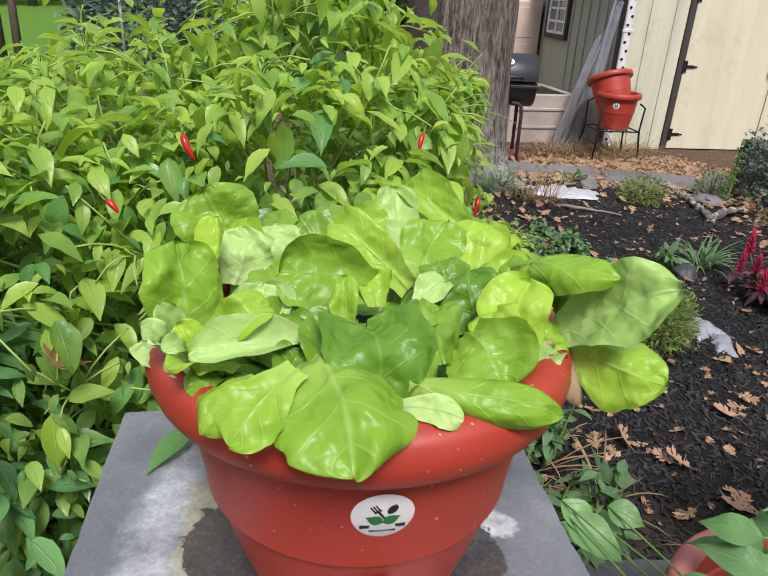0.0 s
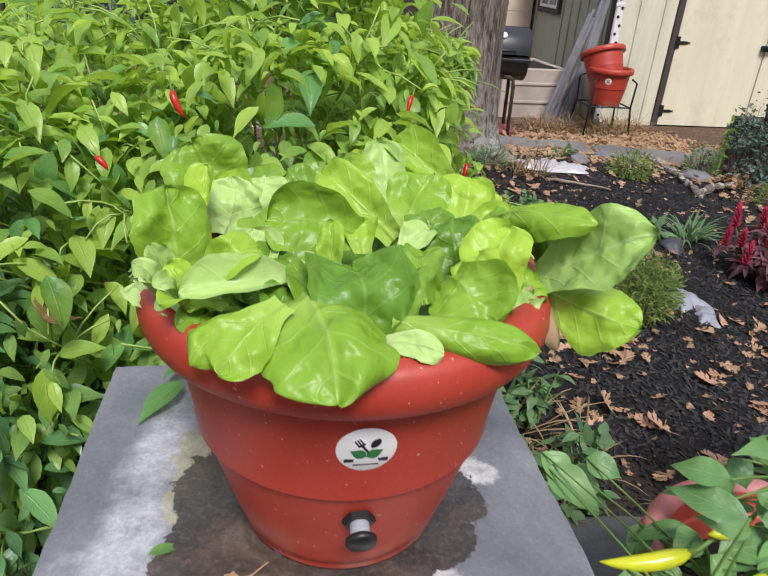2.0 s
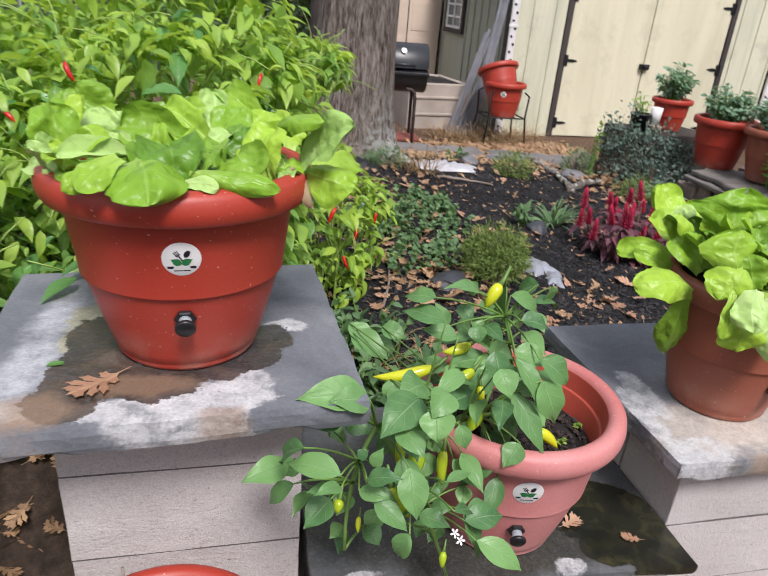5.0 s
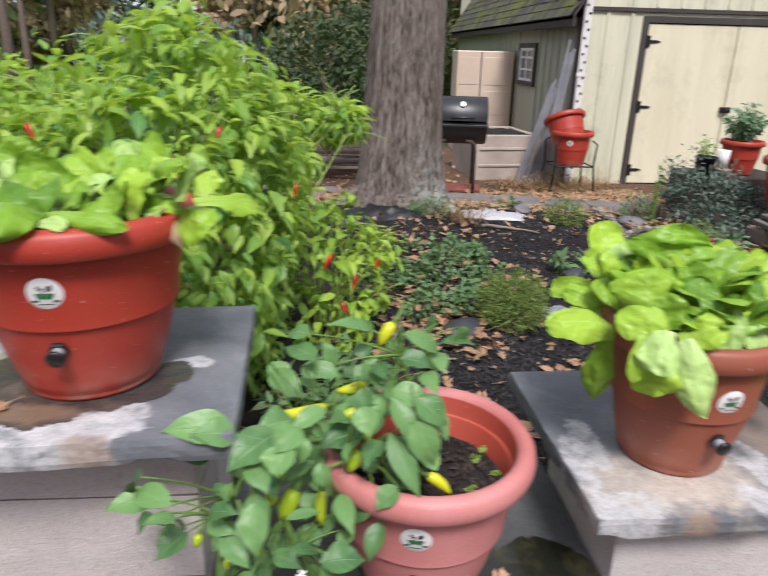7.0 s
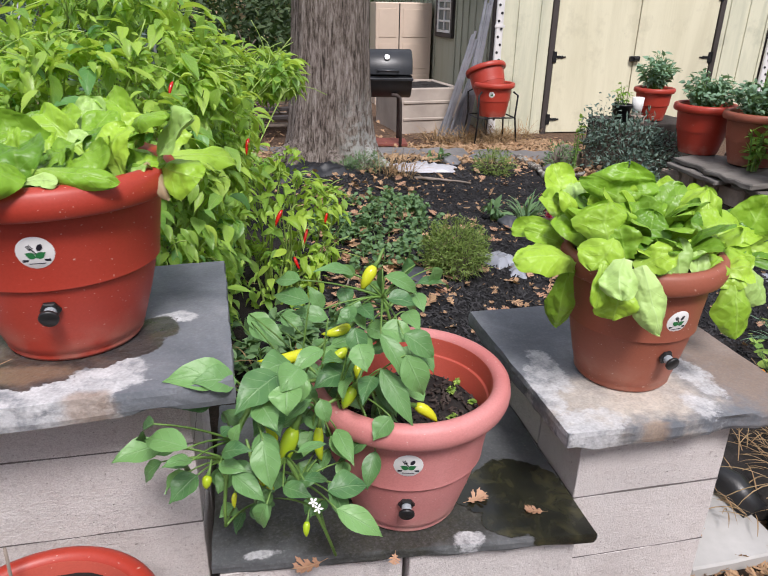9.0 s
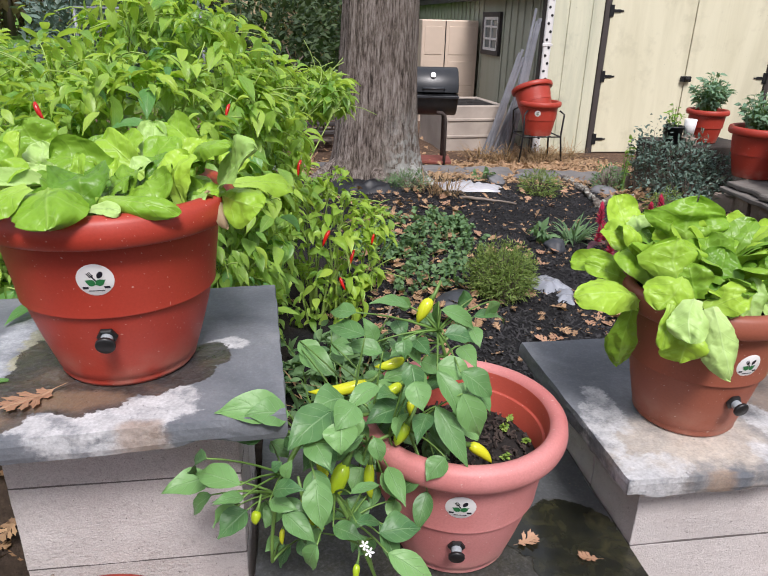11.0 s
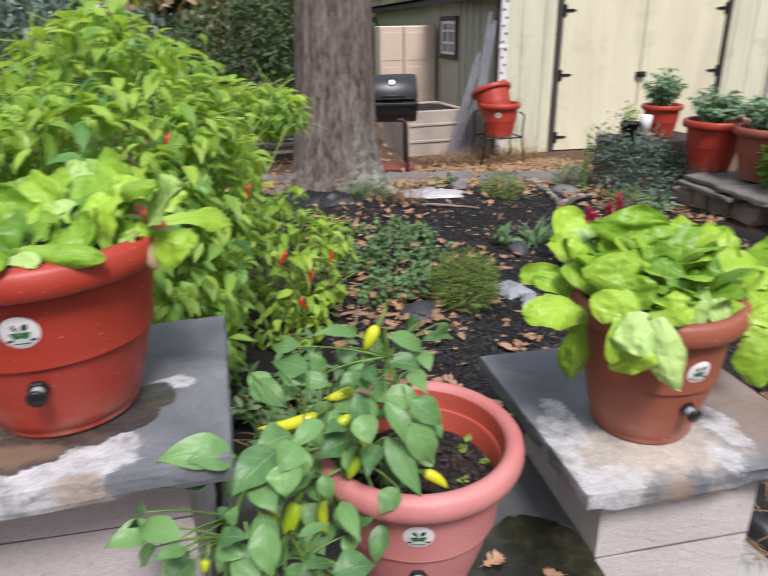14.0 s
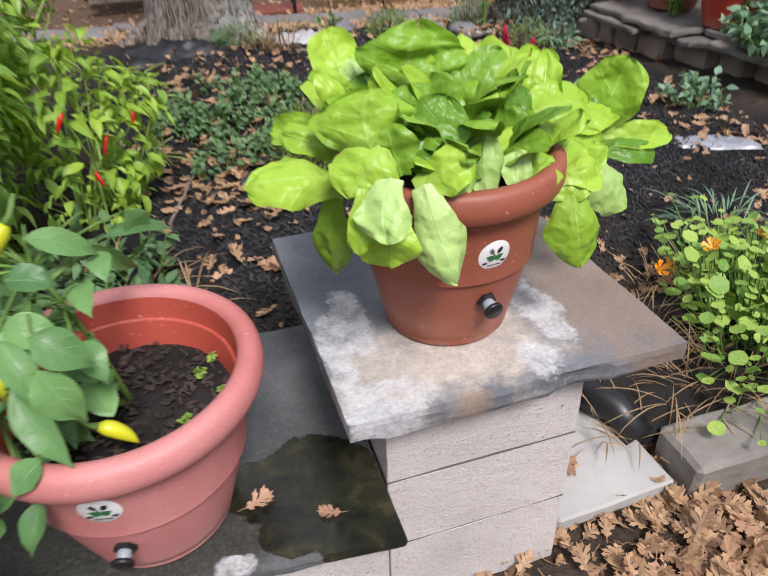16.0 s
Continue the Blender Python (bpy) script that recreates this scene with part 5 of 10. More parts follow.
leaf_part(lettuce, LETTUCE, (0.174, 0.740, 1.169), (0.185, 0.760, 1.222), 0.033, (-0.36, -0.92, 0.36), seed=903, arch=0.38, cup=0.73, ruffle=0.04, twist=0.01, nu=26, nv=16)
leaf_part(lettuce, LETTUCE_PALE, (0.232, 0.810, 1.148), (0.242, 0.840, 1.186), 0.059, (-0.05, -0.93, 0.88), seed=904, arch=0.62, cup=0.34, ruffle=0.08, twist=-0.06, nu=26, nv=16)
leaf_part(lettuce, LETTUCE_PALE, (0.238, 0.640, 1.133), (0.237, 0.680, 1.180), 0.059, (0.24, -0.88, 0.65), seed=905, arch=0.5, cup=0.28, ruffle=0.07, twist=-0.1, nu=26, nv=16)
leaf_part(lettuce, LETTUCE, (0.199, 0.610, 1.153), (0.246, 0.610, 1.191), 0.036, (0.10, -0.87, 1.18), seed=906, arch=1.25, cup=0.73, ruffle=0.05, twist=-0.11, nu=26, nv=16)
leaf_part(lettuce, LETTUCE_PALE, (0.284, 0.600, 1.158), (0.184, 0.560, 1.170), 0.042, (-0.00, -0.65, 1.43), seed=907, arch=0.62, cup=1.06, ruffle=0.04, twist=-0.2, nu=26, nv=16)
leaf_part(lettuce, LETTUCE, (0.244, 0.545, 1.155), (0.201, 0.500, 1.137), 0.040, (-0.09, -0.80, 0.72), seed=908, arch=0.75, cup=-0.23, ruffle=0.05, twist=0.05, nu=26, nv=16)
leaf_part(lettuce, LETTUCE, (0.274, 0.525, 1.177), (0.226, 0.475, 1.144), 0.048, (-0.27, -0.80, 0.66), seed=909, arch=0.62, cup=0.28, ruffle=0.05, twist=-0.13, nu=26, nv=16)
leaf_part(lettuce, LETTUCE, (0.289, 0.560, 1.166), (0.314, 0.452, 1.133), 0.097, (0.12, -0.79, 1.14), seed=910, arch=1.38, cup=-0.26, ruffle=0.05, twist=0.07, nu=26, nv=16)
leaf_part(lettuce, LETTUCE_DEEP, (0.338, 0.530, 1.130), (0.332, 0.590, 1.179), 0.080, (-0.11, -0.83, 0.58), seed=911, arch=1.25, cup=0.34, ruffle=0.04, twist=0.06, nu=26, nv=16)
leaf_part(lettuce, LETTUCE, (0.363, 0.530, 1.159), (0.485, 0.515, 1.137), 0.050, (-0.29, -0.77, 0.88), seed=912, arch=0.35, roll=1.25, ruffle=0.03, nu=26, nv=16)
leaf_part(lettuce, LETTUCE_PALE, (0.355, 0.520, 1.144), (0.403, 0.500, 1.145), 0.028, (-0.21, -0.78, 0.89), seed=913, arch=0.5, cup=0.21, ruffle=0.06, twist=-0.15, nu=26, nv=16)
leaf_part(lettuce, LETTUCE_DEEP, (0.425, 0.600, 1.166), (0.449, 0.545, 1.141), 0.074, (-0.50, -0.81, 0.85), seed=914, arch=1.25, cup=0.41, ruffle=0.06, twist=-0.13, nu=26, nv=16)
leaf_part(lettuce, LETTUCE, (0.481, 0.600, 1.130), (0.490, 0.635, 1.204), 0.060, (-0.68, -0.82, 0.64), seed=915, arch=1.0, cup=0.47, ruffle=0.05, twist=0.17, nu=26, nv=16)
leaf_part(lettuce, LETTUCE_DEEP, (0.455, 0.650, 1.139), (0.444, 0.690, 1.193), 0.062, (-0.28, -0.86, 0.47), seed=916, arch=0.88, cup=0.47, ruffle=0.06, twist=0.05, nu=26, nv=16)
leaf_part(lettuce, LETTUCE, (0.466, 0.720, 1.158), (0.521, 0.720, 1.180), 0.034, (-0.25, -0.66, 1.30), seed=917, arch=1.0, cup=0.47, ruffle=0.05, twist=0.1, nu=26, nv=16)
leaf_part(lettuce, LETTUCE, (0.492, 0.700, 1.189), (0.560, 0.600, 1.222), 0.044, (-0.49, -0.84, 1.17), seed=918, arch=1.12, cup=-0.36, ruffle=0.05, twist=-0.12, nu=26, nv=16)
leaf_part(lettuce, LETTUCE_PALE, (0.533, 0.645, 1.142), (0.605, 0.575, 1.223), 0.079, (-0.33, -0.78, 0.88), seed=919, arch=0.38, cup=0.24, ruffle=0.05, twist=-0.13, nu=26, nv=16)
leaf_part(lettuce, LETTUCE, (0.538, 0.635, 1.134), (0.609, 0.570, 1.127), 0.074, (-0.18, -0.74, 0.68), seed=920, arch=0.75, cup=-0.3, ruffle=0.05, twist=0.15, nu=26, nv=16)
leaf_part(lettuce, LETTUCE_PALE, (0.391, 0.850, 1.142), (0.387, 0.900, 1.218), 0.061, (-0.00, -0.94, 0.36), seed=921, arch=0.31, cup=0.47, ruffle=0.04, twist=0.1, nu=26, nv=16)
leaf_part(lettuce, LETTUCE, (0.481, 0.860, 1.162), (0.412, 0.930, 1.209), 0.051, (-0.02, -0.93, 0.58), seed=922, arch=0.75, cup=0.6, ruffle=0.04, twist=0.08, nu=26, nv=16)
leaf_part(lettuce, LETTUCE, (0.404, 0.750, 1.152), (0.442, 0.800, 1.206), 0.076, (-0.54, -0.91, 0.45), seed=923, arch=0.62, cup=0.41, ruffle=0.05, twist=0.02, nu=26, nv=16)
leaf_part(lettuce, LETTUCE, (0.473, 0.770, 1.140), (0.497, 0.830, 1.193), 0.065, (-0.44, -0.89, 0.27), seed=924, arch=0.62, cup=0.47, ruffle=0.04, twist=0.01, nu=26, nv=16)
leaf_part(lettuce, LETTUCE_DEEP, (0.316, 0.820, 1.145), (0.267, 0.860, 1.190), 0.073, (0.28, -0.93, 0.29), seed=925, arch=0.88, cup=0.41, ruffle=0.04, twist=0.04, nu=26, nv=16)
leaf_part(lettuce, LETTUCE, (0.392, 0.750, 1.142), (0.312, 0.810, 1.199), 0.055, (0.10, -0.92, 0.35), seed=926, arch=0.62, cup=0.73, ruffle=0.04, twist=-0.03, nu=26, nv=16)
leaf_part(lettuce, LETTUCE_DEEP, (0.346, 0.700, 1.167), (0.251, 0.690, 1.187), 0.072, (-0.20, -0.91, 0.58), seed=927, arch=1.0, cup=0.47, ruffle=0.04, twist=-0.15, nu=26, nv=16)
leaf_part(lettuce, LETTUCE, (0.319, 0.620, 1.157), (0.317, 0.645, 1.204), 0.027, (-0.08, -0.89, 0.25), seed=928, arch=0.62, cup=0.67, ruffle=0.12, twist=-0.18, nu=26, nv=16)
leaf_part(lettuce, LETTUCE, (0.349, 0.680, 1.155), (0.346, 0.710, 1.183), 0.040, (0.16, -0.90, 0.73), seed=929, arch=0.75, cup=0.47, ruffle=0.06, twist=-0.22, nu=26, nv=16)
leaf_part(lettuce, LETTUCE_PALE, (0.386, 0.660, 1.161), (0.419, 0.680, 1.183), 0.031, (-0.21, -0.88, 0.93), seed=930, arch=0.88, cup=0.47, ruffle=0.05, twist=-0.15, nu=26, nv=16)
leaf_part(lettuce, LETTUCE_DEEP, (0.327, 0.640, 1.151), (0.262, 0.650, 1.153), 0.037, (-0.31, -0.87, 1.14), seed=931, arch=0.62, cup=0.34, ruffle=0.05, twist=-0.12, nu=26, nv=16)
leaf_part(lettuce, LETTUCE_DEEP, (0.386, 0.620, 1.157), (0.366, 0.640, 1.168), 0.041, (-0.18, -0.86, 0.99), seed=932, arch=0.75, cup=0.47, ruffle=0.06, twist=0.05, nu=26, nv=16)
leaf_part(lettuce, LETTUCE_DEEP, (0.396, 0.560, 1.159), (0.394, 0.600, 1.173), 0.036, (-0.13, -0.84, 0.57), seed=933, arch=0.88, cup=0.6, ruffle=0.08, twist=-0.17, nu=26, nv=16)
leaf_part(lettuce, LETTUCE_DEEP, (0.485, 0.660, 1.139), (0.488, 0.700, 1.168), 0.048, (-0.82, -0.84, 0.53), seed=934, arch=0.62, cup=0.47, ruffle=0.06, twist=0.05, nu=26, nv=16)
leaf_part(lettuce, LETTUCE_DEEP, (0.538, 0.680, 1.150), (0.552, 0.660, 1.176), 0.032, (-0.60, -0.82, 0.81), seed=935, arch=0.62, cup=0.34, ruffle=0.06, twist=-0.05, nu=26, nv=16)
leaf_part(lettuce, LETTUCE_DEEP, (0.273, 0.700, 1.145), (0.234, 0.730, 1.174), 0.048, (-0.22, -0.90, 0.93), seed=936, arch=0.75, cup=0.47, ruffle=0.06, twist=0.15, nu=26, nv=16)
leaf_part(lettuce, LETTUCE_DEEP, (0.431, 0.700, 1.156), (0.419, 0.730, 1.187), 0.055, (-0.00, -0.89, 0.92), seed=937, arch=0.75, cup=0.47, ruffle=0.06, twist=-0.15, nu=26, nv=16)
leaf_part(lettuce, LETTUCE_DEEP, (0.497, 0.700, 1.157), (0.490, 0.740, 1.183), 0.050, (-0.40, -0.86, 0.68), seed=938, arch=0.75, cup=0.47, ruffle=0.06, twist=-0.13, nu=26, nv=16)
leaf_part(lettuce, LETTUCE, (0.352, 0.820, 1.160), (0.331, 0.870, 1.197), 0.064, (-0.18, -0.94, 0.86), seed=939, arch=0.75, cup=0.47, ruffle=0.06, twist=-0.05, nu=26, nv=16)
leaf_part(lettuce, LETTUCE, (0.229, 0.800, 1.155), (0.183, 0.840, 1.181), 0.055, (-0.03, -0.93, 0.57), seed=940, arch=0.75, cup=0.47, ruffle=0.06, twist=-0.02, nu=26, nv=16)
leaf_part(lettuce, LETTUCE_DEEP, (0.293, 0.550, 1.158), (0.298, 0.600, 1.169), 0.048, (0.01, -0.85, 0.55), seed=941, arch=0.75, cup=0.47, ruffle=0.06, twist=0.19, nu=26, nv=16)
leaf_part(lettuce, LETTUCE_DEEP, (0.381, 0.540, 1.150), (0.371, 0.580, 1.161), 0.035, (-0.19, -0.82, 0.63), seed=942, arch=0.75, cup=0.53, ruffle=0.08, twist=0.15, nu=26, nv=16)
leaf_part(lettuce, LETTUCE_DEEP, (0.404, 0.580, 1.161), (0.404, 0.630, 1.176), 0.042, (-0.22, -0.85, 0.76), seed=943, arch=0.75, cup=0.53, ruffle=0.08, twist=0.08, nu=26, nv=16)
leaf_part(lettuce, LETTUCE, (0.448, 0.580, 1.151), (0.455, 0.620, 1.181), 0.042, (-0.68, -0.82, 0.58), seed=944, arch=0.88, cup=0.53, ruffle=0.06, twist=-0.17, nu=26, nv=16)
leaf_part(lettuce, LETTUCE_PALE, (0.173, 0.600, 1.126), (0.123, 0.660, 1.128), 0.029, (0.01, -0.83, 0.81), seed=945, arch=0.75, cup=0.34, ruffle=0.1, twist=-0.15, nu=26, nv=16)
leaf_part(lettuce, LETTUCE_PALE, (0.193, 0.585, 1.131), (0.156, 0.600, 1.141), 0.025, (0.08, -0.83, 0.94), seed=946, arch=0.62, cup=0.34, ruffle=0.12, twist=0.09, nu=26, nv=16)
leaf_part(lettuce, LETTUCE_DEEP, (0.206, 0.580, 1.139), (0.181, 0.555, 1.138), 0.026, (0.15, -0.82, 0.96), seed=947, arch=0.88, cup=0.21, ruffle=0.1, twist=-0.17, nu=26, nv=16)
leaf_part(lettuce, LETTUCE, (0.216, 0.600, 1.141), (0.189, 0.565, 1.149), 0.035, (-0.14, -0.83, 1.22), seed=948, arch=0.88, cup=0.34, ruffle=0.08, twist=0.0, nu=26, nv=16)
leaf_part(lettuce, LETTUCE_DEEP, (0.258, 0.560, 1.147), (0.274, 0.580, 1.162), 0.039, (-0.21, -0.84, 0.68), seed=949, arch=0.62, cup=0.47, ruffle=0.08, twist=-0.17, nu=26, nv=16)
leaf_part(lettuce, LETTUCE_PALE, (0.494, 0.590, 1.129), (0.521, 0.620, 1.141), 0.034, (-0.76, -0.78, 0.78), seed=950, arch=0.62, cup=0.47, ruffle=0.14, twist=0.01, nu=26, nv=16)
leaf_part(lettuce, LETTUCE, (0.499, 0.620, 1.135), (0.539, 0.650, 1.144), 0.038, (-0.62, -0.80, 0.83), seed=951, arch=0.75, cup=0.34, ruffle=0.12, twist=0.16, nu=26, nv=16)
leaf_part(lettuce, LETTUCE_DEEP, (0.419, 0.540, 1.130), (0.472, 0.580, 1.130), 0.040, (-0.44, -0.78, 1.12), seed=952, arch=0.62, cup=0.34, ruffle=0.08, twist=0.03, nu=26, nv=16)
leaf_part(lettuce, LETTUCE, (0.550, 0.712, 1.135), (0.661, 0.800, 1.101), 0.048, (-0.287, -0.630, 0.721), seed=116, ruffle=0.11, cup=0.09, nu=26, nv=16, twist=0.29)
leaf_part(lettuce, LETTUCE, (0.511, 0.634, 1.119), (0.549, 0.673, 1.125), 0.031, (-0.246, -0.609, 0.754), seed=136, ruffle=0.245, cup=0.41, nu=26, nv=16, twist=-0.29)
leaf_part(lettuce, LETTUCE_DEEP, (0.497, 0.614, 1.119), (0.512, 0.634, 1.147), 0.025, (-0.231, -0.609, 0.759), seed=137, ruffle=0.245, cup=0.45, nu=26, nv=16, twist=0.0)
leaf_part(lettuce, LETTUCE_PALE, (0.150, 0.614, 1.147), (0.139, 0.595, 1.182), 0.022, (0.187, -0.633, 0.751), seed=138, arch=1.2, ruffle=0.11, cup=0.5, nu=26, nv=16, twist=0.29)
leaf_part(lettuce, LETTUCE_PALE, (0.186, 0.575, 1.141), (0.160, 0.614, 1.155), 0.020, (0.153, -0.622, 0.768), seed=139, arch=0.8, ruffle=0.11, cup=-0.05, nu=26, nv=16, twist=-0.21)
leaf_part(lettuce, LETTUCE_DEEP, (0.287, 0.829, 1.139), (0.222, 0.917, 1.169), 0.058, (0.041, -0.723, 0.690), seed=140, ruffle=0.11, cup=-0.0, nu=26, nv=16, twist=0.07)
leaf_part(lettuce, LETTUCE_PALE, (0.157, 0.614, 1.133), (0.150, 0.575, 1.178), 0.027, (0.110, -0.387, 0.915), seed=141, arch=0.8, ruffle=0.11, cup=0.04, nu=26, nv=16, twist=0.36)
leaf_part(lettuce, LETTUCE_PALE, (0.162, 0.634, 1.132), (0.151, 0.614, 1.191), 0.028, (0.169, -0.642, 0.748), seed=142, arch=0.6, ruffle=0.11, cup=0.09, nu=26, nv=16, twist=-0.14)
leaf_part(lettuce, LETTUCE, (0.186, 0.575, 1.141), (0.173, 0.536, 1.172), 0.023, (0.096, -0.378, 0.921), seed=143, arch=1.0, ruffle=0.11, cup=0.13, nu=26, nv=16, twist=0.14)
leaf_part(lettuce, LETTUCE, (0.192, 0.595, 1.144), (0.170, 0.595, 1.181), 0.029, (0.146, -0.634, 0.759), seed=144, arch=0.8, ruffle=0.11, cup=0.18, nu=26, nv=16, twist=-0.36)
leaf_part(lettuce, LETTUCE_PALE, (0.181, 0.585, 1.146), (0.165, 0.556, 1.177), 0.019, (0.099, -0.385, 0.918), seed=145, arch=1.0, ruffle=0.11, cup=0.22, nu=26, nv=16, twist=-0.07)
leaf_part(lettuce, LETTUCE, (0.363, 0.858, 1.125), (0.359, 0.946, 1.171), 0.061, (-0.055, -0.725, 0.687), seed=151, ruffle=0.11, cup=0.5, nu=26, nv=16, twist=0.07)
leaf_part(lettuce, LETTUCE, (0.528, 0.887, 1.109), (0.553, 0.946, 1.153), 0.064, (-0.203, -0.699, 0.686), seed=152, ruffle=0.11, cup=-0.05, nu=26, nv=16, twist=0.36)

# low filler leaves, all in the darkened green that paints the shaded heart
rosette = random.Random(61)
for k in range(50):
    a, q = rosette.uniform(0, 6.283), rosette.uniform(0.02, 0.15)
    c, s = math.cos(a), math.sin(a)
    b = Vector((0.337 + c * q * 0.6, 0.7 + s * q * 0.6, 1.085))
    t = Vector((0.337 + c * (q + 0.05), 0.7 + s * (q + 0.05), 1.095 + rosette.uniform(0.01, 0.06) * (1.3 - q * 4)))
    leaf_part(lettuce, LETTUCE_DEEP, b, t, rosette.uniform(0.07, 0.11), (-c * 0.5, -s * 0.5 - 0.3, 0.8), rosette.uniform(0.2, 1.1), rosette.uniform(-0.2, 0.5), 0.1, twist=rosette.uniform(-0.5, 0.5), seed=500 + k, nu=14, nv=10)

# ---------------------------------------------------------------- lettuce in the brown planter
lettuce = thing("lettuce", Matrix(), "bushy bright green lettuce with leaves hanging over the brown planter", "lettuce")
leaf_part(lettuce, LETTUCE, (1.358, 0.660, 0.894), (1.219, 0.665, 0.905), 0.081, (-0.11, -0.90, 1.04), seed=1000, arch=1.12, cup=-0.3, ruffle=0.05, twist=0.18, nu=24, nv=14)
leaf_part(lettuce, LETTUCE, (1.381, 0.780, 0.922), (1.287, 0.850, 0.915), 0.060, (-0.10, -0.92, 1.20), seed=1001, arch=1.12, cup=0.21, ruffle=0.05, twist=-0.2, nu=24, nv=14)
leaf_part(lettuce, LETTUCE_DEEP, (1.341, 0.650, 0.884), (1.343, 0.670, 0.738), 0.062, (-0.36, -0.86, 0.58), seed=1002, arch=0.5, cup=-0.36, ruffle=0.05, twist=0.0, nu=24, nv=14)
leaf_part(lettuce, LETTUCE, (1.420, 0.840, 0.944), (1.396, 0.890, 1.057), 0.082, (0.06, -0.93, 0.29), seed=1003, arch=0.5, cup=0.41, ruffle=0.05, twist=0.01, nu=24, nv=14)
leaf_part(lettuce, LETTUCE, (1.427, 0.800, 0.935), (1.362, 0.850, 0.987), 0.057, (-0.35, -0.92, 1.12), seed=1004, arch=0.88, cup=0.34, ruffle=0.06, twist=-0.06, nu=24, nv=14)
leaf_part(lettuce, LETTUCE, (1.511, 0.760, 0.975), (1.518, 0.770, 1.070), 0.154, (-0.28, -0.89, 0.54), seed=1005, arch=1.25, cup=-0.23, ruffle=0.06, twist=-0.1, nu=24, nv=14)
leaf_part(lettuce, LETTUCE, (1.396, 0.600, 0.953), (1.395, 0.630, 1.036), 0.122, (-0.20, -0.89, 0.72), seed=1006, arch=1.38, cup=-0.26, ruffle=0.05, twist=-0.11, nu=24, nv=14)
leaf_part(lettuce, LETTUCE, (1.400, 0.600, 0.977), (1.343, 0.570, 0.913), 0.100, (-0.47, -0.88, 0.69), seed=1007, arch=1.12, cup=-0.23, ruffle=0.06, twist=-0.2, nu=24, nv=14)
leaf_part(lettuce, LETTUCE_DEEP, (1.499, 0.660, 0.927), (1.505, 0.690, 1.015), 0.102, (-0.37, -0.87, 0.25), seed=1008, arch=0.75, cup=0.41, ruffle=0.05, twist=0.05, nu=24, nv=14)
leaf_part(lettuce, LETTUCE_DEEP, (1.418, 0.570, 0.935), (1.409, 0.600, 0.997), 0.069, (-0.40, -0.87, 0.32), seed=1009, arch=0.75, cup=0.53, ruffle=0.05, twist=-0.13, nu=24, nv=14)
leaf_part(lettuce, LETTUCE_DEEP, (1.576, 0.600, 0.890), (1.435, 0.585, 0.939), 0.060, (-0.12, -0.84, 1.22), seed=1010, arch=0.75, cup=0.34, ruffle=0.06, twist=0.07, nu=24, nv=14)
leaf_part(lettuce, LETTUCE_PALE, (1.553, 0.590, 0.885), (1.558, 0.620, 0.961), 0.057, (-0.62, -0.83, 0.50), seed=1011, arch=0.62, cup=0.47, ruffle=0.06, twist=0.06, nu=24, nv=14)
leaf_part(lettuce, LETTUCE_PALE, (1.395, 0.540, 0.948), (1.372, 0.490, 0.883), 0.075, (-0.46, -0.85, 0.54), seed=1012, arch=1.0, cup=-0.23, ruffle=0.08, twist=-0.0, nu=24, nv=14)
leaf_part(lettuce, LETTUCE, (1.394, 0.550, 0.900), (1.387, 0.530, 0.818), 0.079, (-0.51, -0.83, 0.90), seed=1013, arch=0.62, cup=0.15, ruffle=0.06, twist=-0.15, nu=24, nv=14)
leaf_part(lettuce, LETTUCE_PALE, (1.444, 0.550, 0.926), (1.471, 0.490, 0.798), 0.073, (-0.37, -0.81, 0.59), seed=1014, arch=1.12, cup=-0.3, ruffle=0.05, twist=-0.13, nu=24, nv=14)
leaf_part(lettuce, LETTUCE, (1.361, 0.555, 0.933), (1.343, 0.530, 0.850), 0.031, (-0.38, -0.86, 0.44), seed=1015, arch=0.62, cup=0.34, ruffle=0.06, twist=0.17, nu=24, nv=14)
leaf_part(lettuce, LETTUCE, (1.835, 0.740, 0.872), (1.863, 0.720, 1.005), 0.106, (-0.67, -0.77, 0.33), seed=1016, arch=0.5, cup=0.28, ruffle=0.03, twist=0.05, nu=24, nv=14)
leaf_part(lettuce, LETTUCE, (1.806, 0.720, 0.869), (1.962, 0.700, 0.868), 0.050, (-0.51, -0.74, 0.85), seed=1017, arch=0.5, cup=0.47, ruffle=0.04, twist=0.1, nu=24, nv=14)
leaf_part(lettuce, LETTUCE_DEEP, (1.805, 0.700, 0.861), (1.920, 0.680, 0.843), 0.047, (-0.76, -0.74, 0.85), seed=1018, arch=0.62, cup=0.34, ruffle=0.04, twist=-0.12, nu=24, nv=14)
leaf_part(lettuce, LETTUCE_PALE, (1.785, 0.660, 0.858), (1.848, 0.640, 0.773), 0.084, (-0.11, -0.73, 0.76), seed=1019, arch=0.75, cup=-0.23, ruffle=0.07, twist=-0.13, nu=24, nv=14)
leaf_part(lettuce, LETTUCE, (1.697, 0.590, 0.875), (1.712, 0.555, 0.734), 0.084, (-0.13, -0.74, 0.54), seed=1020, arch=0.75, cup=-0.3, ruffle=0.04, twist=0.15, nu=24, nv=14)
leaf_part(lettuce, LETTUCE_DEEP, (1.770, 0.660, 0.885), (1.646, 0.620, 0.871), 0.092, (-0.47, -0.78, 0.80), seed=1021, arch=1.12, cup=-0.3, ruffle=0.06, twist=0.1, nu=24, nv=14)
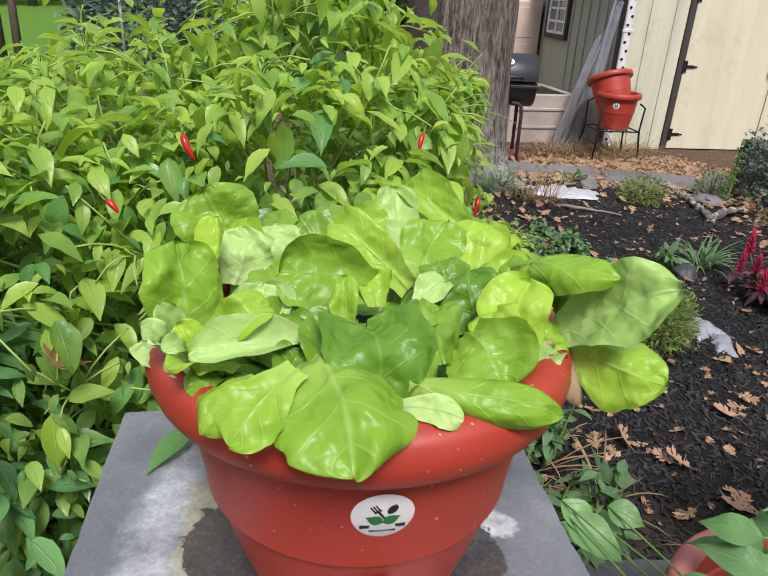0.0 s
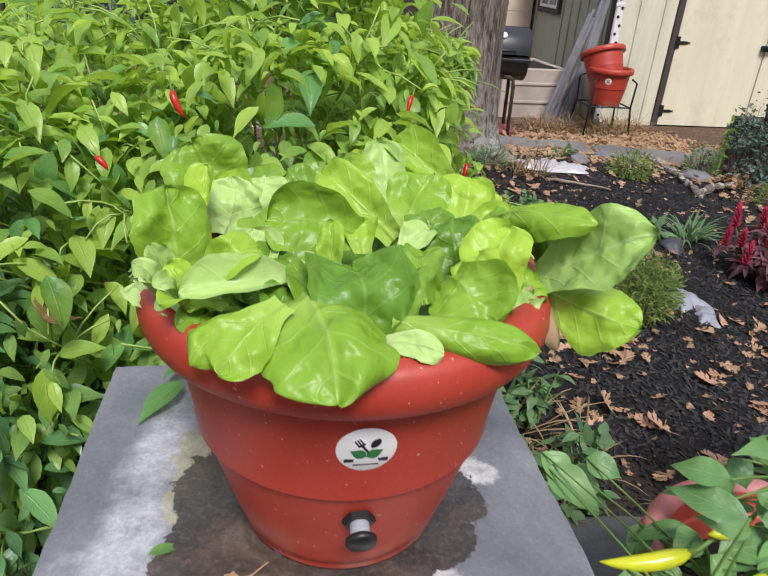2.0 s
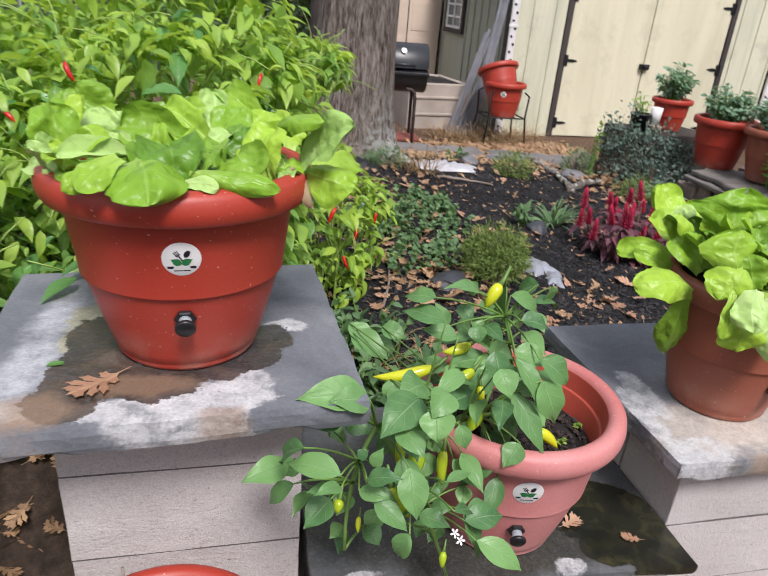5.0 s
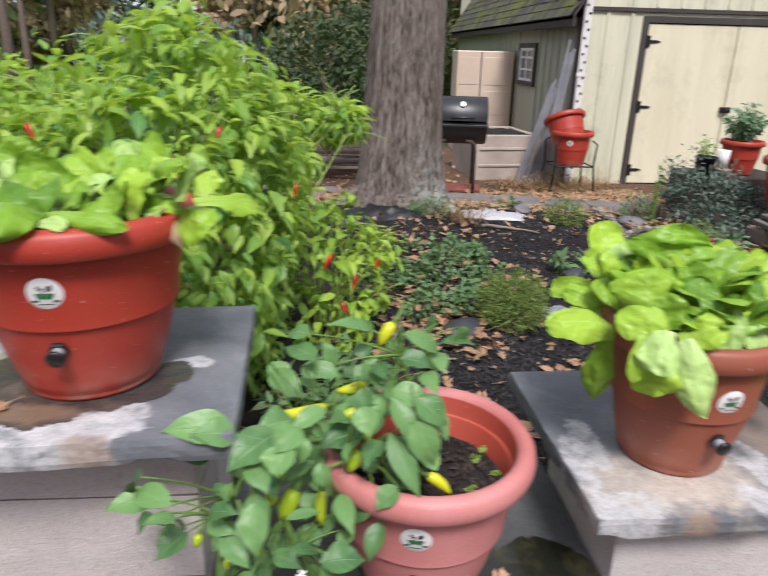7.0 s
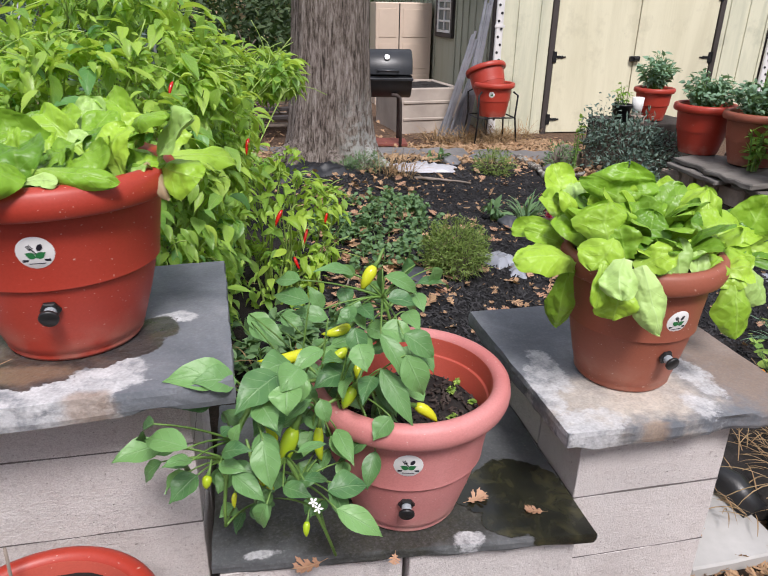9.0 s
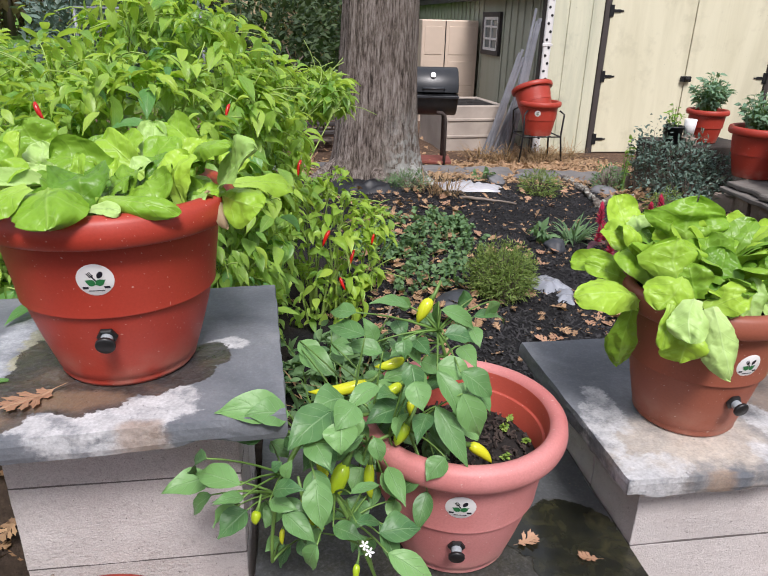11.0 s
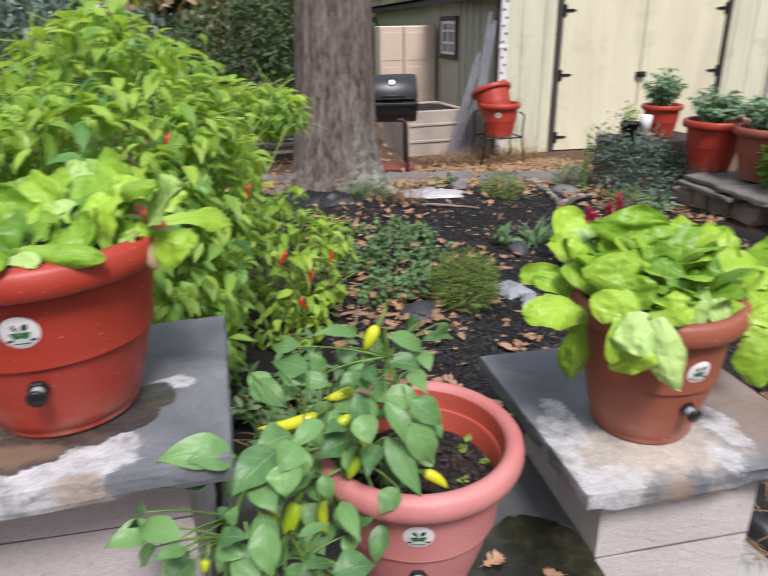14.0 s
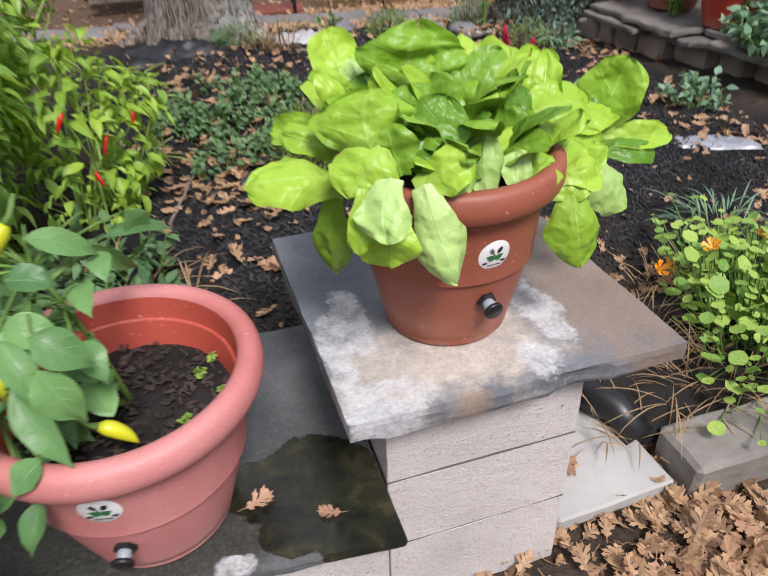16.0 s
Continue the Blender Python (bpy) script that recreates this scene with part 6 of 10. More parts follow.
leaf_part(lettuce, LETTUCE, (1.632, 0.710, 0.898), (1.797, 0.720, 0.931), 0.083, (-0.50, -0.81, 1.10), seed=1022, arch=1.12, cup=0.21, ruffle=0.06, twist=0.08, nu=24, nv=14)
leaf_part(lettuce, LETTUCE, (1.714, 0.790, 0.921), (1.761, 0.820, 1.005), 0.067, (-0.72, -0.83, 0.37), seed=1023, arch=0.62, cup=0.47, ruffle=0.05, twist=0.02, nu=24, nv=14)
leaf_part(lettuce, LETTUCE, (1.614, 0.820, 0.955), (1.711, 0.840, 1.009), 0.065, (-0.40, -0.86, 0.38), seed=1024, arch=0.88, cup=0.41, ruffle=0.05, twist=0.01, nu=24, nv=14)
leaf_part(lettuce, LETTUCE, (1.572, 0.760, 0.929), (1.590, 0.790, 1.002), 0.088, (-0.30, -0.87, 0.43), seed=1025, arch=0.88, cup=0.34, ruffle=0.06, twist=0.04, nu=24, nv=14)
leaf_part(lettuce, LETTUCE, (1.502, 0.770, 0.954), (1.492, 0.800, 1.030), 0.096, (-0.54, -0.90, 0.36), seed=1026, arch=1.12, cup=0.21, ruffle=0.06, twist=-0.03, nu=24, nv=14)
leaf_part(lettuce, LETTUCE_PALE, (1.447, 0.810, 0.949), (1.435, 0.860, 1.016), 0.054, (-0.46, -0.91, 0.64), seed=1027, arch=0.62, cup=0.34, ruffle=0.05, twist=-0.15, nu=24, nv=14)
leaf_part(lettuce, LETTUCE_DEEP, (1.631, 0.670, 0.895), (1.617, 0.700, 0.957), 0.074, (-0.55, -0.83, 0.62), seed=1028, arch=0.62, cup=0.47, ruffle=0.06, twist=-0.18, nu=24, nv=14)
leaf_part(lettuce, LETTUCE_PALE, (1.599, 0.570, 0.873), (1.604, 0.600, 0.928), 0.045, (-0.19, -0.80, 0.48), seed=1029, arch=0.62, cup=0.47, ruffle=0.06, twist=-0.22, nu=24, nv=14)
leaf_part(lettuce, LETTUCE, (1.388, 0.760, 0.889), (1.298, 0.800, 0.927), 0.053, (-0.07, -0.91, 1.01), seed=1030, arch=1.0, cup=0.21, ruffle=0.06, twist=-0.15, nu=24, nv=14)
leaf_part(lettuce, LETTUCE_DEEP, (1.782, 0.750, 0.897), (1.861, 0.760, 0.938), 0.067, (-0.82, -0.78, 0.77), seed=1031, arch=0.75, cup=0.34, ruffle=0.06, twist=-0.12, nu=24, nv=14)
leaf_part(lettuce, LETTUCE, (1.403, 0.700, 0.918), (1.361, 0.760, 0.969), 0.072, (-0.27, -0.90, 0.85), seed=1032, arch=1.0, cup=0.21, ruffle=0.06, twist=0.05, nu=24, nv=14)
leaf_part(lettuce, LETTUCE, (1.533, 0.640, 0.909), (1.555, 0.670, 0.983), 0.086, (-0.31, -0.85, 0.51), seed=1033, arch=1.0, cup=0.28, ruffle=0.06, twist=-0.17, nu=24, nv=14)
leaf_part(lettuce, LETTUCE_DEEP, (1.683, 0.680, 0.886), (1.727, 0.700, 0.927), 0.067, (-0.69, -0.80, 0.73), seed=1034, arch=0.75, cup=0.34, ruffle=0.06, twist=0.05, nu=24, nv=14)
leaf_part(lettuce, LETTUCE, (1.678, 0.600, 0.878), (1.748, 0.600, 0.877), 0.060, (-0.44, -0.76, 1.20), seed=1035, arch=1.12, cup=-0.23, ruffle=0.06, twist=-0.05, nu=24, nv=14)
leaf_part(lettuce, LETTUCE_PALE, (1.477, 0.575, 0.920), (1.499, 0.545, 0.902), 0.053, (-0.65, -0.83, 1.10), seed=1036, arch=1.12, cup=-0.23, ruffle=0.06, twist=0.15, nu=24, nv=14)
leaf_part(lettuce, LETTUCE, (1.664, 0.640, 0.855), (1.743, 0.670, 0.905), 0.096, (-0.48, -0.78, 0.98), seed=1037, arch=1.0, cup=0.21, ruffle=0.06, twist=-0.15, nu=24, nv=14)
leaf_part(lettuce, LETTUCE, (1.651, 0.600, 0.854), (1.732, 0.600, 0.884), 0.078, (-0.39, -0.77, 0.87), seed=1038, arch=1.12, cup=-0.23, ruffle=0.06, twist=-0.13, nu=24, nv=14)
leaf_part(lettuce, LETTUCE_DEEP, (1.719, 0.700, 0.853), (1.797, 0.740, 0.900), 0.101, (-0.70, -0.79, 0.86), seed=1039, arch=0.88, cup=0.34, ruffle=0.06, twist=-0.05, nu=24, nv=14)
leaf_part(lettuce, LETTUCE, (1.609, 0.580, 0.879), (1.665, 0.600, 0.913), 0.071, (-0.70, -0.79, 0.68), seed=1040, arch=1.0, cup=0.28, ruffle=0.06, twist=-0.02, nu=24, nv=14)
leaf_part(lettuce, LETTUCE, (1.706, 0.660, 0.860), (1.802, 0.660, 0.886), 0.082, (-0.48, -0.77, 0.69), seed=1041, arch=1.0, cup=0.21, ruffle=0.06, twist=0.19, nu=24, nv=14)
leaf_part(lettuce, LETTUCE, (1.441, 0.820, 0.897), (1.413, 0.930, 1.046), 0.068, (-0.175, -0.741, 0.649), seed=200, arch=0.4, cup=0.18, ruffle=0.11, nu=24, nv=14, twist=-0.36)
leaf_part(lettuce, LETTUCE, (1.527, 0.800, 0.899), (1.569, 0.860, 1.039), 0.123, (-0.260, -0.713, 0.651), seed=201, arch=0.7, cup=-0.53, ruffle=0.11, nu=24, nv=14, twist=-0.07)
leaf_part(lettuce, LETTUCE, (1.616, 0.840, 0.871), (1.639, 0.900, 1.023), 0.078, (-0.297, -0.698, 0.652), seed=202, arch=0.5, ruffle=0.11, cup=0.04, nu=24, nv=14, twist=0.21)
leaf_part(lettuce, LETTUCE_DEEP, (1.462, 0.600, 0.927), (1.511, 0.640, 1.009), 0.079, (-0.260, -0.679, 0.687), seed=204, arch=0.5, cup=0.21, ruffle=0.11, nu=24, nv=14, twist=0.0)
leaf_part(lettuce, LETTUCE, (1.436, 0.560, 0.916), (1.513, 0.540, 0.959), 0.065, (-0.260, -0.646, 0.718), seed=213, arch=0.9, cup=0.03, ruffle=0.11, nu=24, nv=14, twist=0.21)
leaf_part(lettuce, LETTUCE_PALE, (1.543, 0.560, 0.880), (1.550, 0.600, 0.963), 0.055, (-0.303, -0.632, 0.713), seed=214, arch=0.5, cup=0.22, ruffle=0.11, nu=24, nv=14, twist=-0.29)
leaf_part(lettuce, LETTUCE, (1.713, 0.740, 0.872), (1.746, 0.780, 1.007), 0.064, (-0.376, -0.648, 0.663), seed=215, arch=0.4, cup=0.27, ruffle=0.11, nu=24, nv=14, twist=0.0)
leaf_part(lettuce, LETTUCE, (1.648, 0.840, 0.907), (1.746, 0.880, 0.991), 0.074, (-0.337, -0.682, 0.649), seed=216, arch=0.6, ruffle=0.11, cup=0.09, nu=24, nv=14, twist=0.29)
leaf_part(lettuce, LETTUCE, (1.684, 0.700, 0.912), (1.846, 0.720, 0.914), 0.069, (-0.316, -0.484, 0.816), seed=222, arch=1.0, cup=-0.16, ruffle=0.11, nu=24, nv=14, twist=-0.36)
leaf_part(lettuce, LETTUCE, (1.578, 0.620, 0.895), (1.690, 0.660, 0.940), 0.071, (-0.271, -0.493, 0.826), seed=223, arch=0.9, cup=-0.12, ruffle=0.11, nu=24, nv=14, twist=-0.07)
leaf_part(lettuce, LETTUCE, (1.387, 0.740, 0.950), (1.356, 0.760, 1.028), 0.040, (-0.153, -0.735, 0.660), seed=227, ruffle=0.11, cup=-0.0, nu=24, nv=14, twist=0.29)
leaf_part(lettuce, LETTUCE, (1.653, 0.780, 0.903), (1.741, 0.840, 0.954), 0.077, (-0.215, -0.414, 0.885), seed=228, ruffle=0.11, cup=0.04, nu=24, nv=14, twist=-0.21)
leaf_part(lettuce, LETTUCE, (1.505, 0.840, 0.889), (1.507, 0.900, 1.004), 0.085, (-0.224, -0.719, 0.658), seed=230, ruffle=0.11, cup=0.13, nu=24, nv=14, twist=0.36)
leaf_part(lettuce, LETTUCE, (1.539, 0.720, 0.924), (1.580, 0.740, 0.997), 0.065, (-0.286, -0.687, 0.668), seed=231, cup=0.4, ruffle=0.11, nu=24, nv=14, twist=-0.14)
leaf_part(lettuce, LETTUCE, (1.488, 0.760, 0.943), (1.521, 0.800, 0.998), 0.071, (-0.241, -0.712, 0.659), seed=232, ruffle=0.11, cup=0.22, nu=24, nv=14, twist=0.14)
leaf_part(lettuce, LETTUCE_DEEP, (1.538, 0.620, 0.914), (1.593, 0.660, 0.981), 0.058, (-0.307, -0.657, 0.688), seed=233, ruffle=0.11, cup=0.27, nu=24, nv=14, twist=-0.36)
leaf_part(lettuce, LETTUCE_DEEP, (1.641, 0.680, 0.889), (1.666, 0.740, 0.963), 0.071, (-0.342, -0.648, 0.681), seed=234, ruffle=0.11, cup=0.32, nu=24, nv=14, twist=-0.07)
leaf_part(lettuce, LETTUCE_DEEP, (1.393, 0.660, 0.924), (1.389, 0.680, 0.990), 0.063, (-0.176, -0.703, 0.689), seed=235, ruffle=0.11, cup=0.36, nu=24, nv=14, twist=0.21)
leaf_part(lettuce, LETTUCE_DEEP, (1.741, 0.680, 0.855), (1.785, 0.720, 0.919), 0.065, (-0.397, -0.605, 0.690), seed=236, ruffle=0.11, cup=0.41, nu=24, nv=14, twist=-0.29)

# filler for this heart; two choices in three take the shade-darkened green
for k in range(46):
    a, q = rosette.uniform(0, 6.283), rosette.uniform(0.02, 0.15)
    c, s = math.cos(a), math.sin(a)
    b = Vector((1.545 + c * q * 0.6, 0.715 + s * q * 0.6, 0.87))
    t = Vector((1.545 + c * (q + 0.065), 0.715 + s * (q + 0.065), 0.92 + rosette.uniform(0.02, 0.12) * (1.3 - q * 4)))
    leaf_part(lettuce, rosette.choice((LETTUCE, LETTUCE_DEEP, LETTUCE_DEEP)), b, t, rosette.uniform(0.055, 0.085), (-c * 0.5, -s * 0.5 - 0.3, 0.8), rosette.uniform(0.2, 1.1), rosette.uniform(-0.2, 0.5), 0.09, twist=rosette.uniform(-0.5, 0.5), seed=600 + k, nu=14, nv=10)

# ---------------------------------------------------------------- banana pepper plant
pepper = thing("pepper_plant", Matrix(), "sprawling banana pepper plant with yellow-green fruit in the faded planter", "pepper plant")
leaf_part(pepper, PEPPER_LEAF, (0.566, 0.319, 0.776), (0.493, 0.379, 0.756), 0.040, (-0.06, -0.59, 1.05), seed=300, arch=0.90, cup=0.25, ruffle=0.04, twist=0.05, kind="pepper", nu=10, nv=6)
leaf_part(pepper, PEPPER_LEAF, (0.516, 0.355, 0.800), (0.490, 0.403, 0.733), 0.036, (-0.09, -0.47, 1.10), seed=341, arch=0.91, cup=0.33, ruffle=0.04, twist=-0.26, kind="pepper", nu=10, nv=6)
leaf_part(pepper, PEPPER_LEAF, (0.633, 0.487, 0.794), (0.516, 0.477, 0.801), 0.059, (-0.09, -0.63, 1.00), seed=301, arch=0.83, cup=0.25, ruffle=0.04, twist=-0.25, kind="pepper", nu=10, nv=6)
leaf_part(pepper, PEPPER_LEAF, (0.615, 0.501, 0.779), (0.535, 0.493, 0.801), 0.053, (0.17, -1.32, 1.52), seed=342, arch=0.71, cup=0.32, ruffle=0.04, twist=-0.28, kind="pepper", nu=10, nv=6)
leaf_part(pepper, PEPPER_LEAF, (0.639, 0.479, 0.790), (0.566, 0.461, 0.804), 0.055, (-0.10, -0.63, 1.00), seed=302, arch=0.84, cup=0.12, ruffle=0.04, twist=0.02, kind="pepper", nu=10, nv=6)
leaf_part(pepper, PEPPER_LEAF, (0.596, 0.502, 0.750), (0.540, 0.489, 0.734), 0.050, (-0.42, -0.90, 1.17), seed=343, arch=0.67, cup=0.24, ruffle=0.04, twist=-0.19, kind="pepper", nu=10, nv=6)
leaf_part(pepper, PEPPER_LEAF, (0.712, 0.440, 0.816), (0.636, 0.383, 0.784), 0.064, (-0.15, -0.61, 1.01), seed=303, arch=0.90, cup=0.25, ruffle=0.04, twist=-0.10, kind="pepper", nu=10, nv=6)
leaf_part(pepper, PEPPER_LEAF, (0.734, 0.486, 0.812), (0.675, 0.444, 0.814), 0.057, (-0.18, -0.80, 1.00), seed=344, arch=0.96, cup=0.18, ruffle=0.04, twist=0.11, kind="pepper", nu=10, nv=6)
leaf_part(pepper, PEPPER_LEAF, (0.723, 0.385, 0.830), (0.719, 0.352, 0.793), 0.052, (-0.19, -0.60, 1.02), seed=304, arch=1.13, cup=0.22, ruffle=0.04, twist=0.24, kind="pepper", nu=10, nv=6)
leaf_part(pepper, PEPPER_LEAF, (0.745, 0.404, 0.849), (0.712, 0.372, 0.824), 0.047, (-0.31, -1.07, 0.82), seed=345, arch=1.07, cup=0.35, ruffle=0.04, twist=-0.20, kind="pepper", nu=10, nv=6)
leaf_part(pepper, PEPPER_LEAF, (0.851, 0.450, 0.858), (0.860, 0.416, 0.820), 0.044, (-0.26, -0.60, 0.97), seed=305, arch=0.72, cup=0.28, ruffle=0.04, twist=-0.15, kind="pepper", nu=10, nv=6)
leaf_part(pepper, PEPPER_LEAF, (0.850, 0.484, 0.872), (0.860, 0.454, 0.826), 0.040, (-0.53, -0.77, 1.03), seed=346, arch=0.84, cup=0.16, ruffle=0.04, twist=0.23, kind="pepper", nu=10, nv=6)
leaf_part(pepper, PEPPER_LEAF, (0.904, 0.519, 0.847), (0.970, 0.514, 0.822), 0.043, (-0.29, -0.60, 0.95), seed=306, arch=1.09, cup=0.18, ruffle=0.04, twist=0.16, kind="pepper", nu=10, nv=6)
leaf_part(pepper, PEPPER_LEAF, (0.921, 0.546, 0.895), (0.976, 0.542, 0.878), 0.038, (0.20, -0.73, 1.74), seed=347, arch=0.95, cup=0.35, ruffle=0.04, twist=0.19, kind="pepper", nu=10, nv=6)
leaf_part(pepper, PEPPER_LEAF, (0.899, 0.488, 0.782), (0.949, 0.426, 0.689), 0.042, (-0.28, -0.57, 1.00), seed=307, arch=0.64, cup=0.26, ruffle=0.04, twist=-0.03, kind="pepper", nu=10, nv=6)
leaf_part(pepper, PEPPER_LEAF, (0.901, 0.501, 0.847), (0.939, 0.453, 0.764), 0.038, (0.03, -0.39, 0.82), seed=348, arch=0.76, cup=0.33, ruffle=0.04, twist=-0.17, kind="pepper", nu=10, nv=6)
leaf_part(pepper, PEPPER_LEAF, (0.884, 0.486, 0.767), (0.854, 0.423, 0.749), 0.036, (-0.25, -0.58, 1.00), seed=308, arch=1.08, cup=0.29, ruffle=0.04, twist=0.18, kind="pepper", nu=10, nv=6)
leaf_part(pepper, PEPPER_LEAF, (0.850, 0.496, 0.766), (0.823, 0.446, 0.745), 0.033, (-0.94, 0.14, 1.52), seed=349, arch=1.02, cup=0.28, ruffle=0.04, twist=0.07, kind="pepper", nu=10, nv=6)
leaf_part(pepper, PEPPER_LEAF, (0.911, 0.445, 0.702), (0.874, 0.423, 0.670), 0.042, (-0.26, -0.55, 1.03), seed=309, arch=0.61, cup=0.21, ruffle=0.04, twist=-0.00, kind="pepper", nu=10, nv=6)
leaf_part(pepper, PEPPER_LEAF, (0.902, 0.465, 0.666), (0.869, 0.449, 0.641), 0.038, (-0.07, -0.03, 1.12), seed=350, arch=0.90, cup=0.28, ruffle=0.04, twist=-0.07, kind="pepper", nu=10, nv=6)
leaf_part(pepper, PEPPER_LEAF, (0.940, 0.467, 0.818), (0.974, 0.457, 0.735), 0.052, (-0.30, -0.57, 0.98), seed=310, arch=1.02, cup=0.12, ruffle=0.04, twist=0.07, kind="pepper", nu=10, nv=6)
leaf_part(pepper, PEPPER_LEAF, (0.940, 0.486, 0.850), (0.995, 0.478, 0.799), 0.047, (-0.22, -0.54, 0.98), seed=351, arch=1.05, cup=0.26, ruffle=0.04, twist=0.13, kind="pepper", nu=10, nv=6)
leaf_part(pepper, PEPPER_LEAF, (0.776, 0.534, 0.906), (0.714, 0.598, 0.895), 0.038, (-0.18, -0.65, 0.92), seed=311, arch=0.70, cup=0.12, ruffle=0.04, twist=-0.02, kind="pepper", nu=10, nv=6)
leaf_part(pepper, PEPPER_LEAF, (0.763, 0.563, 0.937), (0.720, 0.608, 0.918), 0.034, (-0.34, -0.56, 1.05), seed=352, arch=0.61, cup=0.15, ruffle=0.04, twist=-0.11, kind="pepper", nu=10, nv=6)
leaf_part(pepper, PEPPER_LEAF, (0.812, 0.561, 0.857), (0.745, 0.577, 0.868), 0.033, (-0.20, -0.64, 0.94), seed=312, arch=0.68, cup=0.25, ruffle=0.04, twist=-0.12, kind="pepper", nu=10, nv=6)
leaf_part(pepper, PEPPER_LEAF, (0.805, 0.608, 0.853), (0.781, 0.623, 0.899), 0.030, (0.03, -1.10, 0.94), seed=353, arch=0.90, cup=0.23, ruffle=0.04, twist=0.16, kind="pepper", nu=10, nv=6)
leaf_part(pepper, PEPPER_LEAF, (1.003, 0.656, 0.915), (0.990, 0.704, 0.862), 0.047, (-0.29, -0.63, 0.89), seed=313, arch=1.03, cup=0.16, ruffle=0.04, twist=0.16, kind="pepper", nu=10, nv=6)
leaf_part(pepper, PEPPER_LEAF, (1.052, 0.697, 0.889), (1.063, 0.738, 0.832), 0.043, (0.15, -0.94, 0.65), seed=354, arch=0.61, cup=0.20, ruffle=0.04, twist=0.27, kind="pepper", nu=10, nv=6)
leaf_part(pepper, PEPPER_LEAF, (0.934, 0.629, 0.906), (1.009, 0.654, 0.851), 0.037, (-0.29, -0.63, 0.90), seed=314, arch=0.88, cup=0.26, ruffle=0.04, twist=0.19, kind="pepper", nu=10, nv=6)
leaf_part(pepper, PEPPER_LEAF, (0.934, 0.652, 0.914), (0.959, 0.673, 0.828), 0.033, (-0.45, -0.30, 0.84), seed=355, arch=0.97, cup=0.17, ruffle=0.04, twist=0.26, kind="pepper", nu=10, nv=6)
leaf_part(pepper, PEPPER_LEAF, (1.016, 0.686, 0.860), (1.112, 0.768, 0.799), 0.030, (-0.31, -0.62, 0.90), seed=315, arch=1.07, cup=0.15, ruffle=0.04, twist=-0.22, kind="pepper", nu=10, nv=6)
leaf_part(pepper, PEPPER_LEAF, (0.986, 0.717, 0.837), (1.034, 0.781, 0.750), 0.027, (-0.40, -0.76, 0.84), seed=356, arch=0.99, cup=0.32, ruffle=0.04, twist=0.18, kind="pepper", nu=10, nv=6)
leaf_part(pepper, PEPPER_LEAF, (0.883, 0.617, 0.851), (0.900, 0.553, 0.847), 0.032, (-0.25, -0.62, 0.93), seed=316, arch=0.72, cup=0.21, ruffle=0.04, twist=0.03, kind="pepper", nu=10, nv=6)
leaf_part(pepper, PEPPER_LEAF, (0.880, 0.636, 0.837), (0.889, 0.580, 0.812), 0.029, (-0.49, -0.59, 0.70), seed=357, arch=0.74, cup=0.19, ruffle=0.04, twist=0.12, kind="pepper", nu=10, nv=6)
leaf_part(pepper, PEPPER_LEAF, (0.979, 0.634, 0.822), (0.994, 0.563, 0.810), 0.037, (-0.29, -0.60, 0.93), seed=317, arch=0.76, cup=0.22, ruffle=0.04, twist=-0.15, kind="pepper", nu=10, nv=6)
leaf_part(pepper, PEPPER_LEAF, (1.006, 0.667, 0.848), (1.014, 0.617, 0.825), 0.033, (-0.25, -0.74, 1.58), seed=358, arch=0.87, cup=0.19, ruffle=0.04, twist=-0.12, kind="pepper", nu=10, nv=6)
leaf_part(pepper, PEPPER_LEAF, (0.854, 0.584, 0.868), (0.854, 0.562, 0.840), 0.033, (-0.24, -0.63, 0.93), seed=318, arch=0.96, cup=0.21, ruffle=0.04, twist=0.19, kind="pepper", nu=10, nv=6)
leaf_part(pepper, PEPPER_LEAF, (0.861, 0.624, 0.856), (0.883, 0.605, 0.833), 0.030, (0.06, -0.51, 0.83), seed=359, arch=0.98, cup=0.32, ruffle=0.04, twist=-0.18, kind="pepper", nu=10, nv=6)
leaf_part(pepper, PEPPER_LEAF, (0.812, 0.468, 0.673), (0.835, 0.401, 0.636), 0.034, (-0.22, -0.56, 1.05), seed=319, arch=0.65, cup=0.26, ruffle=0.04, twist=-0.13, kind="pepper", nu=10, nv=6)
leaf_part(pepper, PEPPER_LEAF, (0.803, 0.481, 0.649), (0.839, 0.423, 0.624), 0.030, (-0.15, -0.99, 0.59), seed=360, arch=0.66, cup=0.23, ruffle=0.04, twist=-0.21, kind="pepper", nu=10, nv=6)
leaf_part(pepper, PEPPER_LEAF, (0.779, 0.420, 0.773), (0.790, 0.404, 0.733), 0.029, (-0.21, -0.58, 1.02), seed=320, arch=0.92, cup=0.28, ruffle=0.04, twist=0.20, kind="pepper", nu=10, nv=6)
leaf_part(pepper, PEPPER_LEAF, (0.758, 0.451, 0.801), (0.744, 0.437, 0.756), 0.026, (0.07, -0.87, 1.17), seed=361, arch=1.03, cup=0.13, ruffle=0.04, twist=-0.23, kind="pepper", nu=10, nv=6)
leaf_part(pepper, PEPPER_LEAF, (0.678, 0.351, 0.751), (0.686, 0.310, 0.683), 0.048, (-0.16, -0.56, 1.07), seed=321, arch=0.63, cup=0.17, ruffle=0.04, twist=0.11, kind="pepper", nu=10, nv=6)
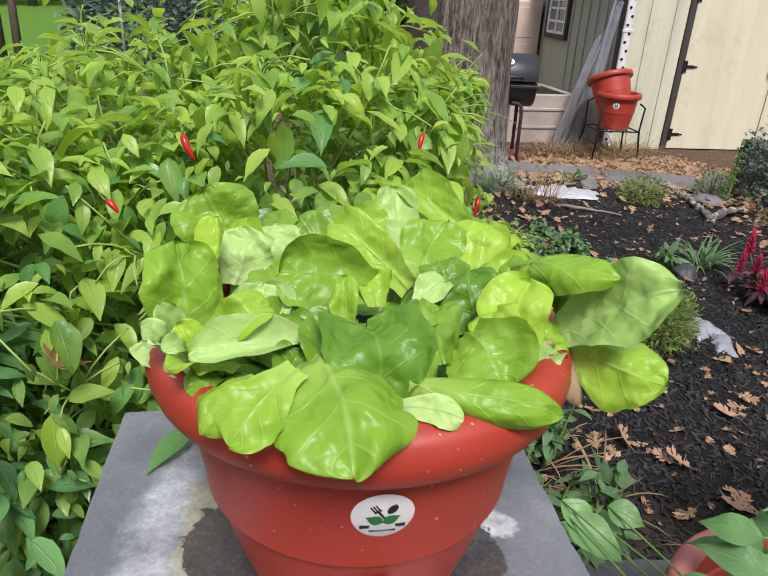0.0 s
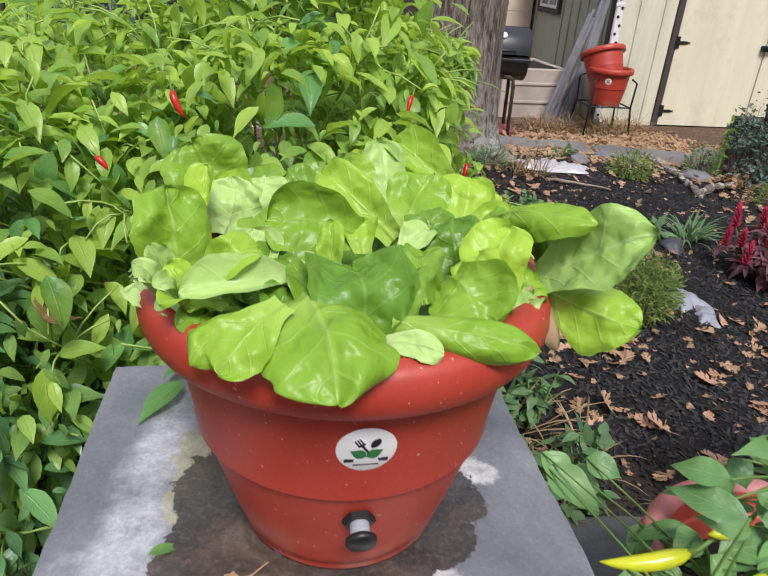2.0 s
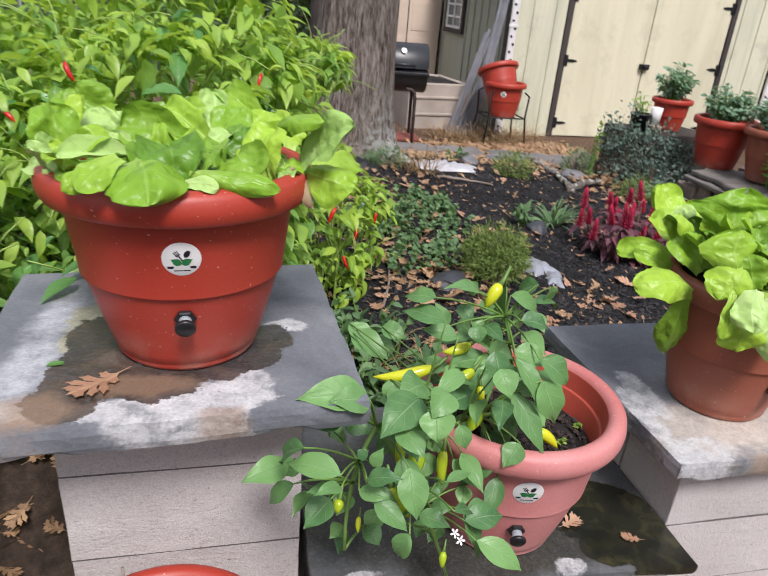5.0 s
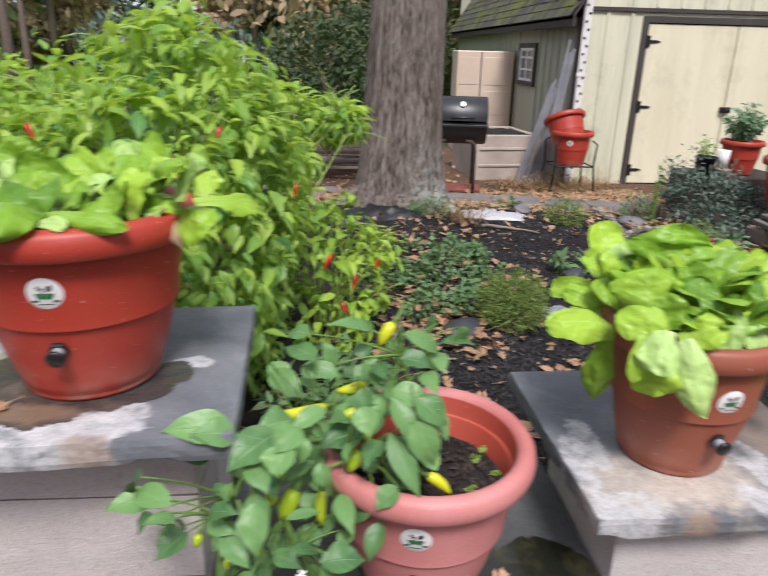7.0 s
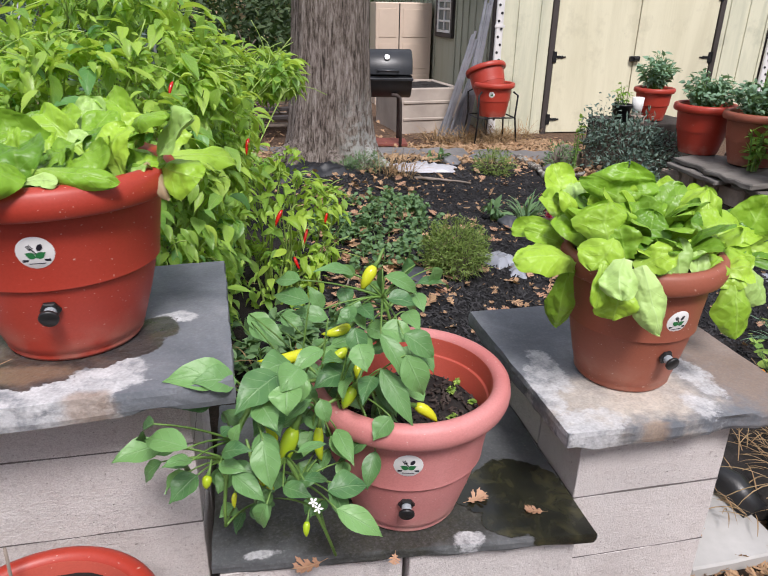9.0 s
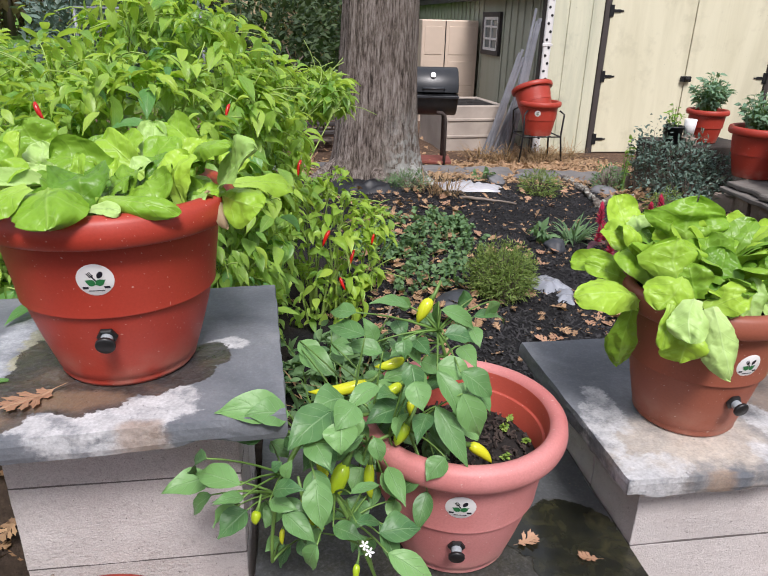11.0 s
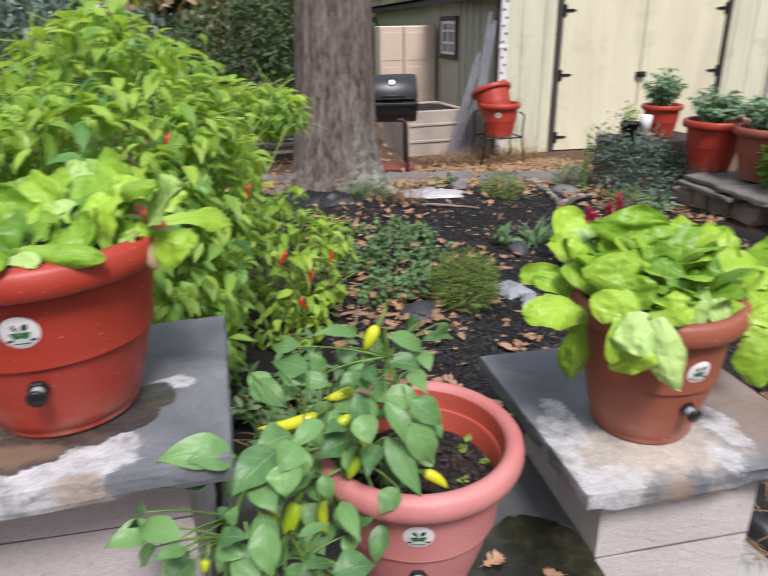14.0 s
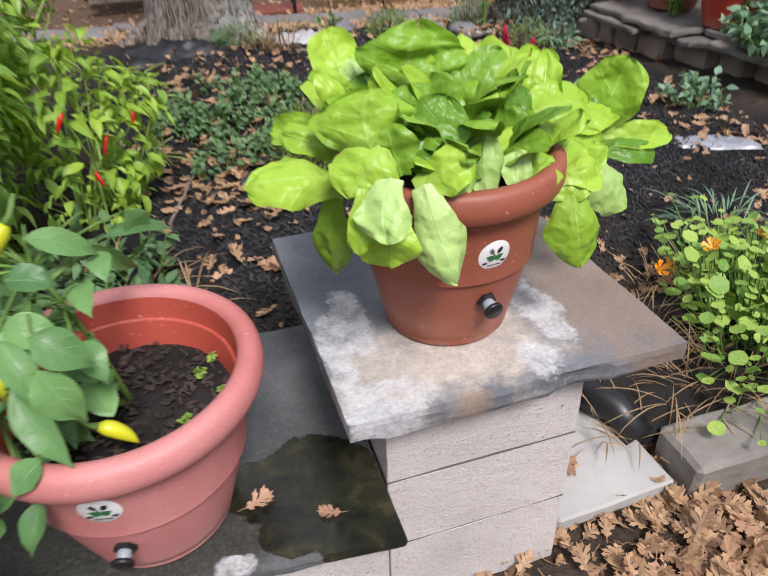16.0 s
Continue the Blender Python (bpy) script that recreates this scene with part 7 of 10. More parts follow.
leaf_part(pepper, PEPPER_LEAF, (0.676, 0.388, 0.741), (0.691, 0.356, 0.678), 0.043, (-0.22, -0.63, 1.41), seed=362, arch=1.02, cup=0.34, ruffle=0.04, twist=0.16, kind="pepper", nu=10, nv=6)
leaf_part(pepper, PEPPER_LEAF, (0.626, 0.347, 0.694), (0.675, 0.313, 0.658), 0.035, (-0.14, -0.55, 1.09), seed=322, arch=0.71, cup=0.21, ruffle=0.04, twist=-0.04, kind="pepper", nu=10, nv=6)
leaf_part(pepper, PEPPER_LEAF, (0.621, 0.371, 0.694), (0.667, 0.344, 0.672), 0.032, (0.05, -0.72, 1.10), seed=363, arch=1.05, cup=0.29, ruffle=0.04, twist=-0.19, kind="pepper", nu=10, nv=6)
leaf_part(pepper, PEPPER_LEAF, (0.566, 0.389, 0.667), (0.521, 0.361, 0.637), 0.044, (-0.07, -0.56, 1.09), seed=323, arch=0.88, cup=0.29, ruffle=0.04, twist=0.13, kind="pepper", nu=10, nv=6)
leaf_part(pepper, PEPPER_LEAF, (0.546, 0.426, 0.646), (0.508, 0.406, 0.620), 0.039, (-0.46, -0.03, 0.99), seed=364, arch=0.92, cup=0.35, ruffle=0.04, twist=0.21, kind="pepper", nu=10, nv=6)
leaf_part(pepper, PEPPER_LEAF, (0.569, 0.326, 0.747), (0.524, 0.302, 0.755), 0.022, (-0.08, -0.58, 1.07), seed=324, arch=1.13, cup=0.25, ruffle=0.04, twist=0.25, kind="pepper", nu=10, nv=6)
leaf_part(pepper, PEPPER_LEAF, (0.556, 0.366, 0.715), (0.519, 0.343, 0.727), 0.019, (-0.17, -0.88, 0.75), seed=365, arch=0.99, cup=0.33, ruffle=0.04, twist=0.02, kind="pepper", nu=10, nv=6)
leaf_part(pepper, PEPPER_LEAF, (0.613, 0.350, 0.735), (0.662, 0.324, 0.753), 0.030, (-0.13, -0.58, 1.06), seed=325, arch=1.08, cup=0.22, ruffle=0.04, twist=-0.11, kind="pepper", nu=10, nv=6)
leaf_part(pepper, PEPPER_LEAF, (0.605, 0.365, 0.702), (0.650, 0.342, 0.700), 0.027, (-0.75, -0.32, 0.79), seed=366, arch=0.85, cup=0.25, ruffle=0.04, twist=-0.20, kind="pepper", nu=10, nv=6)
leaf_part(pepper, PEPPER_LEAF, (0.780, 0.341, 0.640), (0.853, 0.354, 0.629), 0.044, (-0.23, -0.53, 1.08), seed=326, arch=0.77, cup=0.21, ruffle=0.04, twist=0.13, kind="pepper", nu=10, nv=6)
leaf_part(pepper, PEPPER_LEAF, (0.789, 0.359, 0.642), (0.845, 0.368, 0.621), 0.040, (-0.47, -0.34, 1.13), seed=367, arch=0.76, cup=0.30, ruffle=0.04, twist=-0.14, kind="pepper", nu=10, nv=6)
leaf_part(pepper, PEPPER_LEAF, (0.790, 0.309, 0.628), (0.863, 0.281, 0.581), 0.040, (-0.24, -0.50, 1.11), seed=327, arch=0.83, cup=0.27, ruffle=0.04, twist=0.12, kind="pepper", nu=10, nv=6)
leaf_part(pepper, PEPPER_LEAF, (0.783, 0.358, 0.644), (0.811, 0.332, 0.557), 0.036, (0.01, -0.14, 1.27), seed=368, arch=0.70, cup=0.19, ruffle=0.04, twist=-0.08, kind="pepper", nu=10, nv=6)
leaf_part(pepper, PEPPER_LEAF, (0.706, 0.357, 0.647), (0.752, 0.331, 0.638), 0.031, (-0.18, -0.54, 1.09), seed=328, arch=1.00, cup=0.22, ruffle=0.04, twist=-0.19, kind="pepper", nu=10, nv=6)
leaf_part(pepper, PEPPER_LEAF, (0.736, 0.387, 0.631), (0.765, 0.368, 0.639), 0.028, (-0.43, -0.69, 1.17), seed=369, arch=0.77, cup=0.22, ruffle=0.04, twist=0.20, kind="pepper", nu=10, nv=6)
leaf_part(pepper, PEPPER_LEAF, (0.737, 0.292, 0.711), (0.779, 0.326, 0.668), 0.021, (-0.21, -0.54, 1.08), seed=329, arch=1.08, cup=0.17, ruffle=0.04, twist=-0.21, kind="pepper", nu=10, nv=6)
leaf_part(pepper, PEPPER_LEAF, (0.731, 0.324, 0.740), (0.784, 0.354, 0.727), 0.019, (0.02, -0.27, 1.32), seed=370, arch=0.63, cup=0.21, ruffle=0.04, twist=0.07, kind="pepper", nu=10, nv=6)
leaf_part(pepper, PEPPER_LEAF, (0.676, 0.410, 0.787), (0.702, 0.354, 0.763), 0.046, (-0.16, -0.59, 1.03), seed=330, arch=0.95, cup=0.19, ruffle=0.04, twist=0.08, kind="pepper", nu=10, nv=6)
leaf_part(pepper, PEPPER_LEAF, (0.686, 0.436, 0.750), (0.707, 0.395, 0.722), 0.041, (0.31, -0.56, 0.80), seed=371, arch=0.95, cup=0.29, ruffle=0.04, twist=0.11, kind="pepper", nu=10, nv=6)
leaf_part(pepper, PEPPER_LEAF, (0.629, 0.381, 0.733), (0.644, 0.384, 0.766), 0.023, (-0.13, -0.59, 1.05), seed=331, arch=0.76, cup=0.29, ruffle=0.04, twist=0.14, kind="pepper", nu=10, nv=6)
leaf_part(pepper, PEPPER_LEAF, (0.610, 0.406, 0.730), (0.627, 0.409, 0.744), 0.021, (-0.34, -0.62, 1.13), seed=372, arch=0.76, cup=0.18, ruffle=0.04, twist=-0.06, kind="pepper", nu=10, nv=6)
leaf_part(pepper, PEPPER_LEAF, (0.678, 0.310, 0.656), (0.668, 0.324, 0.598), 0.034, (-0.15, -0.53, 1.11), seed=332, arch=1.07, cup=0.19, ruffle=0.04, twist=0.03, kind="pepper", nu=10, nv=6)
leaf_part(pepper, PEPPER_LEAF, (0.682, 0.344, 0.666), (0.661, 0.354, 0.617), 0.031, (-0.36, 0.05, 1.65), seed=373, arch=0.92, cup=0.13, ruffle=0.04, twist=0.04, kind="pepper", nu=10, nv=6)
leaf_part(pepper, PEPPER_LEAF, (0.508, 0.410, 0.687), (0.471, 0.438, 0.623), 0.032, (-0.03, -0.58, 1.08), seed=333, arch=0.74, cup=0.20, ruffle=0.04, twist=-0.04, kind="pepper", nu=10, nv=6)
leaf_part(pepper, PEPPER_LEAF, (0.521, 0.427, 0.674), (0.545, 0.447, 0.615), 0.029, (-0.08, 0.02, 1.05), seed=374, arch=0.64, cup=0.20, ruffle=0.04, twist=-0.20, kind="pepper", nu=10, nv=6)
leaf_part(pepper, PEPPER_LEAF, (0.665, 0.805, 0.742), (0.739, 0.745, 0.700), 0.057, (-0.13, -0.65, 0.96), seed=334, arch=0.62, cup=0.26, ruffle=0.04, twist=-0.20, kind="pepper", nu=10, nv=6)
leaf_part(pepper, PEPPER_LEAF, (0.663, 0.826, 0.752), (0.711, 0.781, 0.699), 0.051, (-0.04, -0.35, 1.10), seed=375, arch=0.75, cup=0.31, ruffle=0.04, twist=-0.13, kind="pepper", nu=10, nv=6)
leaf_part(pepper, PEPPER_LEAF, (0.503, 0.455, 0.686), (0.426, 0.425, 0.684), 0.045, (-0.02, -0.59, 1.06), seed=335, arch=0.85, cup=0.18, ruffle=0.04, twist=-0.13, kind="pepper", nu=10, nv=6)
leaf_part(pepper, PEPPER_LEAF, (0.522, 0.469, 0.668), (0.462, 0.444, 0.686), 0.040, (0.33, -0.24, 0.82), seed=376, arch=0.68, cup=0.24, ruffle=0.04, twist=-0.06, kind="pepper", nu=10, nv=6)
leaf_part(pepper, PEPPER_LEAF, (0.872, 0.635, 0.913), (0.790, 0.605, 0.935), 0.028, (-0.22, -0.65, 0.89), seed=336, arch=1.00, cup=0.23, ruffle=0.04, twist=0.23, kind="pepper", nu=10, nv=6)
leaf_part(pepper, PEPPER_LEAF, (0.879, 0.660, 0.900), (0.834, 0.637, 0.933), 0.026, (-0.32, -0.63, 0.48), seed=377, arch=0.73, cup=0.12, ruffle=0.04, twist=-0.16, kind="pepper", nu=10, nv=6)
leaf_part(pepper, PEPPER_LEAF, (0.849, 0.535, 0.752), (0.774, 0.505, 0.740), 0.050, (-0.21, -0.60, 1.00), seed=337, arch=1.12, cup=0.20, ruffle=0.04, twist=-0.15, kind="pepper", nu=10, nv=6)
leaf_part(pepper, PEPPER_LEAF, (0.890, 0.572, 0.775), (0.847, 0.551, 0.727), 0.045, (0.07, -0.85, 1.16), seed=378, arch=0.84, cup=0.34, ruffle=0.04, twist=0.24, kind="pepper", nu=10, nv=6)
leaf_part(pepper, PEPPER_LEAF, (0.788, 0.565, 0.748), (0.831, 0.535, 0.738), 0.036, (-0.21, -0.61, 0.99), seed=338, arch=0.81, cup=0.27, ruffle=0.04, twist=0.22, kind="pepper", nu=10, nv=6)
leaf_part(pepper, PEPPER_LEAF, (0.809, 0.599, 0.774), (0.838, 0.577, 0.747), 0.032, (-0.29, -0.65, 0.85), seed=379, arch=0.87, cup=0.32, ruffle=0.04, twist=0.02, kind="pepper", nu=10, nv=6)
leaf_part(pepper, PEPPER_LEAF, (0.652, 0.485, 0.506), (0.674, 0.455, 0.482), 0.037, (-0.12, -0.54, 1.11), seed=339, arch=0.90, cup=0.26, ruffle=0.04, twist=0.16, kind="pepper", nu=10, nv=6)
leaf_part(pepper, PEPPER_LEAF, (0.658, 0.516, 0.480), (0.674, 0.492, 0.447), 0.034, (0.07, -0.48, 1.06), seed=380, arch=1.05, cup=0.34, ruffle=0.04, twist=0.08, kind="pepper", nu=10, nv=6)
leaf_part(pepper, PEPPER_LEAF, (0.734, 0.815, 0.747), (0.782, 0.785, 0.731), 0.042, (-0.16, -0.65, 0.94), seed=340, arch=0.82, cup=0.13, ruffle=0.04, twist=0.14, kind="pepper", nu=10, nv=6)
leaf_part(pepper, PEPPER_LEAF, (0.725, 0.837, 0.703), (0.767, 0.812, 0.689), 0.038, (0.06, -0.33, 0.96), seed=381, arch=1.05, cup=0.28, ruffle=0.04, twist=-0.28, kind="pepper", nu=10, nv=6)
leaf_part(pepper, PEPPER_LEAF, (0.828, 0.465, 0.598), (0.814, 0.435, 0.576), 0.030, (-0.21, -0.54, 1.07), seed=341, arch=0.74, cup=0.13, ruffle=0.04, twist=0.09, kind="pepper", nu=10, nv=6)
leaf_part(pepper, PEPPER_LEAF, (0.800, 0.502, 0.603), (0.784, 0.474, 0.572), 0.027, (-0.58, -0.83, 0.90), seed=382, arch=0.86, cup=0.14, ruffle=0.04, twist=0.12, kind="pepper", nu=10, nv=6)
leaf_part(pepper, PEPPER_LEAF, (0.615, 0.485, 0.588), (0.589, 0.455, 0.566), 0.039, (-0.09, -0.56, 1.09), seed=342, arch=0.81, cup=0.29, ruffle=0.04, twist=0.12, kind="pepper", nu=10, nv=6)
leaf_part(pepper, PEPPER_LEAF, (0.590, 0.501, 0.590), (0.589, 0.480, 0.554), 0.035, (0.38, -0.33, 0.95), seed=383, arch=0.70, cup=0.16, ruffle=0.04, twist=-0.12, kind="pepper", nu=10, nv=6)
leaf_part(pepper, PEPPER_LEAF, (0.758, 0.475, 0.592), (0.776, 0.445, 0.578), 0.031, (-0.18, -0.55, 1.07), seed=343, arch=0.66, cup=0.23, ruffle=0.04, twist=-0.18, kind="pepper", nu=10, nv=6)
leaf_part(pepper, PEPPER_LEAF, (0.741, 0.519, 0.562), (0.758, 0.493, 0.539), 0.028, (0.20, -0.68, 0.97), seed=384, arch=0.82, cup=0.19, ruffle=0.04, twist=-0.25, kind="pepper", nu=10, nv=6)
leaf_part(pepper, PEPPER_LEAF, (0.628, 0.615, 0.649), (0.675, 0.585, 0.639), 0.047, (-0.12, -0.61, 1.03), seed=344, arch=1.06, cup=0.14, ruffle=0.04, twist=0.12, kind="pepper", nu=10, nv=6)
leaf_part(pepper, PEPPER_LEAF, (0.597, 0.649, 0.614), (0.633, 0.625, 0.586), 0.042, (0.44, -0.58, 1.01), seed=385, arch=0.84, cup=0.15, ruffle=0.04, twist=-0.17, kind="pepper", nu=10, nv=6)
leaf_part(pepper, PEPPER_LEAF, (0.771, 0.515, 0.639), (0.751, 0.485, 0.604), 0.040, (-0.18, -0.57, 1.05), seed=345, arch=1.14, cup=0.22, ruffle=0.04, twist=-0.11, kind="pepper", nu=10, nv=6)
leaf_part(pepper, PEPPER_LEAF, (0.768, 0.544, 0.616), (0.741, 0.523, 0.595), 0.036, (-0.09, -0.83, 1.17), seed=386, arch=1.14, cup=0.23, ruffle=0.04, twist=0.07, kind="pepper", nu=10, nv=6)
leaf_part(pepper, PEPPER_LEAF, (0.807, 0.575, 0.673), (0.804, 0.545, 0.635), 0.041, (-0.20, -0.59, 1.02), seed=346, arch=1.03, cup=0.23, ruffle=0.04, twist=-0.13, kind="pepper", nu=10, nv=6)
leaf_part(pepper, PEPPER_LEAF, (0.790, 0.622, 0.692), (0.784, 0.601, 0.654), 0.037, (-0.23, -0.33, 0.76), seed=387, arch=0.83, cup=0.29, ruffle=0.04, twist=0.22, kind="pepper", nu=10, nv=6)
leaf_part(pepper, PEPPER_LEAF, (0.897, 0.615, 0.803), (0.940, 0.585, 0.791), 0.040, (-0.26, -0.61, 0.95), seed=347, arch=0.66, cup=0.30, ruffle=0.04, twist=0.11, kind="pepper", nu=10, nv=6)
leaf_part(pepper, PEPPER_LEAF, (0.927, 0.657, 0.777), (0.961, 0.631, 0.748), 0.036, (-0.56, -0.36, 0.86), seed=388, arch=0.95, cup=0.19, ruffle=0.04, twist=-0.19, kind="pepper", nu=10, nv=6)
leaf_part(pepper, PEPPER_LEAF, (0.855, 0.635, 0.773), (0.888, 0.605, 0.751), 0.041, (-0.23, -0.61, 0.96), seed=348, arch=0.61, cup=0.28, ruffle=0.04, twist=-0.11, kind="pepper", nu=10, nv=6)
leaf_part(pepper, PEPPER_LEAF, (0.876, 0.658, 0.753), (0.904, 0.630, 0.718), 0.037, (-0.85, -0.40, 1.46), seed=389, arch=0.85, cup=0.26, ruffle=0.04, twist=-0.10, kind="pepper", nu=10, nv=6)
leaf_part(pepper, PEPPER_LEAF, (0.893, 0.595, 0.757), (0.859, 0.565, 0.718), 0.042, (-0.24, -0.60, 0.98), seed=349, arch=0.77, cup=0.16, ruffle=0.04, twist=0.21, kind="pepper", nu=10, nv=6)
leaf_part(pepper, PEPPER_LEAF, (0.900, 0.628, 0.767), (0.858, 0.603, 0.746), 0.038, (-0.14, -0.53, 0.98), seed=390, arch=0.84, cup=0.30, ruffle=0.04, twist=0.21, kind="pepper", nu=10, nv=6)
leaf_part(pepper, PEPPER_LEAF, (0.828, 0.655, 0.752), (0.778, 0.625, 0.740), 0.042, (-0.20, -0.62, 0.97), seed=350, arch=0.87, cup=0.16, ruffle=0.04, twist=-0.12, kind="pepper", nu=10, nv=6)
leaf_part(pepper, PEPPER_LEAF, (0.792, 0.705, 0.716), (0.764, 0.681, 0.674), 0.037, (-0.43, -0.30, 0.58), seed=391, arch=0.68, cup=0.34, ruffle=0.04, twist=0.25, kind="pepper", nu=10, nv=6)
leaf_part(pepper, PEPPER_LEAF, (0.976, 0.615, 0.744), (0.962, 0.585, 0.704), 0.037, (-0.28, -0.59, 0.97), seed=351, arch=0.97, cup=0.13, ruffle=0.04, twist=-0.08, kind="pepper", nu=10, nv=6)
leaf_part(pepper, PEPPER_LEAF, (0.946, 0.663, 0.759), (0.929, 0.641, 0.721), 0.034, (-0.38, 0.19, 0.82), seed=392, arch=0.96, cup=0.18, ruffle=0.04, twist=-0.05, kind="pepper", nu=10, nv=6)
leaf_part(pepper, PEPPER_LEAF, (0.724, 0.575, 0.742), (0.696, 0.545, 0.715), 0.045, (-0.15, -0.61, 1.00), seed=352, arch=1.05, cup=0.12, ruffle=0.04, twist=-0.14, kind="pepper", nu=10, nv=6)
leaf_part(pepper, PEPPER_LEAF, (0.706, 0.610, 0.743), (0.713, 0.588, 0.703), 0.040, (-0.15, -0.50, 1.38), seed=393, arch=1.02, cup=0.22, ruffle=0.04, twist=0.16, kind="pepper", nu=10, nv=6)
leaf_part(pepper, PEPPER_LEAF, (0.855, 0.675, 0.867), (0.867, 0.645, 0.839), 0.034, (-0.23, -0.64, 0.92), seed=353, arch=1.07, cup=0.22, ruffle=0.04, twist=-0.02, kind="pepper", nu=10, nv=6)
leaf_part(pepper, PEPPER_LEAF, (0.878, 0.706, 0.822), (0.875, 0.679, 0.783), 0.030, (-0.87, -0.73, 0.79), seed=394, arch=0.63, cup=0.21, ruffle=0.04, twist=-0.08, kind="pepper", nu=10, nv=6)
leaf_part(pepper, PEPPER_LEAF, (0.927, 0.675, 0.857), (0.938, 0.645, 0.834), 0.036, (-0.26, -0.63, 0.91), seed=354, arch=0.83, cup=0.19, ruffle=0.04, twist=-0.16, kind="pepper", nu=10, nv=6)
leaf_part(pepper, PEPPER_LEAF, (0.921, 0.724, 0.853), (0.941, 0.697, 0.828), 0.032, (-0.70, -1.13, 1.09), seed=395, arch=0.94, cup=0.33, ruffle=0.04, twist=-0.10, kind="pepper", nu=10, nv=6)
leaf_part(pepper, PEPPER_LEAF, (0.682, 0.515, 0.510), (0.654, 0.485, 0.486), 0.040, (-0.12, -0.55, 1.10), seed=355, arch=0.65, cup=0.29, ruffle=0.04, twist=-0.01, kind="pepper", nu=10, nv=6)
leaf_part(pepper, PEPPER_LEAF, (0.686, 0.536, 0.469), (0.654, 0.509, 0.467), 0.036, (-0.04, -0.66, 1.10), seed=396, arch=0.79, cup=0.32, ruffle=0.04, twist=-0.06, kind="pepper", nu=10, nv=6)
leaf_part(pepper, PEPPER_LEAF, (0.785, 0.455, 0.519), (0.755, 0.425, 0.508), 0.033, (-0.18, -0.53, 1.10), seed=356, arch=1.14, cup=0.18, ruffle=0.04, twist=0.09, kind="pepper", nu=10, nv=6)
leaf_part(pepper, PEPPER_LEAF, (0.773, 0.498, 0.489), (0.749, 0.475, 0.470), 0.030, (-0.26, -0.24, 0.91), seed=397, arch=1.06, cup=0.14, ruffle=0.04, twist=0.09, kind="pepper", nu=10, nv=6)
leaf_part(pepper, PEPPER_LEAF, (0.616, 0.515, 0.480), (0.584, 0.485, 0.483), 0.036, (-0.09, -0.55, 1.11), seed=357, arch=0.65, cup=0.16, ruffle=0.04, twist=-0.04, kind="pepper", nu=10, nv=6)
leaf_part(pepper, PEPPER_LEAF, (0.630, 0.547, 0.436), (0.611, 0.520, 0.402), 0.033, (-0.87, -0.32, 1.63), seed=398, arch=0.72, cup=0.22, ruffle=0.04, twist=-0.02, kind="pepper", nu=10, nv=6)
leaf_part(pepper, PEPPER_LEAF, (0.707, 0.495, 0.567), (0.687, 0.465, 0.544), 0.035, (-0.14, -0.55, 1.08), seed=358, arch=0.80, cup=0.20, ruffle=0.04, twist=-0.00, kind="pepper", nu=10, nv=6)
leaf_part(pepper, PEPPER_LEAF, (0.710, 0.517, 0.545), (0.690, 0.493, 0.520), 0.032, (-0.30, -0.17, 1.14), seed=399, arch=1.03, cup=0.19, ruffle=0.04, twist=0.09, kind="pepper", nu=10, nv=6)
leaf_part(pepper, PEPPER_LEAF, (0.735, 0.553, 0.738), (0.791, 0.536, 0.676), 0.041, (0, -0.3, 1), seed=700, arch=0.50, cup=0.33, ruffle=0.04, twist=-0.25, kind="pepper", nu=10, nv=6)
leaf_part(pepper, PEPPER_LEAF, (0.914, 0.553, 0.734), (0.928, 0.521, 0.680), 0.045, (0, -0.3, 1), seed=701, arch=0.96, cup=0.36, ruffle=0.04, twist=0.08, kind="pepper", nu=10, nv=6)
leaf_part(pepper, PEPPER_LEAF, (0.861, 0.573, 0.744), (0.796, 0.590, 0.683), 0.030, (0, -0.3, 1), seed=702, arch=1.18, cup=0.17, ruffle=0.04, twist=0.01, kind="pepper", nu=10, nv=6)
leaf_part(pepper, PEPPER_LEAF, (0.608, 0.600, 0.679), (0.553, 0.608, 0.666), 0.032, (0, -0.3, 1), seed=703, arch=0.94, cup=0.42, ruffle=0.04, twist=0.17, kind="pepper", nu=10, nv=6)
leaf_part(pepper, PEPPER_LEAF, (0.801, 0.647, 0.690), (0.770, 0.623, 0.658), 0.031, (0, -0.3, 1), seed=704, arch=0.74, cup=0.35, ruffle=0.04, twist=-0.27, kind="pepper", nu=10, nv=6)
leaf_part(pepper, PEPPER_LEAF, (0.760, 0.636, 0.713), (0.803, 0.602, 0.690), 0.040, (0, -0.3, 1), seed=705, arch=0.93, cup=0.19, ruffle=0.04, twist=0.31, kind="pepper", nu=10, nv=6)
leaf_part(pepper, PEPPER_LEAF, (0.769, 0.480, 0.735), (0.706, 0.456, 0.693), 0.031, (0, -0.3, 1), seed=706, arch=0.61, cup=0.29, ruffle=0.04, twist=0.39, kind="pepper", nu=10, nv=6)
leaf_part(pepper, PEPPER_LEAF, (0.790, 0.460, 0.847), (0.733, 0.426, 0.822), 0.033, (0, -0.3, 1), seed=707, arch=1.02, cup=0.32, ruffle=0.04, twist=-0.34, kind="pepper", nu=10, nv=6)
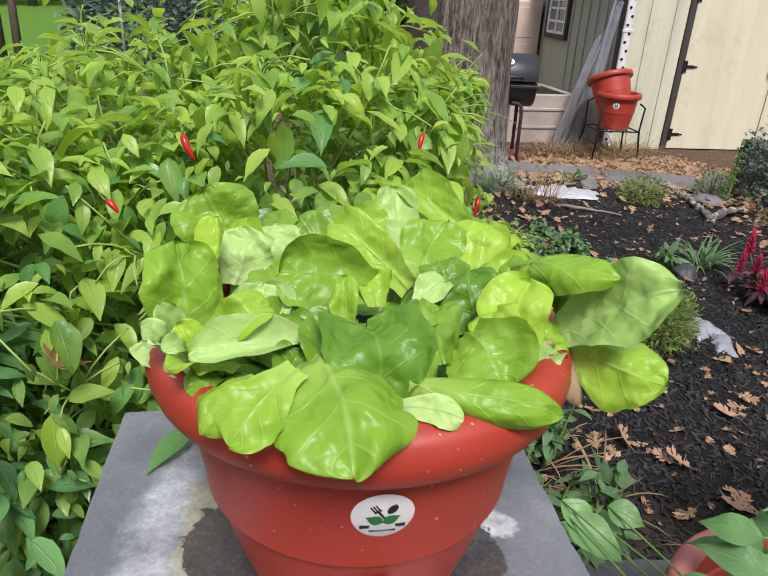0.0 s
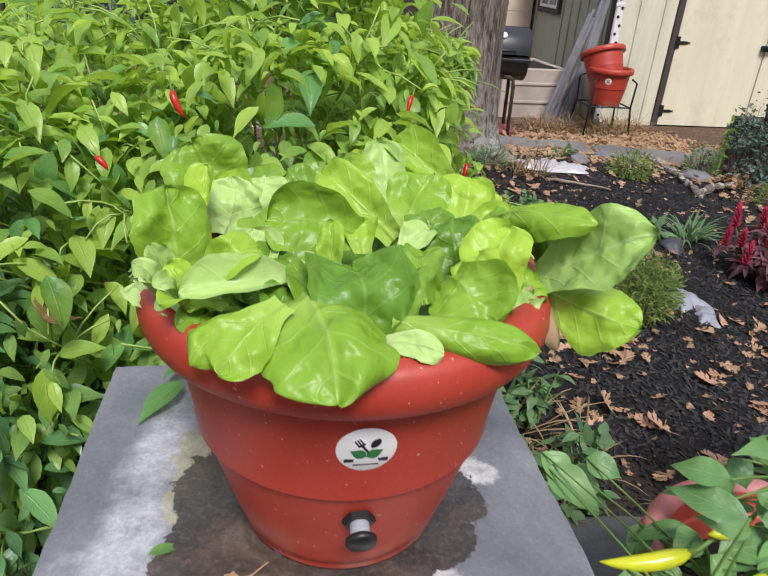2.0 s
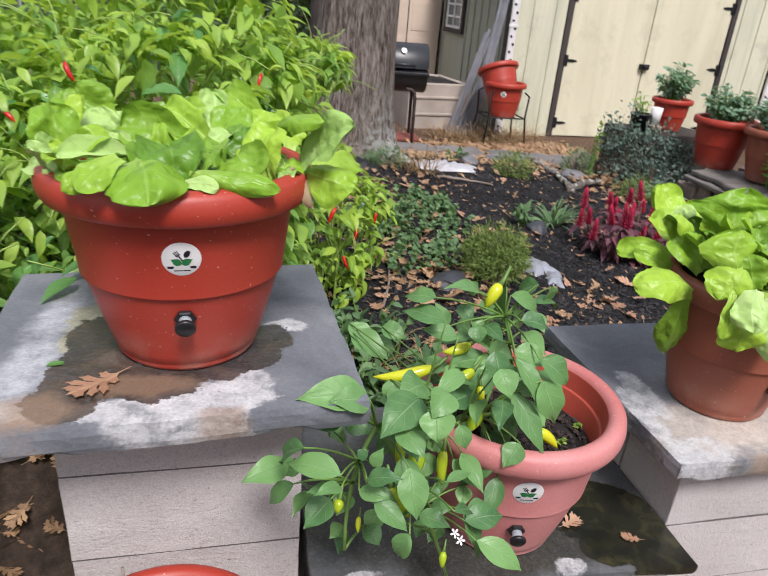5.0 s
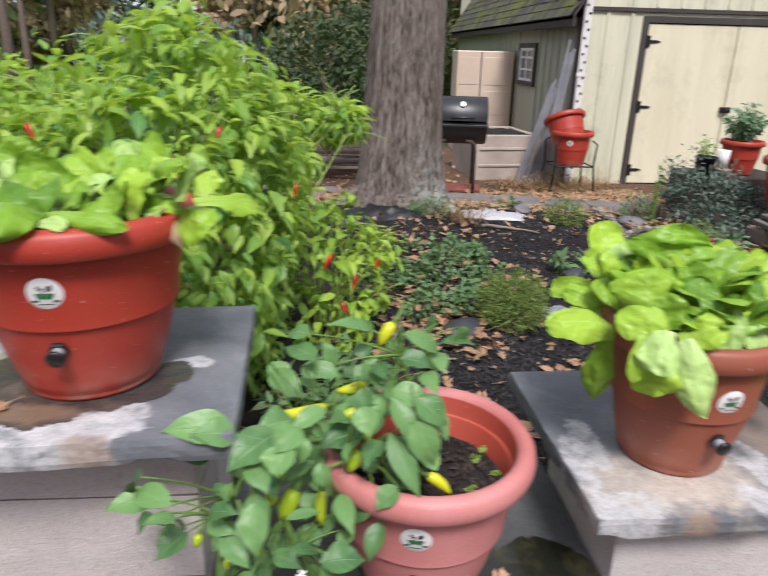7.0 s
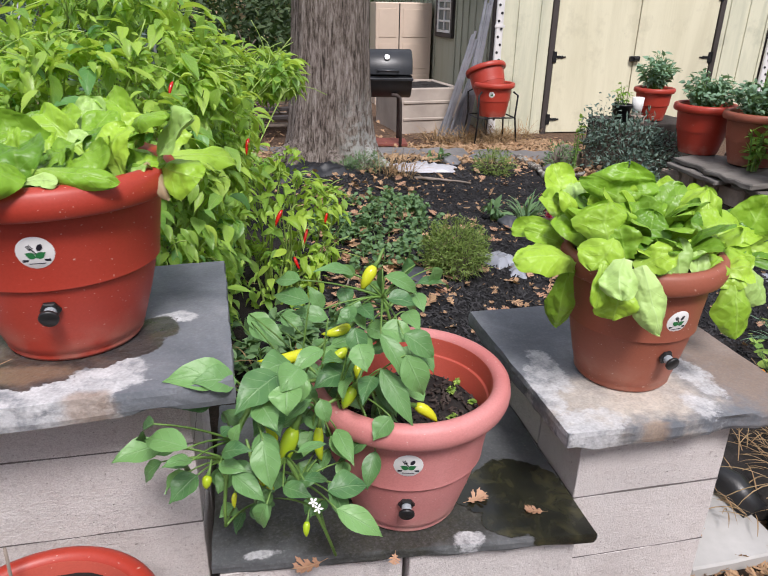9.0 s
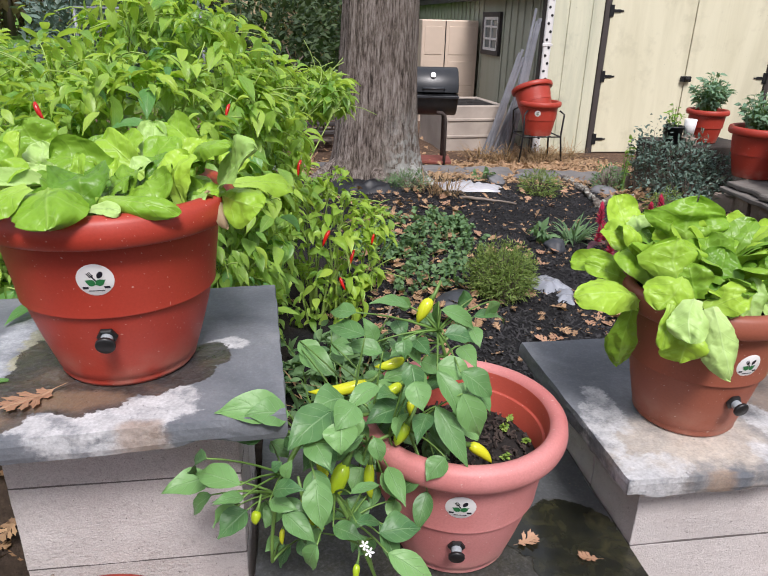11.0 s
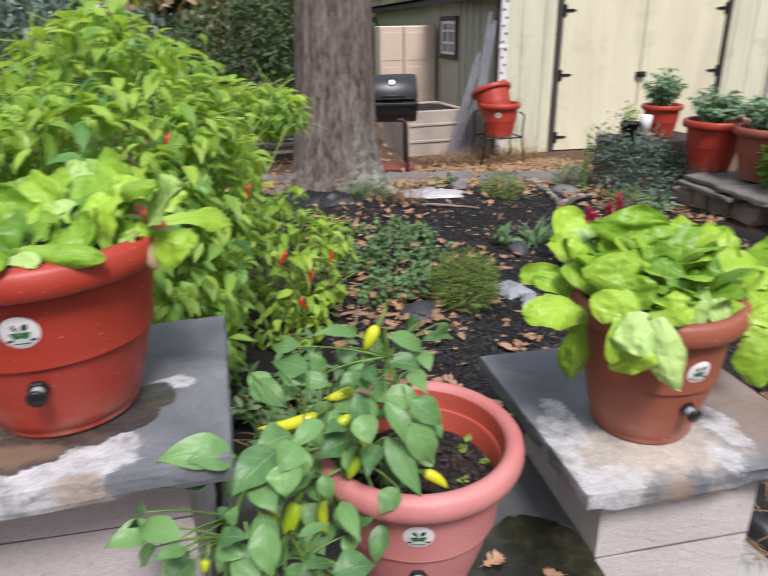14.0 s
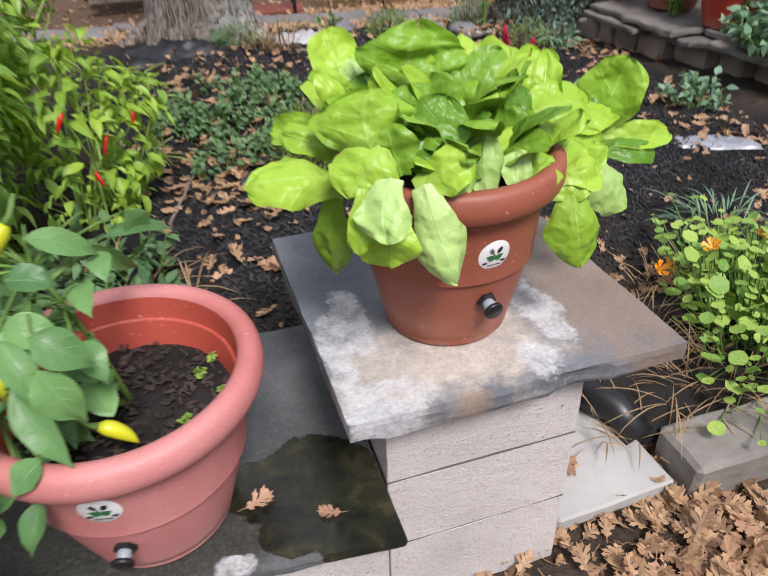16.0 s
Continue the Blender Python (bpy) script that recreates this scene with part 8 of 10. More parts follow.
leaf_part(pepper, PEPPER_LEAF, (0.874, 0.622, 0.704), (0.802, 0.626, 0.724), 0.034, (0, -0.3, 1), seed=708, arch=0.70, cup=0.44, ruffle=0.04, twist=-0.36, kind="pepper", nu=10, nv=6)
leaf_part(pepper, PEPPER_LEAF, (0.880, 0.660, 0.805), (0.836, 0.628, 0.808), 0.036, (0, -0.3, 1), seed=709, arch=1.07, cup=0.34, ruffle=0.04, twist=-0.05, kind="pepper", nu=10, nv=6)
leaf_part(pepper, PEPPER_LEAF, (0.785, 0.540, 0.581), (0.718, 0.565, 0.537), 0.044, (0, -0.3, 1), seed=710, arch=0.85, cup=0.29, ruffle=0.04, twist=-0.13, kind="pepper", nu=10, nv=6)
leaf_part(pepper, PEPPER_LEAF, (0.752, 0.588, 0.694), (0.712, 0.632, 0.649), 0.033, (0, -0.3, 1), seed=711, arch=0.87, cup=0.16, ruffle=0.04, twist=-0.16, kind="pepper", nu=10, nv=6)
leaf_part(pepper, PEPPER_LEAF, (0.812, 0.614, 0.679), (0.814, 0.537, 0.666), 0.045, (0, -0.3, 1), seed=712, arch=1.16, cup=0.28, ruffle=0.04, twist=-0.03, kind="pepper", nu=10, nv=6)
leaf_part(pepper, PEPPER_LEAF, (0.885, 0.457, 0.620), (0.861, 0.417, 0.563), 0.036, (0, -0.3, 1), seed=713, arch=0.70, cup=0.28, ruffle=0.04, twist=0.30, kind="pepper", nu=10, nv=6)
leaf_part(pepper, PEPPER_LEAF, (0.894, 0.605, 0.794), (0.868, 0.563, 0.727), 0.038, (0, -0.3, 1), seed=714, arch=1.16, cup=0.32, ruffle=0.04, twist=-0.05, kind="pepper", nu=10, nv=6)
leaf_part(pepper, PEPPER_LEAF, (0.892, 0.612, 0.759), (0.818, 0.580, 0.764), 0.039, (0, -0.3, 1), seed=715, arch=0.55, cup=0.41, ruffle=0.04, twist=0.05, kind="pepper", nu=10, nv=6)
leaf_part(pepper, PEPPER_LEAF, (0.839, 0.491, 0.619), (0.913, 0.500, 0.649), 0.039, (0, -0.3, 1), seed=716, arch=0.56, cup=0.19, ruffle=0.04, twist=-0.40, kind="pepper", nu=10, nv=6)
leaf_part(pepper, PEPPER_LEAF, (0.911, 0.607, 0.630), (0.921, 0.563, 0.558), 0.030, (0, -0.3, 1), seed=717, arch=0.61, cup=0.18, ruffle=0.04, twist=0.02, kind="pepper", nu=10, nv=6)
leaf_part(pepper, PEPPER_LEAF, (0.763, 0.545, 0.657), (0.796, 0.498, 0.643), 0.037, (0, -0.3, 1), seed=718, arch=0.81, cup=0.17, ruffle=0.04, twist=0.35, kind="pepper", nu=10, nv=6)
leaf_part(pepper, PEPPER_LEAF, (0.916, 0.585, 0.660), (0.930, 0.513, 0.639), 0.042, (0, -0.3, 1), seed=719, arch=0.72, cup=0.34, ruffle=0.04, twist=-0.08, kind="pepper", nu=10, nv=6)
leaf_part(pepper, PEPPER_LEAF, (0.895, 0.597, 0.751), (0.965, 0.564, 0.772), 0.044, (0, -0.3, 1), seed=720, arch=0.43, cup=0.43, ruffle=0.04, twist=-0.50, kind="pepper", nu=10, nv=6)
leaf_part(pepper, PEPPER_LEAF, (0.941, 0.562, 0.750), (0.985, 0.526, 0.731), 0.043, (0, -0.3, 1), seed=722, arch=0.44, cup=0.18, ruffle=0.04, twist=-0.21, kind="pepper", nu=10, nv=6)
leaf_part(pepper, PEPPER_LEAF, (0.950, 0.554, 0.666), (0.988, 0.614, 0.653), 0.035, (0, -0.3, 1), seed=723, arch=0.96, cup=0.23, ruffle=0.04, twist=0.48, kind="pepper", nu=10, nv=6)
leaf_part(pepper, PEPPER_LEAF, (0.970, 0.537, 0.792), (1.002, 0.489, 0.756), 0.041, (0, -0.3, 1), seed=724, arch=1.20, cup=0.35, ruffle=0.04, twist=-0.46, kind="pepper", nu=10, nv=6)
leaf_part(pepper, PEPPER_LEAF, (0.783, 0.520, 0.561), (0.710, 0.502, 0.526), 0.032, (0, -0.3, 1), seed=725, arch=0.42, cup=0.39, ruffle=0.04, twist=-0.14, kind="pepper", nu=10, nv=6)
leaf_part(pepper, PEPPER_LEAF, (0.990, 0.508, 0.686), (0.951, 0.586, 0.702), 0.044, (0, -0.3, 1), seed=726, arch=0.76, cup=0.22, ruffle=0.04, twist=0.13, kind="pepper", nu=10, nv=6)
leaf_part(pepper, PEPPER_LEAF, (0.819, 0.599, 0.774), (0.912, 0.610, 0.770), 0.044, (0, -0.3, 1), seed=727, arch=1.10, cup=0.29, ruffle=0.04, twist=0.26, kind="pepper", nu=10, nv=6)
leaf_part(pepper, PEPPER_LEAF, (0.935, 0.652, 0.842), (0.916, 0.706, 0.815), 0.030, (0, -0.3, 1), seed=728, arch=0.54, cup=0.39, ruffle=0.04, twist=0.03, kind="pepper", nu=10, nv=6)
leaf_part(pepper, PEPPER_LEAF, (0.754, 0.504, 0.709), (0.779, 0.529, 0.672), 0.040, (0, -0.3, 1), seed=729, arch=0.95, cup=0.37, ruffle=0.04, twist=-0.37, kind="pepper", nu=10, nv=6)
leaf_part(pepper, PEPPER_LEAF, (0.849, 0.675, 0.689), (0.775, 0.709, 0.649), 0.032, (0, -0.3, 1), seed=730, arch=0.71, cup=0.44, ruffle=0.04, twist=0.19, kind="pepper", nu=10, nv=6)
leaf_part(pepper, PEPPER_LEAF, (0.878, 0.456, 0.659), (0.813, 0.466, 0.593), 0.041, (0, -0.3, 1), seed=731, arch=0.30, cup=0.23, ruffle=0.04, twist=0.38, kind="pepper", nu=10, nv=6)
leaf_part(pepper, PEPPER_LEAF, (0.882, 0.587, 0.626), (0.852, 0.656, 0.606), 0.040, (0, -0.3, 1), seed=732, arch=0.78, cup=0.40, ruffle=0.04, twist=0.19, kind="pepper", nu=10, nv=6)
leaf_part(pepper, PEPPER_LEAF, (0.957, 0.641, 0.780), (0.969, 0.589, 0.807), 0.036, (0, -0.3, 1), seed=733, arch=0.81, cup=0.20, ruffle=0.04, twist=-0.05, kind="pepper", nu=10, nv=6)
leaf_part(pepper, PEPPER_LEAF, (0.828, 0.672, 0.745), (0.759, 0.690, 0.702), 0.031, (0, -0.3, 1), seed=734, arch=0.65, cup=0.24, ruffle=0.04, twist=0.39, kind="pepper", nu=10, nv=6)
leaf_part(pepper, PEPPER_LEAF, (0.783, 0.581, 0.633), (0.713, 0.594, 0.596), 0.042, (0, -0.3, 1), seed=735, arch=0.81, cup=0.25, ruffle=0.04, twist=-0.18, kind="pepper", nu=10, nv=6)
leaf_part(pepper, PEPPER_LEAF, (0.863, 0.634, 0.581), (0.861, 0.582, 0.614), 0.037, (0, -0.3, 1), seed=736, arch=0.35, cup=0.32, ruffle=0.04, twist=0.36, kind="pepper", nu=10, nv=6)
leaf_part(pepper, PEPPER_LEAF, (0.942, 0.550, 0.775), (0.989, 0.541, 0.753), 0.040, (0, -0.3, 1), seed=737, arch=0.64, cup=0.30, ruffle=0.04, twist=0.06, kind="pepper", nu=10, nv=6)
leaf_part(pepper, PEPPER_LEAF, (0.905, 0.559, 0.719), (0.937, 0.508, 0.654), 0.039, (0, -0.3, 1), seed=738, arch=0.76, cup=0.22, ruffle=0.04, twist=0.37, kind="pepper", nu=10, nv=6)
leaf_part(pepper, PEPPER_LEAF, (0.959, 0.632, 0.769), (0.898, 0.635, 0.756), 0.041, (0, -0.3, 1), seed=739, arch=0.42, cup=0.43, ruffle=0.04, twist=0.39, kind="pepper", nu=10, nv=6)
leaf_part(pepper, PEPPER_LEAF, (0.704, 0.526, 0.693), (0.660, 0.481, 0.664), 0.045, (0, -0.3, 1), seed=740, arch=0.66, cup=0.34, ruffle=0.04, twist=-0.14, kind="pepper", nu=10, nv=6)
leaf_part(pepper, PEPPER_LEAF, (0.833, 0.532, 0.782), (0.792, 0.501, 0.795), 0.035, (0, -0.3, 1), seed=741, arch=0.97, cup=0.26, ruffle=0.04, twist=-0.05, kind="pepper", nu=10, nv=6)
leaf_part(pepper, PEPPER_LEAF, (0.886, 0.691, 0.774), (0.821, 0.743, 0.741), 0.040, (0, -0.3, 1), seed=742, arch=0.51, cup=0.17, ruffle=0.04, twist=0.39, kind="pepper", nu=10, nv=6)
leaf_part(pepper, PEPPER_LEAF, (0.979, 0.620, 0.683), (0.961, 0.527, 0.684), 0.031, (0, -0.3, 1), seed=743, arch=0.33, cup=0.21, ruffle=0.04, twist=-0.45, kind="pepper", nu=10, nv=6)
leaf_part(pepper, PEPPER_LEAF, (0.903, 0.569, 0.627), (0.948, 0.543, 0.619), 0.033, (0, -0.3, 1), seed=744, arch=0.58, cup=0.40, ruffle=0.04, twist=-0.07, kind="pepper", nu=10, nv=6)
leaf_part(pepper, PEPPER_LEAF, (0.804, 0.565, 0.586), (0.860, 0.594, 0.593), 0.036, (0, -0.3, 1), seed=745, arch=0.95, cup=0.24, ruffle=0.04, twist=-0.01, kind="pepper", nu=10, nv=6)
chili(pepper, (0.916, 0.643, 0.923), (0.889, 0.634, 0.877), 0.0126, BANANA, "banana_pepper", "yellow-green banana pepper")
chili(pepper, (0.851, 0.501, 0.738), (0.829, 0.491, 0.699), 0.0129, BANANA, "banana_pepper", "yellow-green banana pepper")
chili(pepper, (0.781, 0.476, 0.676), (0.783, 0.466, 0.604), 0.0102, BANANA, "banana_pepper", "yellow-green banana pepper")
chili(pepper, (0.845, 0.547, 0.796), (0.800, 0.537, 0.779), 0.0105, BANANA, "banana_pepper", "yellow-green banana pepper")
chili(pepper, (0.970, 0.497, 0.686), (1.014, 0.487, 0.649), 0.0114, BANANA, "banana_pepper", "yellow-green banana pepper")
chili(pepper, (0.742, 0.319, 0.601), (0.739, 0.309, 0.576), 0.0061, BANANA, "banana_pepper", "yellow-green banana pepper")
chili(pepper, (0.865, 0.549, 0.759), (0.871, 0.539, 0.721), 0.0079, BANANA, "banana_pepper", "yellow-green banana pepper")
chili(pepper, (0.862, 0.620, 0.808), (0.804, 0.610, 0.799), 0.0109, BANANA, "banana_pepper", "yellow-green banana pepper")
chili(pepper, (0.659, 0.370, 0.700), (0.691, 0.360, 0.641), 0.0115, BANANA, "banana_pepper", "yellow-green banana pepper")
chili(pepper, (0.582, 0.400, 0.655), (0.578, 0.390, 0.634), 0.0087, BANANA, "banana_pepper", "yellow-green banana pepper")
chili(pepper, (0.694, 0.460, 0.717), (0.696, 0.450, 0.671), 0.0099, BANANA, "banana_pepper", "yellow-green banana pepper")
chili(pepper, (0.736, 0.470, 0.684), (0.713, 0.460, 0.612), 0.0160, BANANA, "banana_pepper", "yellow-green banana pepper")
chili(pepper, (0.698, 0.460, 0.684), (0.695, 0.450, 0.665), 0.0092, BANANA, "banana_pepper", "yellow-green banana pepper")
chili(pepper, (0.719, 0.480, 0.714), (0.716, 0.470, 0.697), 0.0059, BANANA, "banana_pepper", "yellow-green banana pepper")
chili(pepper, (0.622, 0.420, 0.594), (0.620, 0.410, 0.567), 0.0049, BANANA, "banana_pepper", "yellow-green banana pepper")
chili(pepper, (0.79, 0.612, 0.765), (0.676, 0.623, 0.743), 0.0125, BANANA, "banana_pepper", "long ripe yellow banana pepper", 0.12)


def pepper_stems(ends):
    """The main stem leans out of the pot; side shoots run to the leaves."""
    bm = bmesh.new()
    root = Vector((0.99, 0.64, 0.585))
    up, side, low = Vector((0.93, 0.63, 0.86)), Vector((0.66, 0.5, 0.72)), Vector((0.6, 0.42, 0.52))
    lines = [bezier(root, (0.97, 0.63, 0.75), up, 8), bezier(root, (0.85, 0.58, 0.78), side, 8), bezier(side, (0.6, 0.46, 0.65), low, 6), bezier(side, (0.75, 0.42, 0.6), (0.8, 0.41, 0.42), 6), bezier(root, (0.9, 0.52, 0.75), (0.78, 0.5, 0.7), 6)]
    for pts in lines:
        add_tube(bm, pts, [0.0055 - 0.003 * k / len(pts) for k in range(len(pts))], 7)
    nodes = [p for pts in lines for p in pts[2:]]
    for e in ends:
        e = Vector(e)
        n = min(nodes, key=lambda q: (q - e).length)
        add_tube(bm, bezier(n, (n + e) / 2 + Vector((0, 0, 0.015)), e, 5), [0.0026, 0.0024, 0.002, 0.0018, 0.0016, 0.0014], 5)
    return tagged(part("stem", bm, STEM, pepper, smooth=True), "green forking stems", kind="stuff")


pepper_stems([Vector(o.data.vertices[3].co) for o in pepper.children if o.name.startswith("leaf")])

# ---------------------------------------------------------------- things by the shed
def stacked_pots():
    stand = thing("plant_stand", (3.73, 7.43, -0.22), "black iron plant stand on the litter by the shed", "plant stand")
    for x, y in ((-0.24, -0.2), (0.24, -0.2), (0.24, 0.2), (-0.24, 0.2)):
        part("leg", tube([(x * 1.15, y * 1.15, 0), (x, y, 0.36), (x * 1.05, y * 1.05, 0.62), (x * 0.85, y * 0.85, 0.66)], 0.011, 6), IRON, stand, smooth=True)
    bm = bmesh.new()
    c = [(-0.24, -0.2, 0.35), (0.24, -0.2, 0.35), (0.24, 0.2, 0.35), (-0.24, 0.2, 0.35)]
    for a, b in zip(c, c[1:] + c[:1]):
        add_tube(bm, [a, b], 0.009, 6)
    for x in (-0.12, 0, 0.12):
        add_tube(bm, [(x, -0.2, 0.352), (x, 0.2, 0.352)], 0.006, 5)
    part("shelf", bm, IRON, stand)
    planter("planter", (3.74, 7.43, 0.13), 0.255, 0.165, 0.41, POT_RED, "empty red plastic planter on a black iron stand", -26, 0.3, logo_r=0.036, tap=False, sides=48)
    planter("planter", (3.72, 7.42, 0.33), 0.252, 0.165, 0.41, POT_RED, "red plastic planter tilted inside another planter", 0, 0.3, logo=False, tap=False, tilt=pose(0, 0, 0, -24, -9, 0), sides=48)


stacked_pots()


def barrel_grill():
    top = thing("barrel_grill", pose(2.15, 6.7, -0.14, 0, 0, -8) @ Matrix.Diagonal((0.9, 0.9, 1.0, 1)), "black barrel charcoal grill with a closed lid on metal legs", "grill")
    r, half = 0.245, 0.36

    def shell(a0, a1, z):
        bm = bmesh.new()
        rings = []
        for x in (-half, -half + 0.015, half - 0.015, half):
            rr = r - (0.012 if abs(x) == half else 0)
            rings.append([bm.verts.new((x, rr * math.cos(a), z + rr * math.sin(a))) for a in (a0 + (a1 - a0) * k / 20 for k in range(21))])
        for p, q in zip(rings, rings[1:]):
            for k in range(20):
                bm.faces.new((p[k], p[k + 1], q[k + 1], q[k]))
        bm.faces.new(rings[0])
        bm.faces.new(rings[-1][::-1])
        return bm

    lid = part("lid", shell(0.02, math.pi - 0.02, 0.86), GRILL_BLACK, top, smooth=True)
    part("firebox", shell(math.pi + 0.02, 2 * math.pi - 0.02, 0.85), GRILL_BLACK, top, smooth=True)
    part("thermometer", lathe([(0, 0.012), (0.03, 0.012), (0.034, 0.004), (0.034, 0)], 20), CHROME, lid, "round chrome thermometer", pose(0.06, -0.19, 1.03, 50))
    part("badge", lathe([(0, 0.005), (0.03, 0.005), (0.03, 0)], 16), CHROME, lid, "oval metal badge", pose(0.06, -0.215, 0.955, 62) @ Matrix.Diagonal((1.25, 0.8, 1, 1)))
    part("handle", tube([(-0.05, -0.24, 0.9), (-0.05, -0.3, 0.905), (0.19, -0.3, 0.905), (0.19, -0.24, 0.9)], 0.014, 8), GRILL_BLACK, lid, smooth=True)
    part("rim_shelf", box((-half - 0.01, -0.27, 0.8), (half + 0.01, -0.2, 0.83), 0.006), GRILL_BLACK, top)
    for x in (-0.3, 0.3):
        for y in (-0.18, 0.18):
            part("leg", tube([(x * 0.4, y, 0.65), (x * 0.62, y, 0.645), (x * 0.74, y, 0.62), (x * 0.78, y, 0.55), (x * 0.8, y * 1.05, 0.02)], 0.02, 10), RUSTY, top, smooth=True)
    part("lower_shelf", box((-0.33, -0.2, 0.1), (0.33, 0.2, 0.13), 0.004), plain("red_oxide", (0.2, 0.055, 0.04), 0.7), top, "rust-red lower shelf")
    part("chimney", tube([(-0.25, 0.05, 1.08), (-0.25, 0.05, 1.2)], 0.035, 12), GRILL_BLACK, top)
    return top


barrel_grill()


def storage_cabinet():
    top = thing("storage_cabinet", (2.92, 11.0, -0.26), "tall beige plastic storage cabinet beside the shed", "cabinet")
    part("body", box((0, 0.02, 0), (0.97, 0.5, 1.7), 0.01), BEIGE, top)
    for a, b in ((0.0, 0.4), (0.415, 0.97)):
        door = part("door", box((a, -0.015, 0.03), (b, 0.02, 1.69), 0.008), BEIGE, top)
        for z0, z1 in ((0.12, 0.55), (0.65, 1.05), (1.15, 1.6)):
            part("panel", box((a + 0.05, -0.022, z0), (b - 0.05, -0.012, z1), 0.006), BEIGE, door)
    part("gap", box((0.4, -0.01, 0.1), (0.415, 0.03, 1.68), 0), BLACK_PLASTIC, top)
    return top


storage_cabinet()


def tub():
    top = thing("soil_tub", pose(3.1, 8.75, -0.24, 0, 0, 6), "weathered beige tub full of dark leaf mould", "tub")
    for lo, hi in (((-0.45, -0.55, 0), (0.45, -0.48, 0.62)), ((-0.45, 0.48, 0), (0.45, 0.55, 0.62)), ((-0.45, -0.48, 0), (-0.38, 0.48, 0.62)), ((0.38, -0.48, 0), (0.45, 0.48, 0.62))):
        part("side", rough_box(lo, hi, 3, 0.004, 3, 0.012), TROUGH, top)
    for z in (0.2, 0.42):
        part("rib", box((-0.4, -0.565, z), (0.4, -0.545, z + 0.04), 0.008), TROUGH, top)
    bm = rough_box((-0.38, -0.48, 0.1), (0.38, 0.48, 0.6), 5, 0.03, 8, 0.01)
    part("leaf_mould", bm, POT_SOIL, top)


tub()
rs = random.Random(12)
for k in range(16):
    x0, y0 = 3.2 + 0.028 * k + rs.uniform(-0.01, 0.01), 7.95 + rs.uniform(-0.06, 0.05)
    b, t = Vector((x0, y0, -0.22)), Vector((3.6 + 0.017 * k, 8.03 + rs.uniform(-0.03, 0.02), rs.uniform(0.7, 1.15) if k < 10 else rs.uniform(1.35, 1.6)))
    bm = box((0, -0.018, -0.004), ((t - b).length, 0.018, 0.004), 0.002)
    single("metal_strip", bm, GALV, aim(b, t, (0.2, -1, 0.3)), "grey metal strip leaning against the shed corner", "strip", "leaning strips")


# ---------------------------------------------------------------- path, stones, litter
rp = random.Random(21)
for k in range(11):
    s = k / 10
    x, y = -0.9 + 4.3 * s, 6.5 - 1.25 * s + rp.uniform(-0.05, 0.05)
    bm = rough_box((-rp.uniform(0.2, 0.25), -rp.uniform(0.2, 0.28), -0.06), (rp.uniform(0.2, 0.25), rp.uniform(0.2, 0.28), 0.03), k, 0.02, 4, 0.015)
    single("flagstone", bm, FLAG, pose(x, y, ground_z(x, y) + 0.005, rp.uniform(-2, 2), rp.uniform(-2, 2), -13 + rp.uniform(-12, 12)), "worn grey flagstone set in the garden path", "flagstone", "path flagstones")


def boulder(name, at, size, material, label, seed):
    bm = bmesh.new()
    bmesh.ops.create_icosphere(bm, subdivisions=4, radius=1)
    for v in bm.verts:
        n = 1 + 0.22 * noise.noise(v.co * 1.3 + Vector((seed, 0, 0))) + 0.06 * noise.noise(v.co * 5 + Vector((seed, 0, 0)))
        v.co = Vector((v.co.x * n * size[0], v.co.y * n * size[1], v.co.z * n * size[2]))
    return single(name, bm, material, pose(*at, 0, 0, seed * 40), label, "stone", smooth=True)


boulder("stone", (1.395, 2.2, 0.215), (0.115, 0.075, 0.045), DARK_STONE, "smooth dark slate-blue stone lying on mulch", 1)
boulder("stone", (2.215, 3.03, 0.175), (0.075, 0.065, 0.06), DARK_STONE, "rounded dark slate stone on the mulch", 2)
boulder("stone", (3.55, 4.95, 0.12), (0.15, 0.13, 0.13), WALL_STONE, "brown rounded stone by the shrub", 3)
for k, (x, y) in enumerate(((2.75, 5.1), (2.95, 4.98), (2.4, 4.85), (3.3, 4.65), (0.55, 5.4))):
    boulder("stone", (x, y, ground_z(x, y) + 0.01), (0.12, 0.09, 0.05), STONE, "flat grey edging stone", 5 + k)


def film_sheet(name, at, sx, sy, material, label, seed, tall=0.05, turn=0):
    """A crumpled piece of sheet lying on the ground."""
    n = 26
    bm = bmesh.new()
    rows = []
    for j in range(n + 1):
        row = []
        for i in range(n + 1):
            u, v = i / n * 2 - 1, j / n * 2 - 1
            edge = 1 + 0.3 * noise.noise(Vector((math.atan2(v, u) * 1.5, seed, 0)))
            x, y = u * sx * edge, v * sy * edge
            z = tall * (0.5 + 0.5 * noise.noise(Vector((x * 7, y * 7, seed)))) + tall * 0.6 * abs(noise.noise(Vector((x * 17, y * 17, seed + 3))))
            row.append(bm.verts.new((x, y, z * (1 - max(abs(u), abs(v)) ** 4))))
        rows.append(row)
    for j in range(n):
        for i in range(n):
            bm.faces.new((rows[j][i], rows[j][i + 1], rows[j + 1][i + 1], rows[j + 1][i]))
    return single(name, bm, material, pose(*at, 0, 0, turn), label, "plastic sheet", smooth=True)


